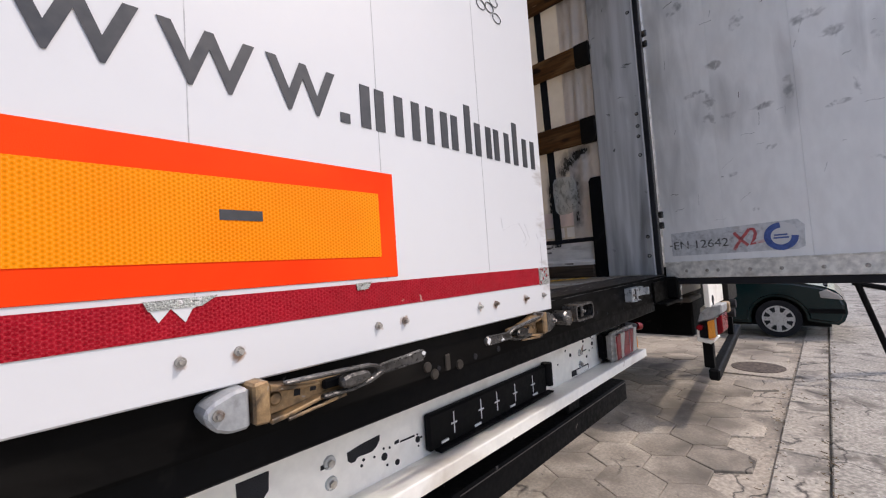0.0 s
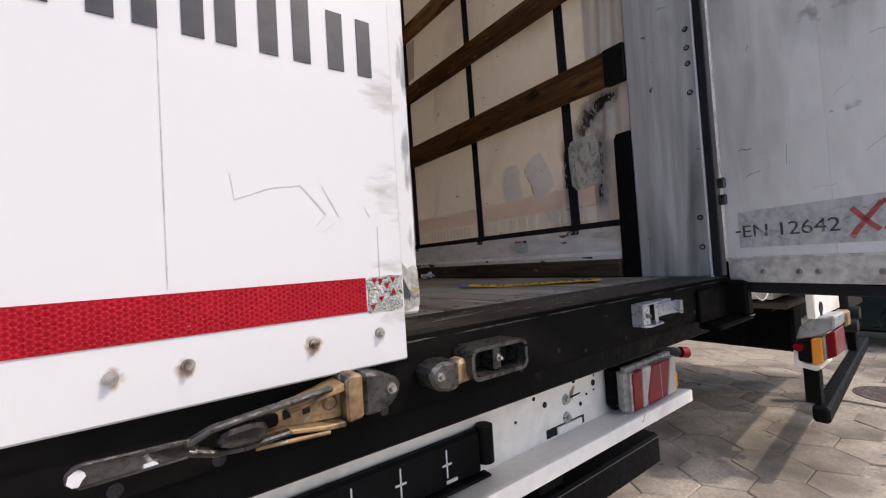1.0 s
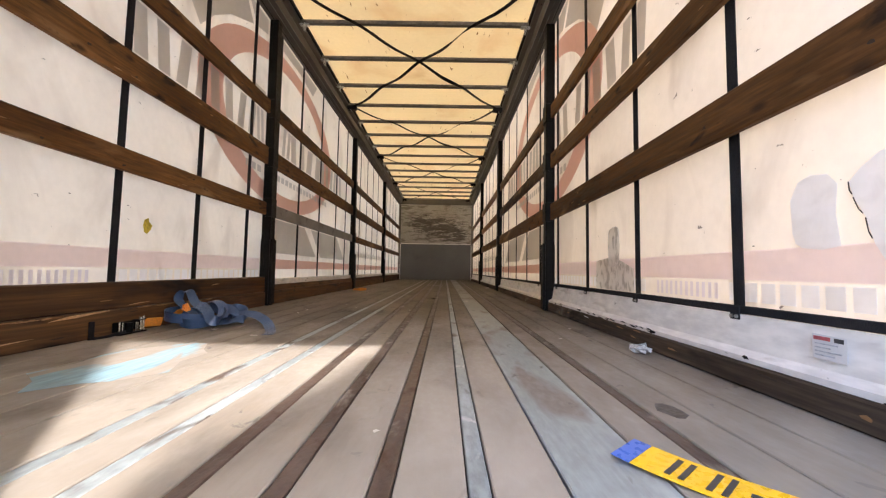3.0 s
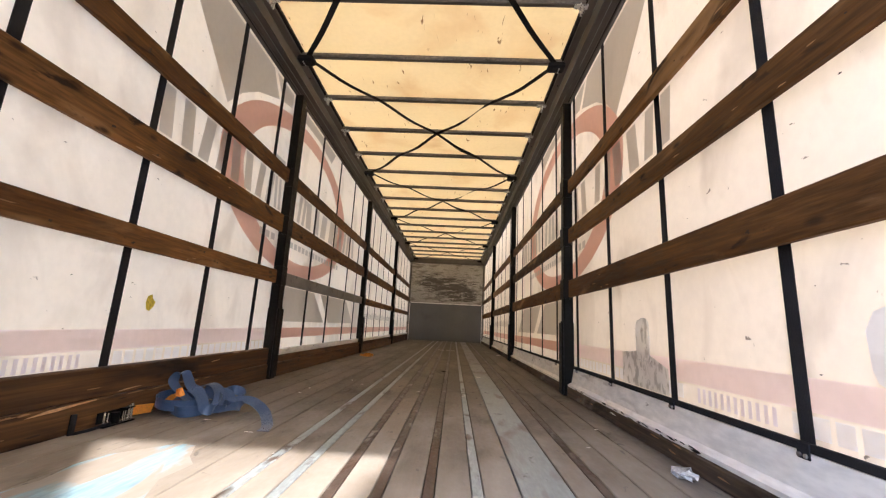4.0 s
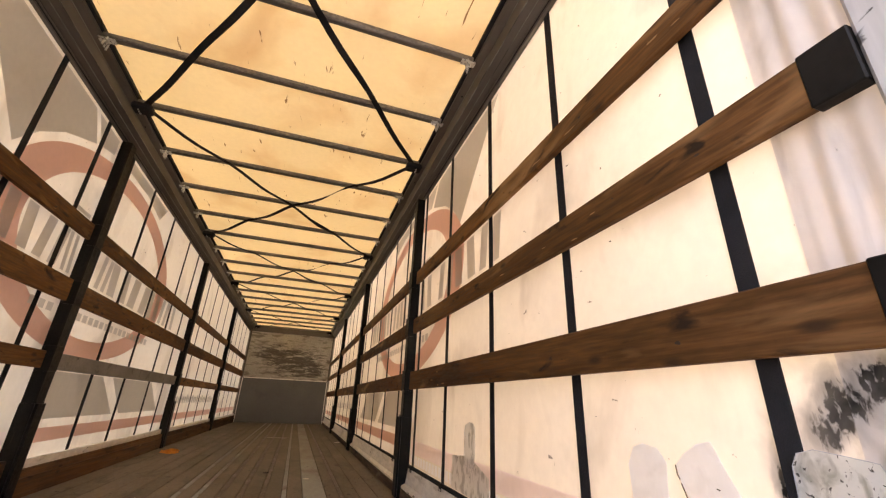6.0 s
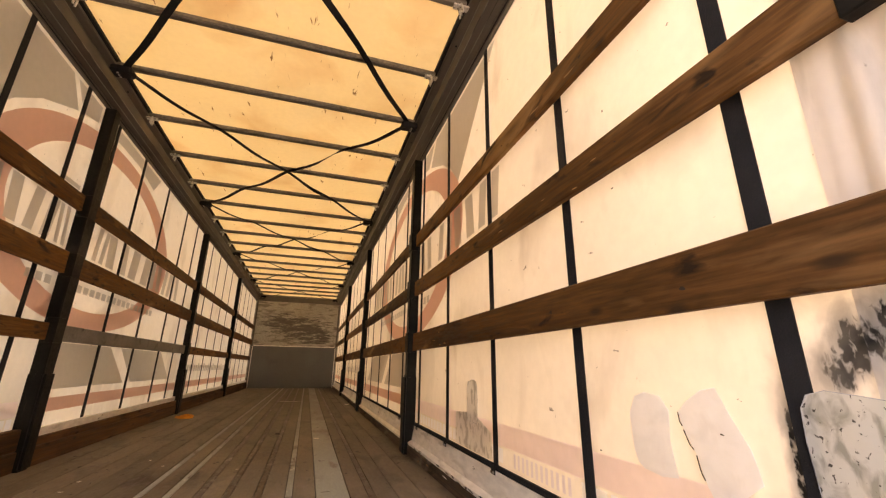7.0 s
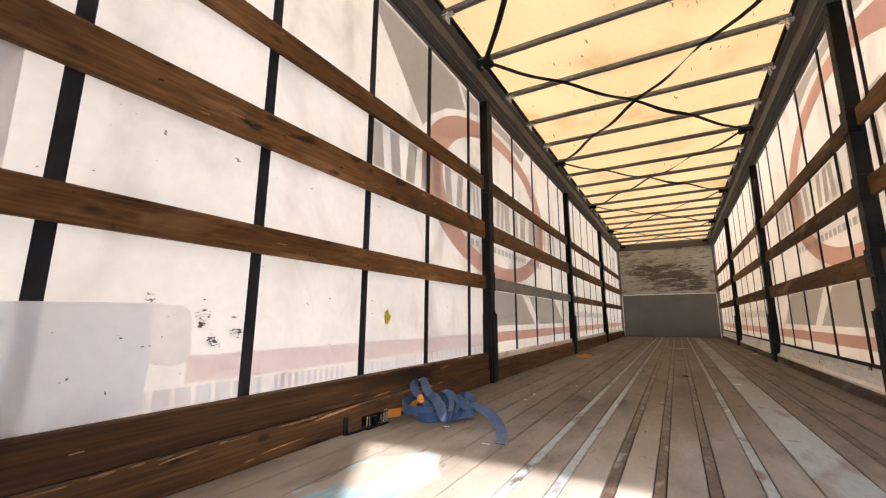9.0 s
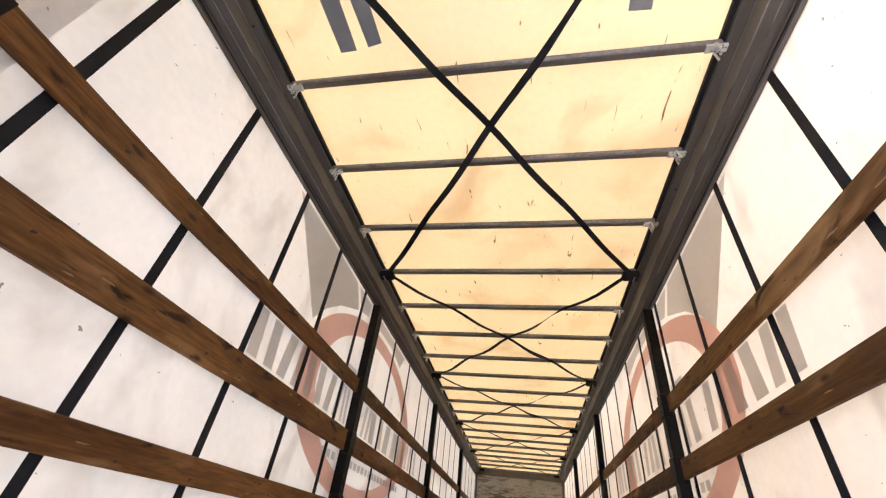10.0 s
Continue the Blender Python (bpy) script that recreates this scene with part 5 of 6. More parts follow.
for pts in ([(0.312, 1.378), (0.325, 1.36), (0.345, 1.335), (0.362, 1.318)], [(0.308, 1.302), (0.322, 1.325), (0.342, 1.352), (0.37, 1.388)], [(0.37, 1.388), (0.386, 1.386), (0.392, 1.368), (0.386, 1.345), (0.372, 1.322), (0.4, 1.33), (0.436, 1.334)]):
    dpart("red_mark", ribbon([(u, -0.0022, z) for u, z in pts], 0.012, (0.5, 0, 1), 0.0008), "red_ink", rd, "hand-painted red mark")
dpart("roundel_face", rod((0.478, -0.0013, 1.346), (0.478, -0.0021, 1.346), 0.058, None, 36), "white", rd)
ring = bmesh.new()
turn = [radians(90 + k * 10) for k in range(28)]
ribbon([(0.478 + 0.046 * math.cos(a), -0.0027, 1.346 + 0.046 * math.sin(a)) for a in turn], 0.023, [(math.cos(a), 0, math.sin(a)) for a in turn], 0.0008, ring)
dpart("roundel", ring, "blue_ink", rd)
for z, wd in ((1.352, 0.022), (1.34, 0.026)):
    dpart("label_bar", box(0.478 - wd, 0.478 + wd, -0.0032, -0.0023, z - 0.003, z + 0.003), "blue_ink", rd)
random.seed(3)
for i in range(64):      # scuffs
    u, z = random.uniform(0.05, 1.1), random.uniform(1.4, 3.2)
    ln = random.uniform(0.008, 0.06)
    an = random.choice((0.1, -0.05, 0.3, 0.7, 1.3, 1.5))
    pts = [(u + ln * t * math.cos(an), -0.0008, z + ln * t * math.sin(an) + 0.003 * math.sin(6 * t)) for t in (0, 0.35, 0.7, 1)]
    dpart("scuff", ribbon(pts, random.choice((0.0006, 0.0009, 0.0013, 0.0022)), (0, 0, 1) if abs(an) < 0.6 else (1, 0, 0), 0.0005), random.choice(("joint", "joint", "bow", "front_grey")), rd)

# loose cable below the opened door
pts = [(1.2 + 1.5 * t, -0.02 + 0.3 * t, 1.165 - 0.35 * t + 0.28 * t * t + 0.02 * math.sin(9 * t)) for t in [k / 16 for k in range(17)]]
bm = bmesh.new()
for p, q in zip(pts, pts[1:]):
    rod(p, q, 0.003, bm, 6)
solo("cable", bm, "joint", "thin grey cable slung between the two trailers", "cable")


# ---- curtain prints, patches and marks ----
def sheet(pts, x, bm=None):
    bm = bm or bmesh.new()
    bm.faces.new([bm.verts.new((x, y, z)) for y, z in pts])
    return bm


def flat(side, pts, name, mt, parent, d=0.0, label=""):
    """A printed or stuck-on shape on a side curtain, from (y, z) points; d lifts it inward."""
    return part(name, sheet(pts, side * (W + 0.0008 - d)), mt, parent, label)


def rect(y0, y1, z0, z1):
    return [(y0, z0), (y1, z0), (y1, z1), (y0, z1)]


def ragged(y0, y1, z0, z1, seed, amount=0.12, n=6, round_corner=0.2):
    """A worn, roughly rounded outline."""
    rnd = random.Random(seed)
    cy, cz, a, b = (y0 + y1) / 2, (z0 + z1) / 2, (y1 - y0) / 2, (z1 - z0) / 2
    out = []
    for k in range(n * 4):
        t = 2 * math.pi * (k + 0.5) / (n * 4)
        c, s = math.cos(t), math.sin(t)
        m = max(abs(c), abs(s)) ** (1 - round_corner)
        j = 1 + rnd.uniform(-amount, amount * 0.3)
        out.append((cy + a * c / m * j, cz + b * s / m * j))
    return out


LETTER_SPANS = {-1: [(1.93, 2.2), (2.25, 2.53), (2.61, 2.89), (2.95, 3.21), (3.28, 3.40), (3.79, 3.97), (4.03, 4.42), (4.48, 4.95), (5.04, 5.34), (5.42, 5.68), (5.73, 6.0)],
                1: [(1.84, 2.1), (2.16, 2.5), (2.59, 2.88), (3.06, 3.36), (3.56, 3.8), (3.9, 4.16), (4.24, 4.5), (4.74, 5.02), (5.1, 5.36), (5.44, 5.7), (5.76, 6.04)]}
for side in (-1, 1):
    w = walls[side]
    flat(side, rect(0.99 if side < 0 else 0.40, 3.41, 1.512, 1.603), "pink_band", "print_pink", w)
    for ya, yb in ((3.5, 6.66), (6.75, 10.0), (10.1, 13.55)):
        flat(side, rect(ya, yb, 1.512, 1.603), "red_band", "print_red", w)
    # ellipse ring, with a pale rim left free of the grey arms
    cy, cz = (3.94 if side < 0 else 3.86), 2.815
    bm = bmesh.new()
    n = 72
    xi = side * (W + 0.0014)
    loops = [[bm.verts.new((xi, cy + a * math.cos(2 * math.pi * k / n), cz + b * math.sin(2 * math.pi * k / n))) for k in range(n)] for a, b in ((1.5, 0.74), (1.2, 0.6))]
    for k in range(n):
        bm.faces.new((loops[0][k], loops[0][(k + 1) % n], loops[1][(k + 1) % n], loops[1][k]))
    part("emblem_ring", bm, "print_red", w)
    for pts in ([(1.83, 3.70), (2.45, 3.07), (2.6, 3.23), (2.8, 3.365), (3.14, 3.505), (2.99, 3.70)],
                [(3.05, 3.70), (3.2, 3.525), (3.40, 3.57), (3.40, 3.70)],
                [(3.54, 3.60), (3.54, 3.70), (4.75, 3.70), (4.62, 3.54), (4.2, 3.605)],
                [(3.53, 1.66), (3.53, 1.972), (4.5, 1.972), (4.92, 1.66)],
                [(5.1, 1.66), (4.72, 1.972), (5.85, 1.972), (6.3, 1.66)]):
        flat(side, pts, "grey_arm", "print_grey", w)
    for k, (ya, yb) in enumerate(LETTER_SPANS[side]):      # each sign of the name as plain strokes
        lean, wd = 0.03 * (1 if k % 2 else -1), (yb - ya) * 0.36
        for y0 in (ya, yb - wd):
            bm = sheet([(y0, 2.605), (y0 + wd, 2.605), (y0 + wd + lean, 2.872), (y0 + lean, 2.872)], side * (W - 0.0004))
            part("name_bar", bm, "print_grey", w)
    for k in range(22):      # small line of writing below the name
        ya = 3.1 + k * 0.1
        if min(abs(ya + 0.03 - p) for p in PILLAR_Y) > 0.1:
            flat(side, rect(ya, ya + 0.07, 2.335, 2.39), "writing_bar", "print_grey", w, 0.002)
    for k in range(24):      # line of writing in the third and fourth bays
        ya = 7.0 + k * 0.125
        flat(side, rect(ya, ya + 0.085, 1.74, 1.83 + 0.03 * (k % 3 == 0)), "writing_bar", "print_grey", w)
    flat(side, rect(3.15, 3.40, 3.02, 3.05), "underline", "print_grey", w, 0.002)
    flat(side, rect(3.55, 4.3, 2.985, 3.02), "underline", "print_grey", w, 0.002)
    # foot blocks and maker bars
    bm = bmesh.new()
    ya = 0.42
    while ya < 3.35:
        if not 1.27 < ya < 1.79:
            xi = side * (W + 0.0014)
            sheet(rect(ya, ya + 0.052, 1.445, 1.503), xi - side * 0.0008, bm)
        ya += 0.068
    b = part("foot_blocks", bm, "print_pale", w, "row of pale printed blocks")
    b["kind"] = "stuff"
    for k in range(6):
        ya = 1.345 + k * 0.07
        for y0 in (ya, ya + 0.034):
            flat(side, rect(y0, y0 + 0.017, 1.445, 1.5), "maker_bar", "print_mauve", w)

# left: pale repair patches, leaf-like tape
wl, wr = walls[-1], walls[1]
flat(-1, [(0.3, 1.40), (0.86, 1.452), (0.875, 1.6), (0.862, 1.775), (0.3, 1.765)], "repair_patch", "patch_left", wl, 0.008, "large pale bluish repair patch")
flat(-1, [(0.862, 1.595), (0.94, 1.572), (0.975, 1.582), (0.995, 1.615), (0.992, 1.72), (0.98, 1.755), (0.955, 1.77), (0.862, 1.775)], "repair_patch", "patch", wl, 0.007, "small grey repair patch")
M["yellow_bit"] = mat("yellow_sheet", (0.6, 0.45, 0.03), (0.7, 0.55, 0.06), 0.5, 0, 10, 80, 0.2)
xi = -(W - 0.002)
solo("yellow_tape", prism([(2.053, 1.735), (2.062, 1.70), (2.083, 1.692), (2.108, 1.715), (2.118, 1.74), (2.095, 1.755), (2.088, 1.777), (2.062, 1.765)], "x", xi, xi + 0.002), "yellow_bit", "torn yellow tape scrap stuck on the side curtain", "tape scrap")
random.seed(21)
for i in range(20, 46):      # dark chips in the coating
    side = -1 if i < 30 else 1
    y, z = (random.gauss(0.9, 0.16), random.gauss(1.66, 0.1)) if i < 28 else (random.uniform(0.7, 3.2), random.uniform(1.55, 3.3))
    r = random.uniform(0.002, 0.007)
    flat(side, ragged(y - r, y + r, z - r * 0.35, z + r * 0.35, i, 0.5, 2), "chip", "strap", walls[side], 0.0095)

# right: patches, scuffed end flap
M["flap"] = cloth("end_flap", (0.8, 0.78, 0.77), (0.95, 0.92, 0.9), 0.4, spots=((0.5, 0.485, 0.475), 0.54, 0.78, 5, (1, 2.5, 0.4)), spots2=((0.06, 0.055, 0.05), 0.69, 0.72, 13))
TAR = [((1.262, y, z), (0.06, ry, rz)) for y, z, ry, rz in ((0.44, 1.925, 0.05, 0.04), (0.395, 1.935, 0.035, 0.03), (0.475, 1.9, 0.025, 0.05), (0.51, 1.885, 0.026, 0.07), (0.535, 1.845, 0.03, 0.05), (0.449, 1.7, 0.016, 0.12), (0.46, 1.555, 0.018, 0.06), (0.633, 1.66, 0.012, 0.16))]
SMEAR = [(c, (0.06, ry * 1.7 + 0.01, rz * 1.4)) for c, (_, ry, rz) in TAR]
for k in ("flap", "curtain"):
    stain_or_light(M[k], SMEAR, (0.34, 0.325, 0.31), 0.5, 0.95, 34, (1, 1, 0.5), 0.8)
    stain_or_light(M[k], TAR, (0.02, 0.019, 0.018), 0.66, 0.8, 95, (1, 1, 0.5))
    stain_or_light(M[k], [((-1.262, y, z), (0.06, r, q)) for y, z, r, q in ((1.04, 1.72, 0.045, 0.05), (1.03, 1.74, 0.05, 0.03), (1.085, 1.635, 0.045, 0.045), (1.07, 1.66, 0.03, 0.05), (1.165, 1.68, 0.05, 0.018), (0.86, 1.79, 0.03, 0.03), (1.13, 1.55, 0.05, 0.03), (0.9, 1.58, 0.04, 0.02), (0.72, 1.49, 0.03, 0.02))], (0.12, 0.115, 0.11), 0.83, 0.92, 110, (1, 0.6, 1.2))
    stain_or_light(M[k], [((1.262, 0.63, 1.5), (0.06, 0.2, 0.14)), ((1.262, 0.5, 1.8), (0.06, 0.2, 0.3))], (0.36, 0.33, 0.3), 0.62, 0.95, 12, (1, 1, 1), 0.45)
for side in (-1, 1):
    bm = bmesh.new()
    nx = 40
    cols = []
    for k in range(nx + 1):
        y = 0.298 + (0.49 - 0.298) * k / nx
        loose = min(1.0, max(0.0, (0.47 - y) / 0.05))
        cols.append([bm.verts.new((side * (W - 0.003 - loose * (0.5 + 0.5 * math.sin(y * 95 + z * 0.8 + 0.8 * math.sin(z * 2.3))) * (0.004 + 0.008 * min(1, max(0, (z - 1.45) / 0.6)))), y, z)) for z in [1.41 + 2.37 * i / 16 for i in range(17)]])
    for ca, cb in zip(cols, cols[1:]):
        for j in range(16):
            bm.faces.new((ca[j], cb[j], cb[j + 1], ca[j + 1]))
    part("end_flap", bm, "flap", walls[side], "dirty white curtain end with soft folds", True)


def edge(pts, d):
    """Thin grimy outline round a patch on the right-hand curtain."""
    ring_pts = [(W + 0.0008 - d, y, z) for y, z in pts]
    part("patch_edge", ribbon(ring_pts + ring_pts[:2], 0.0006, (1, 0, 0), 0.0013), "label_grey", wr)


P_ROUND = [(1.035, 1.64), (1.04, 1.73), (1.015, 1.775), (0.98, 1.787), (0.93, 1.78), (0.905, 1.75), (0.912, 1.68), (0.9, 1.6), (0.95, 1.593), (1.005, 1.6), (1.025, 1.612)]
P_TORN = [(0.80, 1.555), (0.70, 1.632), (0.712, 1.69), (0.745, 1.75), (0.772, 1.808), (0.81, 1.8), (0.85, 1.775), (0.878, 1.748), (0.868, 1.71), (0.842, 1.66), (0.825, 1.60)]
P_DIRTY = [(0.6, 1.66), (0.604, 1.72), (0.602, 1.78), (0.59, 1.803), (0.56, 1.812), (0.51, 1.806), (0.468, 1.8), (0.456, 1.77), (0.45, 1.7), (0.458, 1.63), (0.47, 1.594), (0.52, 1.585), (0.575, 1.584), (0.596, 1.61)]
for pts, d in ((P_DIRTY, 0.0118), (ragged(2.12, 2.27, 1.565, 1.785, 6, 0.1, 6), 0.0066)):
    edge(pts, d)
flat(1, P_DIRTY, "repair_patch", "patch_dirty", wr, 0.0112, "dirty grey wrinkled repair patch")
flat(1, P_ROUND, "repair_patch", "patch_blue", wr, 0.003, "pale rounded repair patch")
for (ya, za), (yb, zb) in zip(P_TORN[7:10], P_TORN[8:11]):      # dark torn thread along the patch
    part("torn_thread", ribbon([(W - 0.0035, ya, za), (W - 0.004, ya * 0.45 + yb * 0.55 + 0.003, za * 0.45 + zb * 0.55), (W - 0.0035, ya * 0.2 + yb * 0.8, za * 0.2 + zb * 0.8)], 0.0012, (1, 0, 0), 0.0022), "strap", wr)
flat(1, P_TORN, "repair_patch", "patch_blue", wr, 0.003, "pale torn-edged repair patch")
flat(1, ragged(2.12, 2.27, 1.565, 1.785, 6, 0.1, 6), "repair_patch", "patch_grey", wr, 0.006, "grey wrinkled repair patch")
flat(1, [(1.96, 1.435), (2.46, 1.435), (2.46, 1.60), (2.2, 1.62), (1.96, 1.55)], "faded_print", "patch_grey", wr, 0.003)

# roof lettering, seen through the sheet
for pts in ([(-0.79, 0.3), (-0.68, 0.3), (-0.666, 1.063), (-0.756, 1.068)], [(-0.66, 0.3), (-0.555, 0.3), (-0.523, 1.04), (-0.6, 1.055)], [(0.65, 0.3), (0.75, 0.3), (0.755, 1.026), (0.655, 1.022)]):
    part("roof_letter_bar", prism(pts, "z", 3.9235, 3.9243), "print_slate", roof)

# small fittings along the right-hand hem, sticker
for y in STRAP_Y[1][:6]:
    f = thing("hem_clip", (1.25, y, 1.39), "black hem clip with two rivets at a curtain strap", "clip", group="hem clips")
    part("plate", box(1.2455, 1.2495, y - 0.022, y + 0.022, 1.388, 1.43, 0.002), "strap", f)
    for dy in (-0.011, 0.011):
        part("rivet", rod((1.2455, y + dy, 1.398), (1.240, y + dy, 1.398), 0.006, None, 10), "bolt", f)
st = thing("sticker", (1.245, 0.91, 1.33), "white maker sticker with red and grey lines on the side panel", "sticker")
part("sheet", prism([(0.866, 1.328), (0.952, 1.330), (0.952, 1.388), (0.866, 1.386)], "x", 1.2335, 1.2345), "white", st)
part("red_bar", box(1.2325, 1.2335, 0.905, 0.948, 1.374, 1.383), "red_ink", st)
part("black_bar", box(1.2325, 1.2335, 0.872, 0.895, 1.373, 1.383), "ink", st)
for k, wd in enumerate((0.05, 0.066, 0.04, 0.058)):
    part("grey_bar", box(1.2325, 1.2335, 0.945 - wd, 0.945, 1.337 + k * 0.009, 1.340 + k * 0.009), "label_grey", st)

# ---- loose things on the floor ----
# number plate, yellow, with plain bars
PM = Matrix.Translation((0.822, 0.505, FLOOR + 0.004)) @ Matrix.Rotation(math.atan2(-0.352, 0.325), 4, "Z")
M["plate_yellow"] = mat("plate_yellow", (0.93, 0.5, 0.004), (0.95, 0.56, 0.008), 0.3, 0, 6, 60, 0.05, spots2=((0.6, 0.36, 0.05), 0.76, 0.8, 9), grain=0.1)
M["plate_blue"] = mat("plate_blue", (0.04, 0.12, 0.5), (0.06, 0.16, 0.58), 0.3, 0, 6, 60, 0.05, grain=0.1)
npl = thing("number_plate", (0.822, 0.505, FLOOR), "loose yellow number plate lying bent on the floor", "number plate")


def curl(x):
    return 0.014 * max(0.0, -x / 0.26) ** 2 + 0.003 * max(0.0, x / 0.26) ** 2 + 0.003 * math.sin(x * 9)


def plate_piece(x0, x1, y0, y1, lift, th=0.0012):
    n = max(2, int((x1 - x0) / 0.03) + 1)
    pts = [(x0 + (x1 - x0) * k / n, (y0 + y1) / 2, curl(x0 + (x1 - x0) * k / n) + lift) for k in range(n + 1)]
    return lay(ribbon(pts, y1 - y0, (0, 1, 0), th), PM)


part("sheet", plate_piece(-0.218, 0.25, -0.048, 0.048, 0.0), "plate_yellow", npl)
part("blue_field", plate_piece(-0.25, -0.219, -0.048, 0.048, 0.0), "plate_blue", npl, "blue end field")
for x0 in (-0.17, -0.112, -0.022, 0.036, 0.13, 0.188):      # each sign as two plain strokes
    for dx in (0.0, 0.02):
        part("character_bar", plate_piece(x0 + dx, x0 + dx + 0.009, -0.034, 0.034, 0.0016, 0.0008), "ink", npl)
for x0 in (-0.062, 0.09):
    part("dash", plate_piece(x0, x0 + 0.02, -0.006, 0.006, 0.0016, 0.0008), "ink", npl)

# ratchet strap in a heap
M["web_blue"] = mat("blue_webbing", (0.032, 0.07, 0.15), (0.045, 0.09, 0.185), 0.3, 0, 6, 500, 0.06, grain=0.08, rvar=0.06, gloss=0.6)
M["chrome"] = mat("chrome_rod", (0.62, 0.6, 0.52), (0.72, 0.7, 0.62), 0.18, 0.95, 20, 90, 0.02, grain=0.1)
M["web_orange"] = mat("orange_flap", (0.75, 0.26, 0.03), (0.82, 0.33, 0.05), 0.55, 0, 8, 200, 0.3)
rs = thing("ratchet_strap", (-0.95, 2.05, FLOOR), "blue webbing ratchet strap heaped on the floor with orange tags", "ratchet strap")


def smooth_path(ctrl, n=10):
    out = []
    c = [Vector(p) for p in ctrl]
    for i in range(len(c) - 1):
        p0, p1, p2, p3 = c[max(i - 1, 0)], c[i], c[i + 1], c[min(i + 2, len(c) - 1)]
        for k in range(n):
            t = k / n
            out.append(0.5 * ((2 * p1) + (p2 - p0) * t + (2 * p0 - 5 * p1 + 4 * p2 - p3) * t * t + (3 * p1 - p0 - 3 * p2 + p3) * t ** 3))
    return out + [c[-1]]


UP = Vector((0, 0, 1))


def webbing(ctrl, first, last=None):
    """A strap run whose width direction turns from first to last."""
    pts = smooth_path(ctrl)
    p, q = Vector(first), Vector(last or first)
    ac = [p.lerp(q, i / (len(pts) - 1)) for i in range(len(pts))]
    part("webbing", ribbon(pts, 0.05, ac, 0.0022), "web_blue", rs, "", True)


# standing loop beside the board, then the tall bight over it
webbing([(-0.966, 2.1, 1.246), (-1.021, 2.06, 1.25), (-1.084, 2.045, 1.256), (-1.145, 2.08, 1.266), (-1.16, 2.16, 1.274), (-1.13, 2.22, 1.274), (-1.06, 2.23, 1.262)], (0.05, -0.1, 1), (-0.1, 0.1, 1))
webbing([(-1.02, 2.14, 1.262), (-1.075, 2.16, 1.292), (-1.13, 2.18, 1.325), (-1.148, 2.195, 1.35), (-1.138, 2.215, 1.378), (-1.11, 2.225, 1.382), (-1.09, 2.222, 1.355), (-1.055, 2.2, 1.322), (-0.996, 2.17, 1.296), (-0.93, 2.13, 1.268)], (0.35, 0.9, 0.0), (0.3, 0.85, 0.4))
# loops of the middle
webbing([(-1.05, 2.2, 1.312), (-0.978, 2.14, 1.308), (-0.915, 2.08, 1.282), (-0.88, 2.05, 1.25), (-0.855, 2.07, 1.242), (-0.86, 2.13, 1.266), (-0.92, 2.2, 1.284), (-1.02, 2.26, 1.296)], (0.5, 0.6, 0.6), (0.2, 0.4, 0.9))
webbing([(-0.862, 2.12, 1.252), (-0.888, 2.18, 1.292), (-0.94, 2.23, 1.322), (-0.995, 2.25, 1.328), (-1.045, 2.25, 1.302), (-1.06, 2.22, 1.262)], (0.5, 0.8, 0.2), (0.35, 0.9, 0.1))
webbing([(-0.93, 2.24, 1.297), (-0.88, 2.23, 1.29), (-0.836, 2.195, 1.266), (-0.846, 2.18, 1.238), (-0.9, 2.17, 1.226)], (0.3, 0.6, 0.7), (0.1, 0.9, 0.3))
webbing([(-0.93, 2.12, 1.222), (-0.865, 2.15, 1.228), (-0.81, 2.19, 1.236), (-0.8, 2.24, 1.23), (-0.87, 2.29, 1.224)], (-0.3, 0.8, 0.5), (0.2, 0.9, 0.3))
webbing([(-1.065, 2.08, 1.234), (-1.0, 2.045, 1.227), (-0.95, 2.06, 1.228), (-0.915, 2.11, 1.234), (-0.93, 2.17, 1.23)], (0.1, -0.35, 0.9), (0.0, 0.3, 0.9))
webbing([(-1.1, 2.14, 1.232), (-1.03, 2.17, 1.236), (-0.96, 2.2, 1.232), (-0.9, 2.26, 1.228)], (0.2, 0.2, 0.9))
# far loop standing on its edge, and the long tail
webbing([(-0.955, 2.3, 1.262), (-0.966, 2.38, 1.272), (-0.952, 2.44, 1.274), (-0.905, 2.44, 1.262), (-0.878, 2.39, 1.24), (-0.9, 2.33, 1.23)], (0.2, 0.4, 0.9), (0.6, 0.3, 0.7))
webbing([(-0.88, 2.22, 1.236), (-0.835, 2.25, 1.256), (-0.765, 2.24, 1.262), (-0.69, 2.19, 1.252), (-0.622, 2.13, 1.228), (-0.562, 2.03, 1.208), (-0.536, 1.97, 1.2035), (-0.522, 1.9, 1.2025)], (0.1, 0.75, 0.65), (1, 0.25, 0.0))
part("orange_tag", ribbon(smooth_path([(-1.1, 2.1, 1.262), (-1.072, 2.11, 1.292), (-1.045, 2.13, 1.308)]), 0.042, (0.6, 0.5, 0.5), 0.002), "web_orange", rs, "orange tag")
part("orange_tag", ribbon(smooth_path([(-1.168, 1.965, 1.24), (-1.16, 2.01, 1.238), (-1.148, 2.07, 1.234)]), 0.044, (0.25, 0, 1), 0.003), "web_orange", rs, "orange tag")
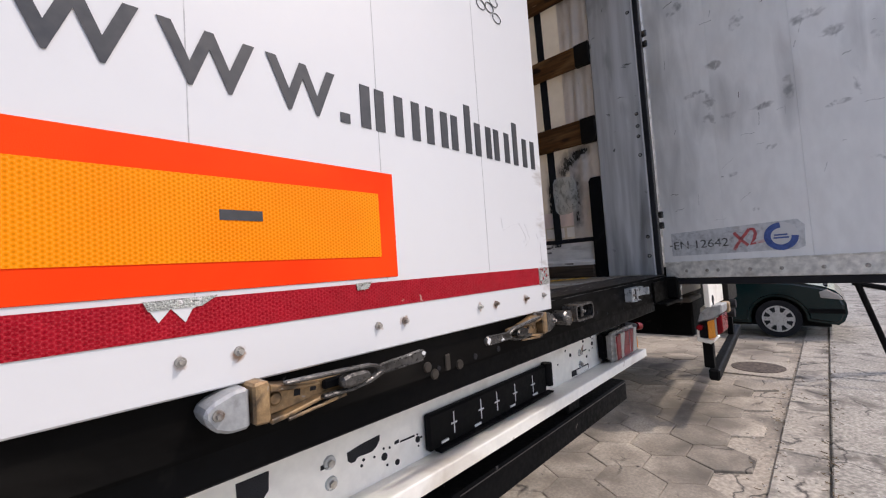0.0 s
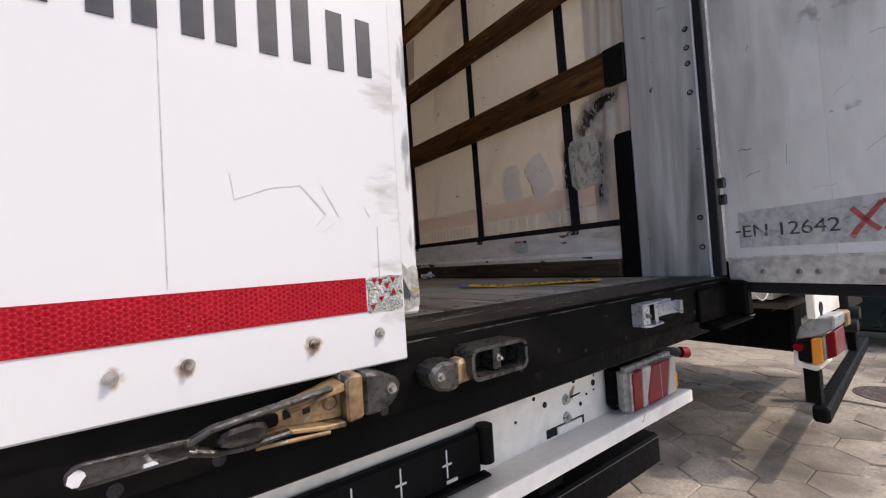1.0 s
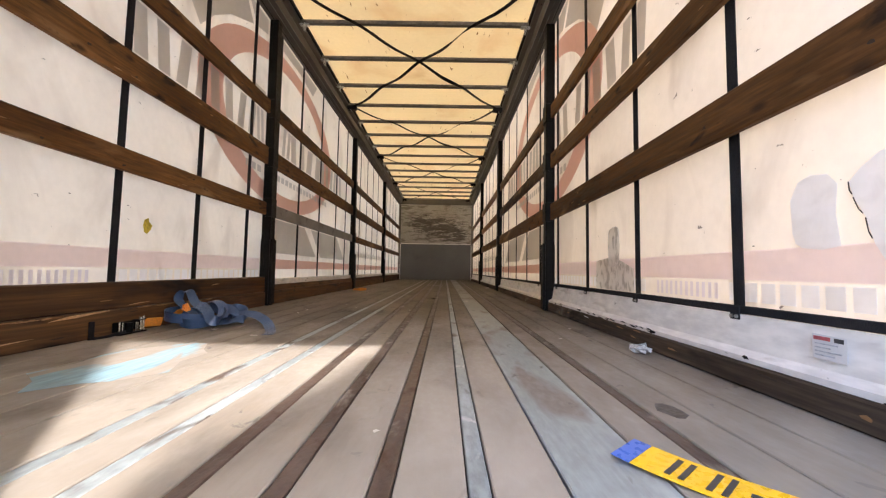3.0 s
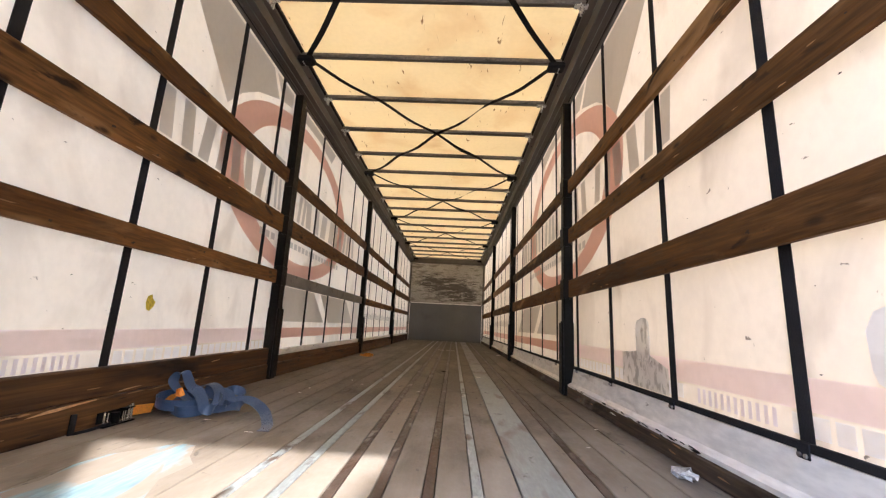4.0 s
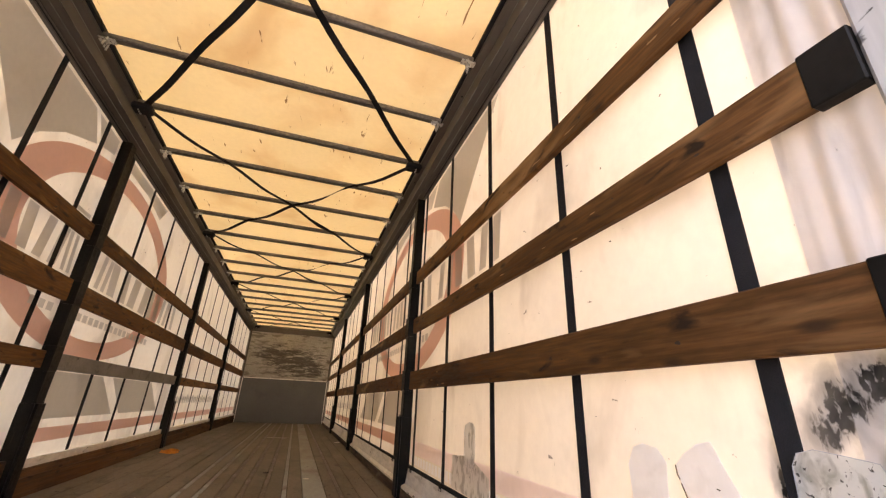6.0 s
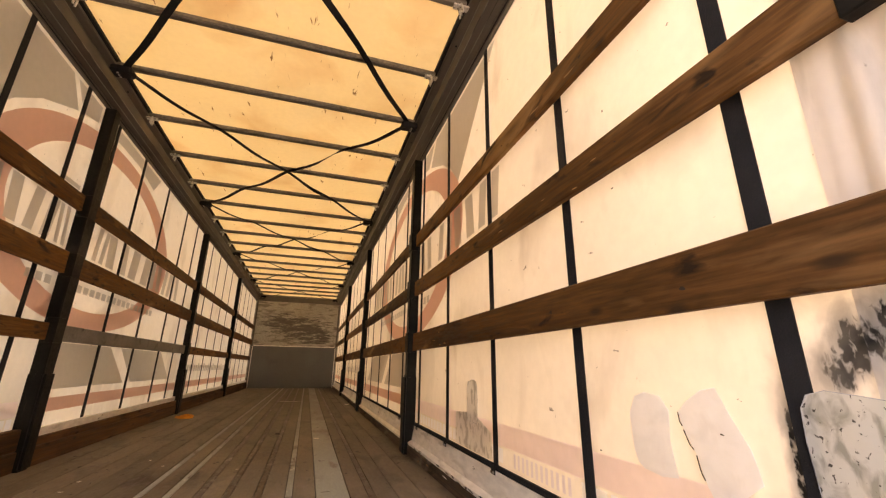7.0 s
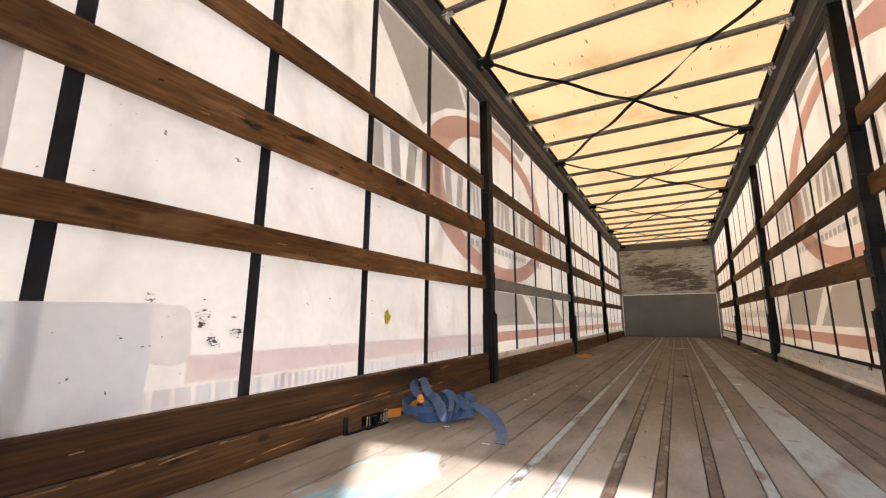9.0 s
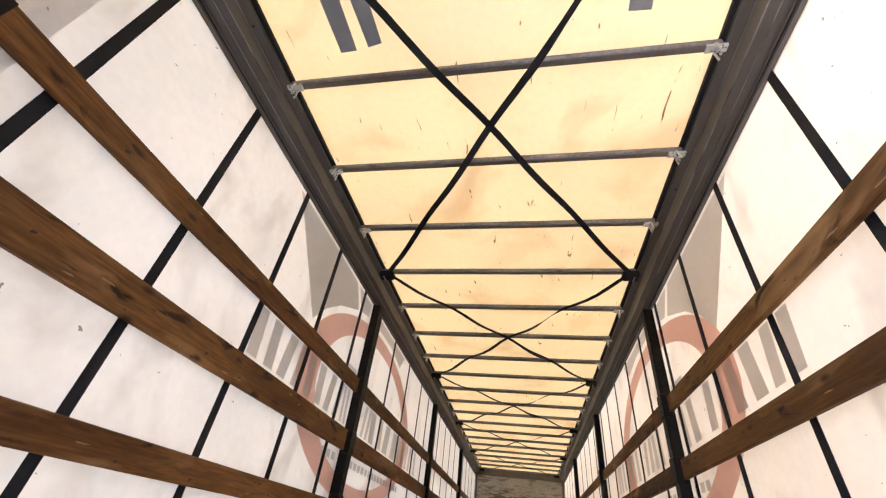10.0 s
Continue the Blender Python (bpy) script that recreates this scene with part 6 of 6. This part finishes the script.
# ratchet buckle standing on its side against the board
rt = part("ratchet", box(-1.19, -1.184, 1.8, 1.962, 1.212, 1.258, 0.002), "steel_black", rs, "steel ratchet buckle")
part("side_plate", box(-1.175, -1.145, 1.795, 1.965, 1.2015, 1.2075, 0.002), "steel_black", rt)
part("side_plate", box(-1.175, -1.15, 1.9, 1.965, 1.258, 1.263, 0.002), "steel_black", rt)
for y, rr, top in ((1.806, 0.0042, 1.262), (1.824, 0.0036, 1.258), (1.905, 0.0036, 1.25), (1.918, 0.0036, 1.25), (1.936, 0.0068, 1.272), (1.953, 0.0062, 1.276)):
    part("spindle", rod((-1.16, y, 1.2), (-1.16, y, top), rr, None, 12), "chrome", rt, "bright chrome rod")
part("drum", rod((-1.165, 1.87, 1.208), (-1.165, 1.87, 1.252), 0.017, None, 14), "steel_black", rt)
part("black_end", ribbon([(-1.184, 1.672, 1.24), (-1.18, 1.685, 1.24), (-1.174, 1.69, 1.24)], 0.078, UP, 0.006), "strap", rs, "black strap end")
part("tail", ribbon(smooth_path([(-1.176, 1.69, 1.206), (-1.168, 1.74, 1.205), (-1.158, 1.8, 1.212), (-1.155, 1.84, 1.214)]), 0.012, UP, 0.004), "strap", rs)
M["splinter"] = mat("fresh_splinter", (0.5, 0.28, 0.12), (0.6, 0.38, 0.2), 0.7, 0, 8, 90, 0.2)
for k, (y, z, ln) in enumerate(((1.9, 1.33, 0.16), (2.6, 1.40, 0.1), (0.9, 1.30, 0.12), (1.25, 1.235, 0.2))):
    xk = -1.1945 if z < 1.318 else -1.2025
    solo("wood_splinter", prism([(y, z), (y + ln * 0.4, z + 0.003), (y + ln, z + 0.009), (y + ln * 0.6, z + 0.009), (y + ln * 0.25, z + 0.006)], "x", xk, xk + 0.0012), "splinter", "fresh pale split in the brown kick board", "splinter", group="wood splinters")
solo("wood_splinter", prism([(1.5, 1.298), (1.62, 1.302), (1.80, 1.318), (1.70, 1.316), (1.58, 1.311)], "x", -1.1945, -1.1915), "splinter", "long fresh pale split in the brown kick board", "splinter", group="wood splinters")

# crumbs and scraps
M["paper"] = mat("pale_scrap", (0.7, 0.67, 0.6), (0.78, 0.75, 0.7), 0.7, 0, 20, 90, 0.2)


def scrap(x, y, w, h, seed, mt="paper", label="small pale paper scrap on the load floor", name="scrap"):
    rnd = random.Random(seed)
    bm = bmesh.new()
    n = 7
    ctr = bm.verts.new((x, y, FLOOR + 0.004))
    ringv = []
    for k in range(n):
        t = 2 * math.pi * k / n
        j = rnd.uniform(0.6, 1.1)
        ringv.append(bm.verts.new((x + w * j * math.cos(t), y + h * j * math.sin(t), FLOOR + 0.0012 + rnd.uniform(0, 0.004))))
    for k in range(n):
        bm.faces.new((ctr, ringv[k], ringv[(k + 1) % n]))
    ext = bmesh.ops.solidify(bm, geom=bm.faces[:], thickness=0.0012)
    return solo(name, bm, mt, label, "scrap", group="floor scraps")


for i, (x, y, w, h) in enumerate(((0.194, 0.765, 0.008, 0.01), (0.557, 4.30, 0.035, 0.03), (-0.854, 2.039, 0.022, 0.007), (-0.572, 1.876, 0.03, 0.006), (-0.725, 2.885, 0.014, 0.008), (-0.735, 3.09, 0.012, 0.008), (0.14, 8.6, 0.22, 0.05), (-0.35, 1.62, 0.008, 0.006), (0.9, 1.95, 0.012, 0.01), (-0.42, 3.4, 0.014, 0.01), (-0.55, 3.6, 0.012, 0.01), (1.05, 2.3, 0.016, 0.012), (0.05, 3.2, 0.01, 0.01), (1.15, 7.9, 0.06, 0.1))):
    scrap(x, y, w, h, i)
M["clear_film"] = mat("crumpled_film", (0.6, 0.62, 0.64), (0.75, 0.77, 0.8), 0.15, 0.2, 20, 90, 0.3)
bm = bmesh.new()
bmesh.ops.create_icosphere(bm, subdivisions=2, radius=0.026, matrix=Matrix.Translation((1.13, 1.62, FLOOR + 0.018)))
rnd = random.Random(2)
for v in bm.verts:
    v.co += Vector((rnd.uniform(-0.014, 0.014), rnd.uniform(-0.014, 0.014), rnd.uniform(-0.01, 0.01)))
    v.co.y = 1.62 + (v.co.y - 1.62) * 1.9
    v.co.z = max(v.co.z, FLOOR + 0.001)
solo("plastic_film", bm, "clear_film", "crumpled clear plastic film on the load floor", "plastic film")
pts = smooth_path([(-1.05, 6.2, 1.204), (-0.98, 6.32, 1.215), (-0.88, 6.2, 1.208), (-0.96, 6.1, 1.206), (-1.08, 6.22, 1.21)])
solo("orange_strap", ribbon(pts, 0.04, (0.3, 0.4, 1), 0.003), "web_orange", "orange strap loop lying on the load floor", "strap")
solo("dark_scrap", rod((0.2, 4.65, FLOOR + 0.0005), (0.2, 4.65, FLOOR + 0.006), 0.03, None, 9, 0.02), "strap", "flat black rubber scrap on the load floor", "scrap")
sc = thing("floor_screws", (0.3, 0.24, FLOOR), "row of steel floor screws at the plank ends", "screws", kind="structure")
for (xa, wa), (xb, wb) in zip(cuts, cuts[1:]):
    for t in (0.3, 0.72):
        x = xa + (xb - xa) * t
        part("screw", rod((x, 0.235, FLOOR - 0.001), (x, 0.235, FLOOR + 0.0009), 0.0062, None, 10), "strip", sc)
M["oil"] = mat("dark_stain", (0.05, 0.042, 0.038), (0.07, 0.06, 0.05), 0.45, 0, 20, 90, 0.1)
part("stain", prism([(0.87 + 0.028 * math.cos(k * 0.63) * (1 + 0.2 * math.sin(k * 3)), 0.93 + 0.055 * math.sin(k * 0.63)) for k in range(10)], "z", FLOOR + 0.0002, FLOOR + 0.0006), "oil", floor_ob, "dark oil stain")
M["blue_paint"] = mat("blue_paint_worn", (0.2, 0.33, 0.39), (0.28, 0.42, 0.48), 0.6, 0, 5, 45, 0.25, (1, 0.3, 1), spots=((0.3, 0.265, 0.22), 0.48, 0.56, 5, (1.6, 0.4, 1)), grain=0.3, streak=0.12, gloss=0.25)
rg = random.Random(31)
part("pale_blue_wear", prism([(-0.72 + 0.2 * math.cos(k * 0.42) * rg.uniform(0.75, 1.15), 1.33 + 0.34 * math.sin(k * 0.42) * rg.uniform(0.8, 1.1)) for k in range(15)], "z", FLOOR + 0.0002, FLOOR + 0.0005), "blue_paint", floor_ob, "worn pale blue paint on the planks")


# ---- yard ----
# neighbouring trailer
M["trailer_side"] = mat("trailer_side_white", (0.6, 0.6, 0.6), (0.68, 0.68, 0.67), 0.5, 0, 1, 20, 0.05)
nt = thing("semi_trailer", (3.75, 6.8, 0), "white parked semi-trailer with black underrun bar beside ours", "trailer")
part("body", box(2.48, 5.02, 0.1, 13.6, 1.2, 3.95, 0.02), "trailer_side", nt)
part("sill", box(2.5, 5.0, 0.04, 0.2, 1.07, 1.195, 0.006), "steel_black", nt)
part("undercarriage", box(2.85, 4.65, 0.35, 13.4, 0.86, 1.19, 0.01), "steel_black", nt)
SKEW = Matrix.Translation((2.5, 0.05, 0)) @ Matrix.Rotation(radians(4), 4, "Z") @ Matrix.Translation((-2.5, -0.05, 0))
part("light_beam", lay(box(2.68, 3.9, 0.1, 0.16, 0.68, 0.86, 0.004), SKEW), "white_beam", nt)
part("hinge_block", box(2.95, 3.35, 0.02, 0.12, 0.88, 1.065, 0.006), "pillar", nt)
part("corner_plate", box(2.42, 2.935, 0.055, 0.09, 0.895, 1.065, 0.004), "white_beam", nt, "white corner plate with a keyhole")
part("keyhole", rod((2.52, 0.056, 0.945), (2.52, 0.05, 0.945), 0.03, None, 14), "strap", nt)
part("keyhole_slot", box(2.508, 2.532, 0.0505, 0.056, 0.9, 0.93), "strap", nt)
for x, z in ((2.98, 0.865), (2.9, 0.8)):
    part("rubber_buffer", rod((x, 0.1, z), (x, -0.02, z), 0.036, None, 14), "strap", nt)
part("yellow_latch", box(3.35, 3.75, 0.0, 0.04, 1.0, 1.165, 0.008), "brass", nt, "tan latch on the sill")
part("yellow_latch", box(2.74, 2.83, -0.005, 0.05, 0.815, 0.9, 0.01), "brass", nt)
# added black block in place of the dark shade under this trailer
part("tool_box", box(3.55, 4.45, 0.42, 2.2, 0.47, 0.858, 0.02), "steel_black", nt, "added black box standing for the shade below the chassis")
part("wood_deck", box(2.7, 3.4, 0.3, 0.75, 0.955, 1.03, 0.006), "white_beam", nt, "pale board below the floor")
part("brake_arm", box(2.8, 3.2, 0.26, 0.55, 0.885, 0.93, 0.012), "rail", nt)
lamp = part("lamp_housing", prism([(0.155, 0.775), (0.135, 0.842), (0.075, 0.9), (-0.008, 0.91), (-0.002, 0.845), (0.055, 0.803), (0.1, 0.79)], "x", 2.462, 2.69, None, 0.008), "cast_grey", nt, "grey sloping lamp hood")
part("lamp_bracket", prism([(0.166, 0.72), (0.166, 0.636), (0.08, 0.622), (0.06, 0.636), (0.062, 0.65), (0.125, 0.656), (0.15, 0.72)], "x", 2.46, 2.7, None, 0.004), "white_beam", lamp, "white bracket under the lamp")
part("lamp_body", prism([(0.094, 0.66), (0.148, 0.665), (0.148, 0.775), (0.094, 0.788)], "x", 2.455, 2.66, None, 0.006), "steel_black", lamp)
part("lens", prism([(0.046, 0.672), (0.092, 0.658), (0.092, 0.786), (0.046, 0.8)], "x", 2.452, 2.62, None, 0.006), "lens_amber", lamp, "amber lens")
part("lens", prism([(0.034, 0.688), (0.045, 0.68), (0.045, 0.802), (0.034, 0.812)], "x", 2.456, 2.62, None, 0.003), "lens_clear", lamp, "clear lens")
part("lens", prism([(-0.004, 0.712), (0.033, 0.69), (0.033, 0.814), (-0.004, 0.838)], "x", 2.456, 2.66, None, 0.005), "lens_red", lamp, "red lens")
part("side_lamp", rod((2.41, 0.135, 0.745), (2.456, 0.135, 0.745), 0.02, None, 14), "lens_red", lamp, "small round red side lamp")
part("bar_leg", box(2.53, 2.6, 0.085, 0.15, 0.43, 0.64, 0.004), "steel_black", nt)
part("bar_leg", lay(box(4.05, 4.13, 0.07, 0.12, 0.43, 0.69, 0.004), SKEW), "steel_black", nt)
part("underrun_bar", lay(box(2.5, 4.72, 0.05, 0.12, 0.345, 0.428, 0.012), SKEW), "steel_black", nt, "black underrun bar")
for y in (2.6, 3.95, 5.3):
    for x in (2.55, 4.65):
        wh = part("wheel", rod((x, y, 0.5), (x + 0.32, y, 0.5), 0.5, None, 28), "strap", nt, "black truck tyre")
        part("rim", rod((x - 0.004 if x < 3 else x + 0.1, y, 0.5), (x + 0.1 if x < 3 else x + 0.325, y, 0.5), 0.29, None, 24), "rail", wh)

# parked car, nose to the open side
M["car_under"] = mat("car_under", (0.006, 0.006, 0.006), (0.01, 0.01, 0.01), 0.8, 0, 4, 60, 0, gloss=0.1)
M["car_paint"] = mat("car_paint_green", (0.003, 0.014, 0.015), (0.004, 0.018, 0.019), 0.16, 0.0, 2, 60, 0.0, grain=0.03, gloss=0.35)
M["car_glass"] = mat("car_glass", (0.02, 0.022, 0.024), (0.03, 0.032, 0.034), 0.08, 0, 2, 60, 0.0)
M["rim_silver"] = mat("rim_silver", (0.5, 0.5, 0.5), (0.6, 0.6, 0.6), 0.35, 0.4, 6, 60, 0.05)
car = thing("car", (7.2, 1.4, 0), "dark green parked saloon car with silver wheel covers", "car")
prof = [(-0.62, 0.2), (-0.68, 0.25), (-0.72, 0.36), (-0.715, 0.48), (-0.68, 0.58), (-0.62, 0.66), (-0.5, 0.72), (-0.2, 0.79), (0.35, 0.85), (0.95, 1.32), (1.3, 1.4), (2.3, 1.4), (2.9, 0.98), (3.35, 0.95), (3.42, 0.6), (3.4, 0.25), (2.98, 0.2)]
arch = []
for yc in (2.62, 0.0):
    arch += [(yc + 0.315 * math.cos(radians(a)), 0.265 + 0.315 * math.sin(radians(a))) for a in range(-12, 193, 15)]
arch_pts = prof + [p for p in arch]
bm = prism(arch_pts, "x", 6.42, 8.04)
bmesh.ops.recalc_face_normals(bm, faces=bm.faces)
bmesh.ops.bevel(bm, geom=[e for e in bm.edges if abs(e.verts[0].co.x - e.verts[1].co.x) < 1e-4], offset=0.045, segments=3, affect="EDGES", clamp_overlap=True)
part("body", bm, "car_paint", car)
part("underbody", box(6.68, 7.8, -0.55, 3.2, 0.14, 0.72), "car_under", car)
part("side_glass", prism([(0.62, 0.88), (1.0, 1.27), (1.3, 1.34), (2.2, 1.34), (2.6, 1.02), (2.6, 0.9)], "x", 6.412, 6.419), "car_glass", car)
part("bumper_strip", box(6.405, 6.42, -0.70, -0.34, 0.36, 0.42, 0.004), "steel_black", car)
part("headlight", prism([(-0.69, 0.54), (-0.47, 0.57), (-0.46, 0.65), (-0.54, 0.68), (-0.65, 0.61)], "x", 6.408, 6.46, None, 0.006), "lens_clear", car)
for yc in (0.0, 2.62):
    wh = part("wheel", rod((6.47, yc, 0.264), (6.65, yc, 0.264), 0.263, None, 32), "strap", car, "black tyre")
    rim = part("rim", rod((6.455, yc, 0.264), (6.475, yc, 0.264), 0.186, None, 28), "rim_silver", wh, "silver wheel cover")
    for k in range(8):
        a = 2 * math.pi * (k + 0.5) / 8
        c, s = math.cos(a), math.sin(a)
        bm = prism([(yc + 0.1 * c - 0.014 * s, 0.264 + 0.1 * s + 0.014 * c), (yc + 0.1 * c + 0.014 * s, 0.264 + 0.1 * s - 0.014 * c), (yc + 0.165 * c + 0.036 * s, 0.264 + 0.165 * s - 0.036 * c), (yc + 0.165 * c - 0.036 * s, 0.264 + 0.165 * s + 0.036 * c)], "x", 6.4505, 6.456)
        part("cover_slot", bm, "strap", wh)
    part("hub_cap", rod((6.443, yc, 0.264), (6.456, yc, 0.264), 0.05, None, 18), "rim_silver", wh)

# manhole cover
mh = thing("manhole_cover", (4.52, 0.06, 0), "round rusty iron manhole cover in the paving", "manhole cover")
part("frame_slab", box(4.16, 4.86, -0.24, 0.36, -0.012, 0.004, 0.003), "ground", mh)
part("lid", rod((4.5, 0.06, 0.0), (4.5, 0.06, 0.009), 0.24, None, 32), "rust_iron", mh)

# gutter and pavement slabs
M["slab"] = mat("pavement_slab", (0.29, 0.265, 0.225), (0.42, 0.385, 0.335), 0.9, 0, 1.6, 45, 0.8, spots=((0.12, 0.105, 0.09), 0.53, 0.68, 4), spots2=((0.46, 0.43, 0.38), 0.62, 0.68, 22), grain=0.8)
cracks(M["slab"], 1.6, (0.05, 0.045, 0.04), 0.018, 0.46)
M["gutter"] = mat("gutter_concrete", (0.31, 0.275, 0.23), (0.45, 0.405, 0.34), 0.85, 0, 1.8, 40, 0.6, spots=((0.08, 0.07, 0.06), 0.52, 0.68, 4), spots2=((0.45, 0.41, 0.35), 0.64, 0.7, 14), grain=0.6)
cracks(M["gutter"], 2.2, (0.045, 0.04, 0.035), 0.03, 0.44)
gt = thing("gutter", (4, -0.38, 0), "worn concrete gutter strip along the pavement", "gutter", kind="structure")
rnd = random.Random(6)
x = 0.4
while x < 16:
    ln = rnd.uniform(0.85, 1.0)
    part("gutter_slab", box(x + 0.004, x + ln - 0.004, -0.50, -0.262, -0.01, 0.010 + rnd.uniform(0, 0.004), 0.005), "gutter", gt)
    x += ln
pv = thing("pavement", (5, -1.5, 0), "rough concrete pavement beside the yard", "pavement", kind="structure")
x = -0.5
while x < 18:
    ln = rnd.uniform(1.3, 1.9)
    part("slab", box(x + 0.006, x + ln - 0.006, -3.4, -0.512, -0.01, 0.028 + rnd.uniform(0, 0.006), 0.008), "slab", pv)
    x += ln
# litter and gravel in the joint
rnd = random.Random(9)
bm = bmesh.new()
for k in range(420):
    x, y = 0.8 + rnd.random() ** 1.4 * 6, rnd.gauss(-0.5, 0.045) if k % 2 else rnd.gauss(-0.25, 0.05)
    r = rnd.uniform(0.003, 0.012)
    bmesh.ops.create_icosphere(bm, subdivisions=1, radius=r, matrix=Matrix.Translation((x, y, 0.012 + (0.014 if y < -0.51 else 0))) @ Matrix.Diagonal((1.4, 0.8, 0.5, 1)))
solo("gravel", bm, "slab", "gravel and crumbs along the gutter", "gravel", kind="stuff")

M["litter"] = mat("dry_litter", (0.1, 0.065, 0.035), (0.26, 0.19, 0.11), 0.9, 0, 20, 90, 0.2)
bm = bmesh.new()
rnd = random.Random(19)
for k in range(260):
    x = 1.2 + rnd.random() ** 1.3 * 5
    y = rnd.gauss(-0.51, 0.03) if k % 3 else rnd.gauss(-0.27, 0.06)
    a, ln = rnd.uniform(0, math.pi), rnd.uniform(0.008, 0.035)
    z = 0.034 if y < -0.512 else 0.016
    dx, dy = ln * math.cos(a) / 2, ln * math.sin(a) / 2
    rod((x - dx, y - dy, z), (x + dx, y + dy, z + rnd.uniform(0, 0.006)), rnd.uniform(0.001, 0.003), bm, 5)
solo("litter", bm, "litter", "dry twigs and leaf litter along the gutter", "litter", kind="stuff")
# trestle under the opened door
tr = thing("support_frame", (4.6, -0.9, 0), "black steel support frame standing on the pavement", "support frame")
for (p, q) in (((4.5, -0.72, 1.12), (4.7, -0.98, 0.03)), ((4.5, -1.0, 1.12), (4.7, -0.98, 0.03)), ((4.4, -0.6, 1.1), (4.4, -1.6, 1.1)), ((4.55, -0.74, 0.9), (4.6, -1.3, 0.75))):
    part("bar", rod(p, q, 0.025, None, 8), "steel_black", tr)

# hexagonal paving
M["paver"] = mat("hex_paver", (0.35, 0.3, 0.24), (0.48, 0.415, 0.335), 0.9, 0, 1.2, 60, 0.4, spots=((0.14, 0.115, 0.088), 0.5, 0.75, 2.2), spots2=((0.07, 0.06, 0.05), 0.66, 0.74, 14), spread=0.12, grain=0.45)
stain_or_light(M["paver"], [((x, y, 0), (rx, ry, 0.3)) for x, y, rx, ry in ((3.0, 0.3, 1.2, 0.5), (1.9, 0.1, 0.7, 0.4), (4.2, 0.7, 1.0, 0.7), (2.4, 1.2, 1.0, 0.8), (1.4, 0.6, 0.6, 0.5), (5.4, 0.3, 0.8, 0.4))], (0.1, 0.085, 0.068), 0.5, 1.0, 3.2, (1, 1, 1), 0.85)
pave = thing("paving", (3, 2, 0), "worn hexagonal concrete pavers with open joints", "paving", kind="structure")
S = 0.2
bm = bmesh.new()
cracks(M["paver"], 1.1, (0.05, 0.043, 0.036), 0.012, 0.5)
pts = [((S - 0.0022) * math.cos(radians(60 * k)), (S - 0.0022) * math.sin(radians(60 * k))) for k in range(6)]
prism(pts, "z", -0.02, 0.0, bm)
bmesh.ops.recalc_face_normals(bm, faces=bm.faces)
bmesh.ops.bevel(bm, geom=[e for e in bm.edges if all(v.co.z > -0.001 for v in e.verts)], offset=0.0045, segments=1, affect="EDGES")
hexmesh = finish("paver", bm, "paver")
rnd = random.Random(4)
count = 0
for i in range(-4, 26):
    for j in range(-2, 14):
        x = 0.2 + i * 1.5 * S
        y = j * math.sqrt(3) * S + (math.sqrt(3) / 2 * S if i % 2 else 0)
        if not (-0.8 < x < 6.3 and -0.12 < y < 3.4) or (4.0 < x < 5.0 and y < 0.5):
            continue
        if count >= 300:
            continue
        count += 1
        o = new("paver", hexmesh)
        o.parent = pave
        o.location = Vector((x, y, 0.004 + rnd.uniform(-0.003, 0.003))) - PLACE[pave]
        o.rotation_euler = (rnd.uniform(-0.008, 0.008), rnd.uniform(-0.008, 0.008), 0)
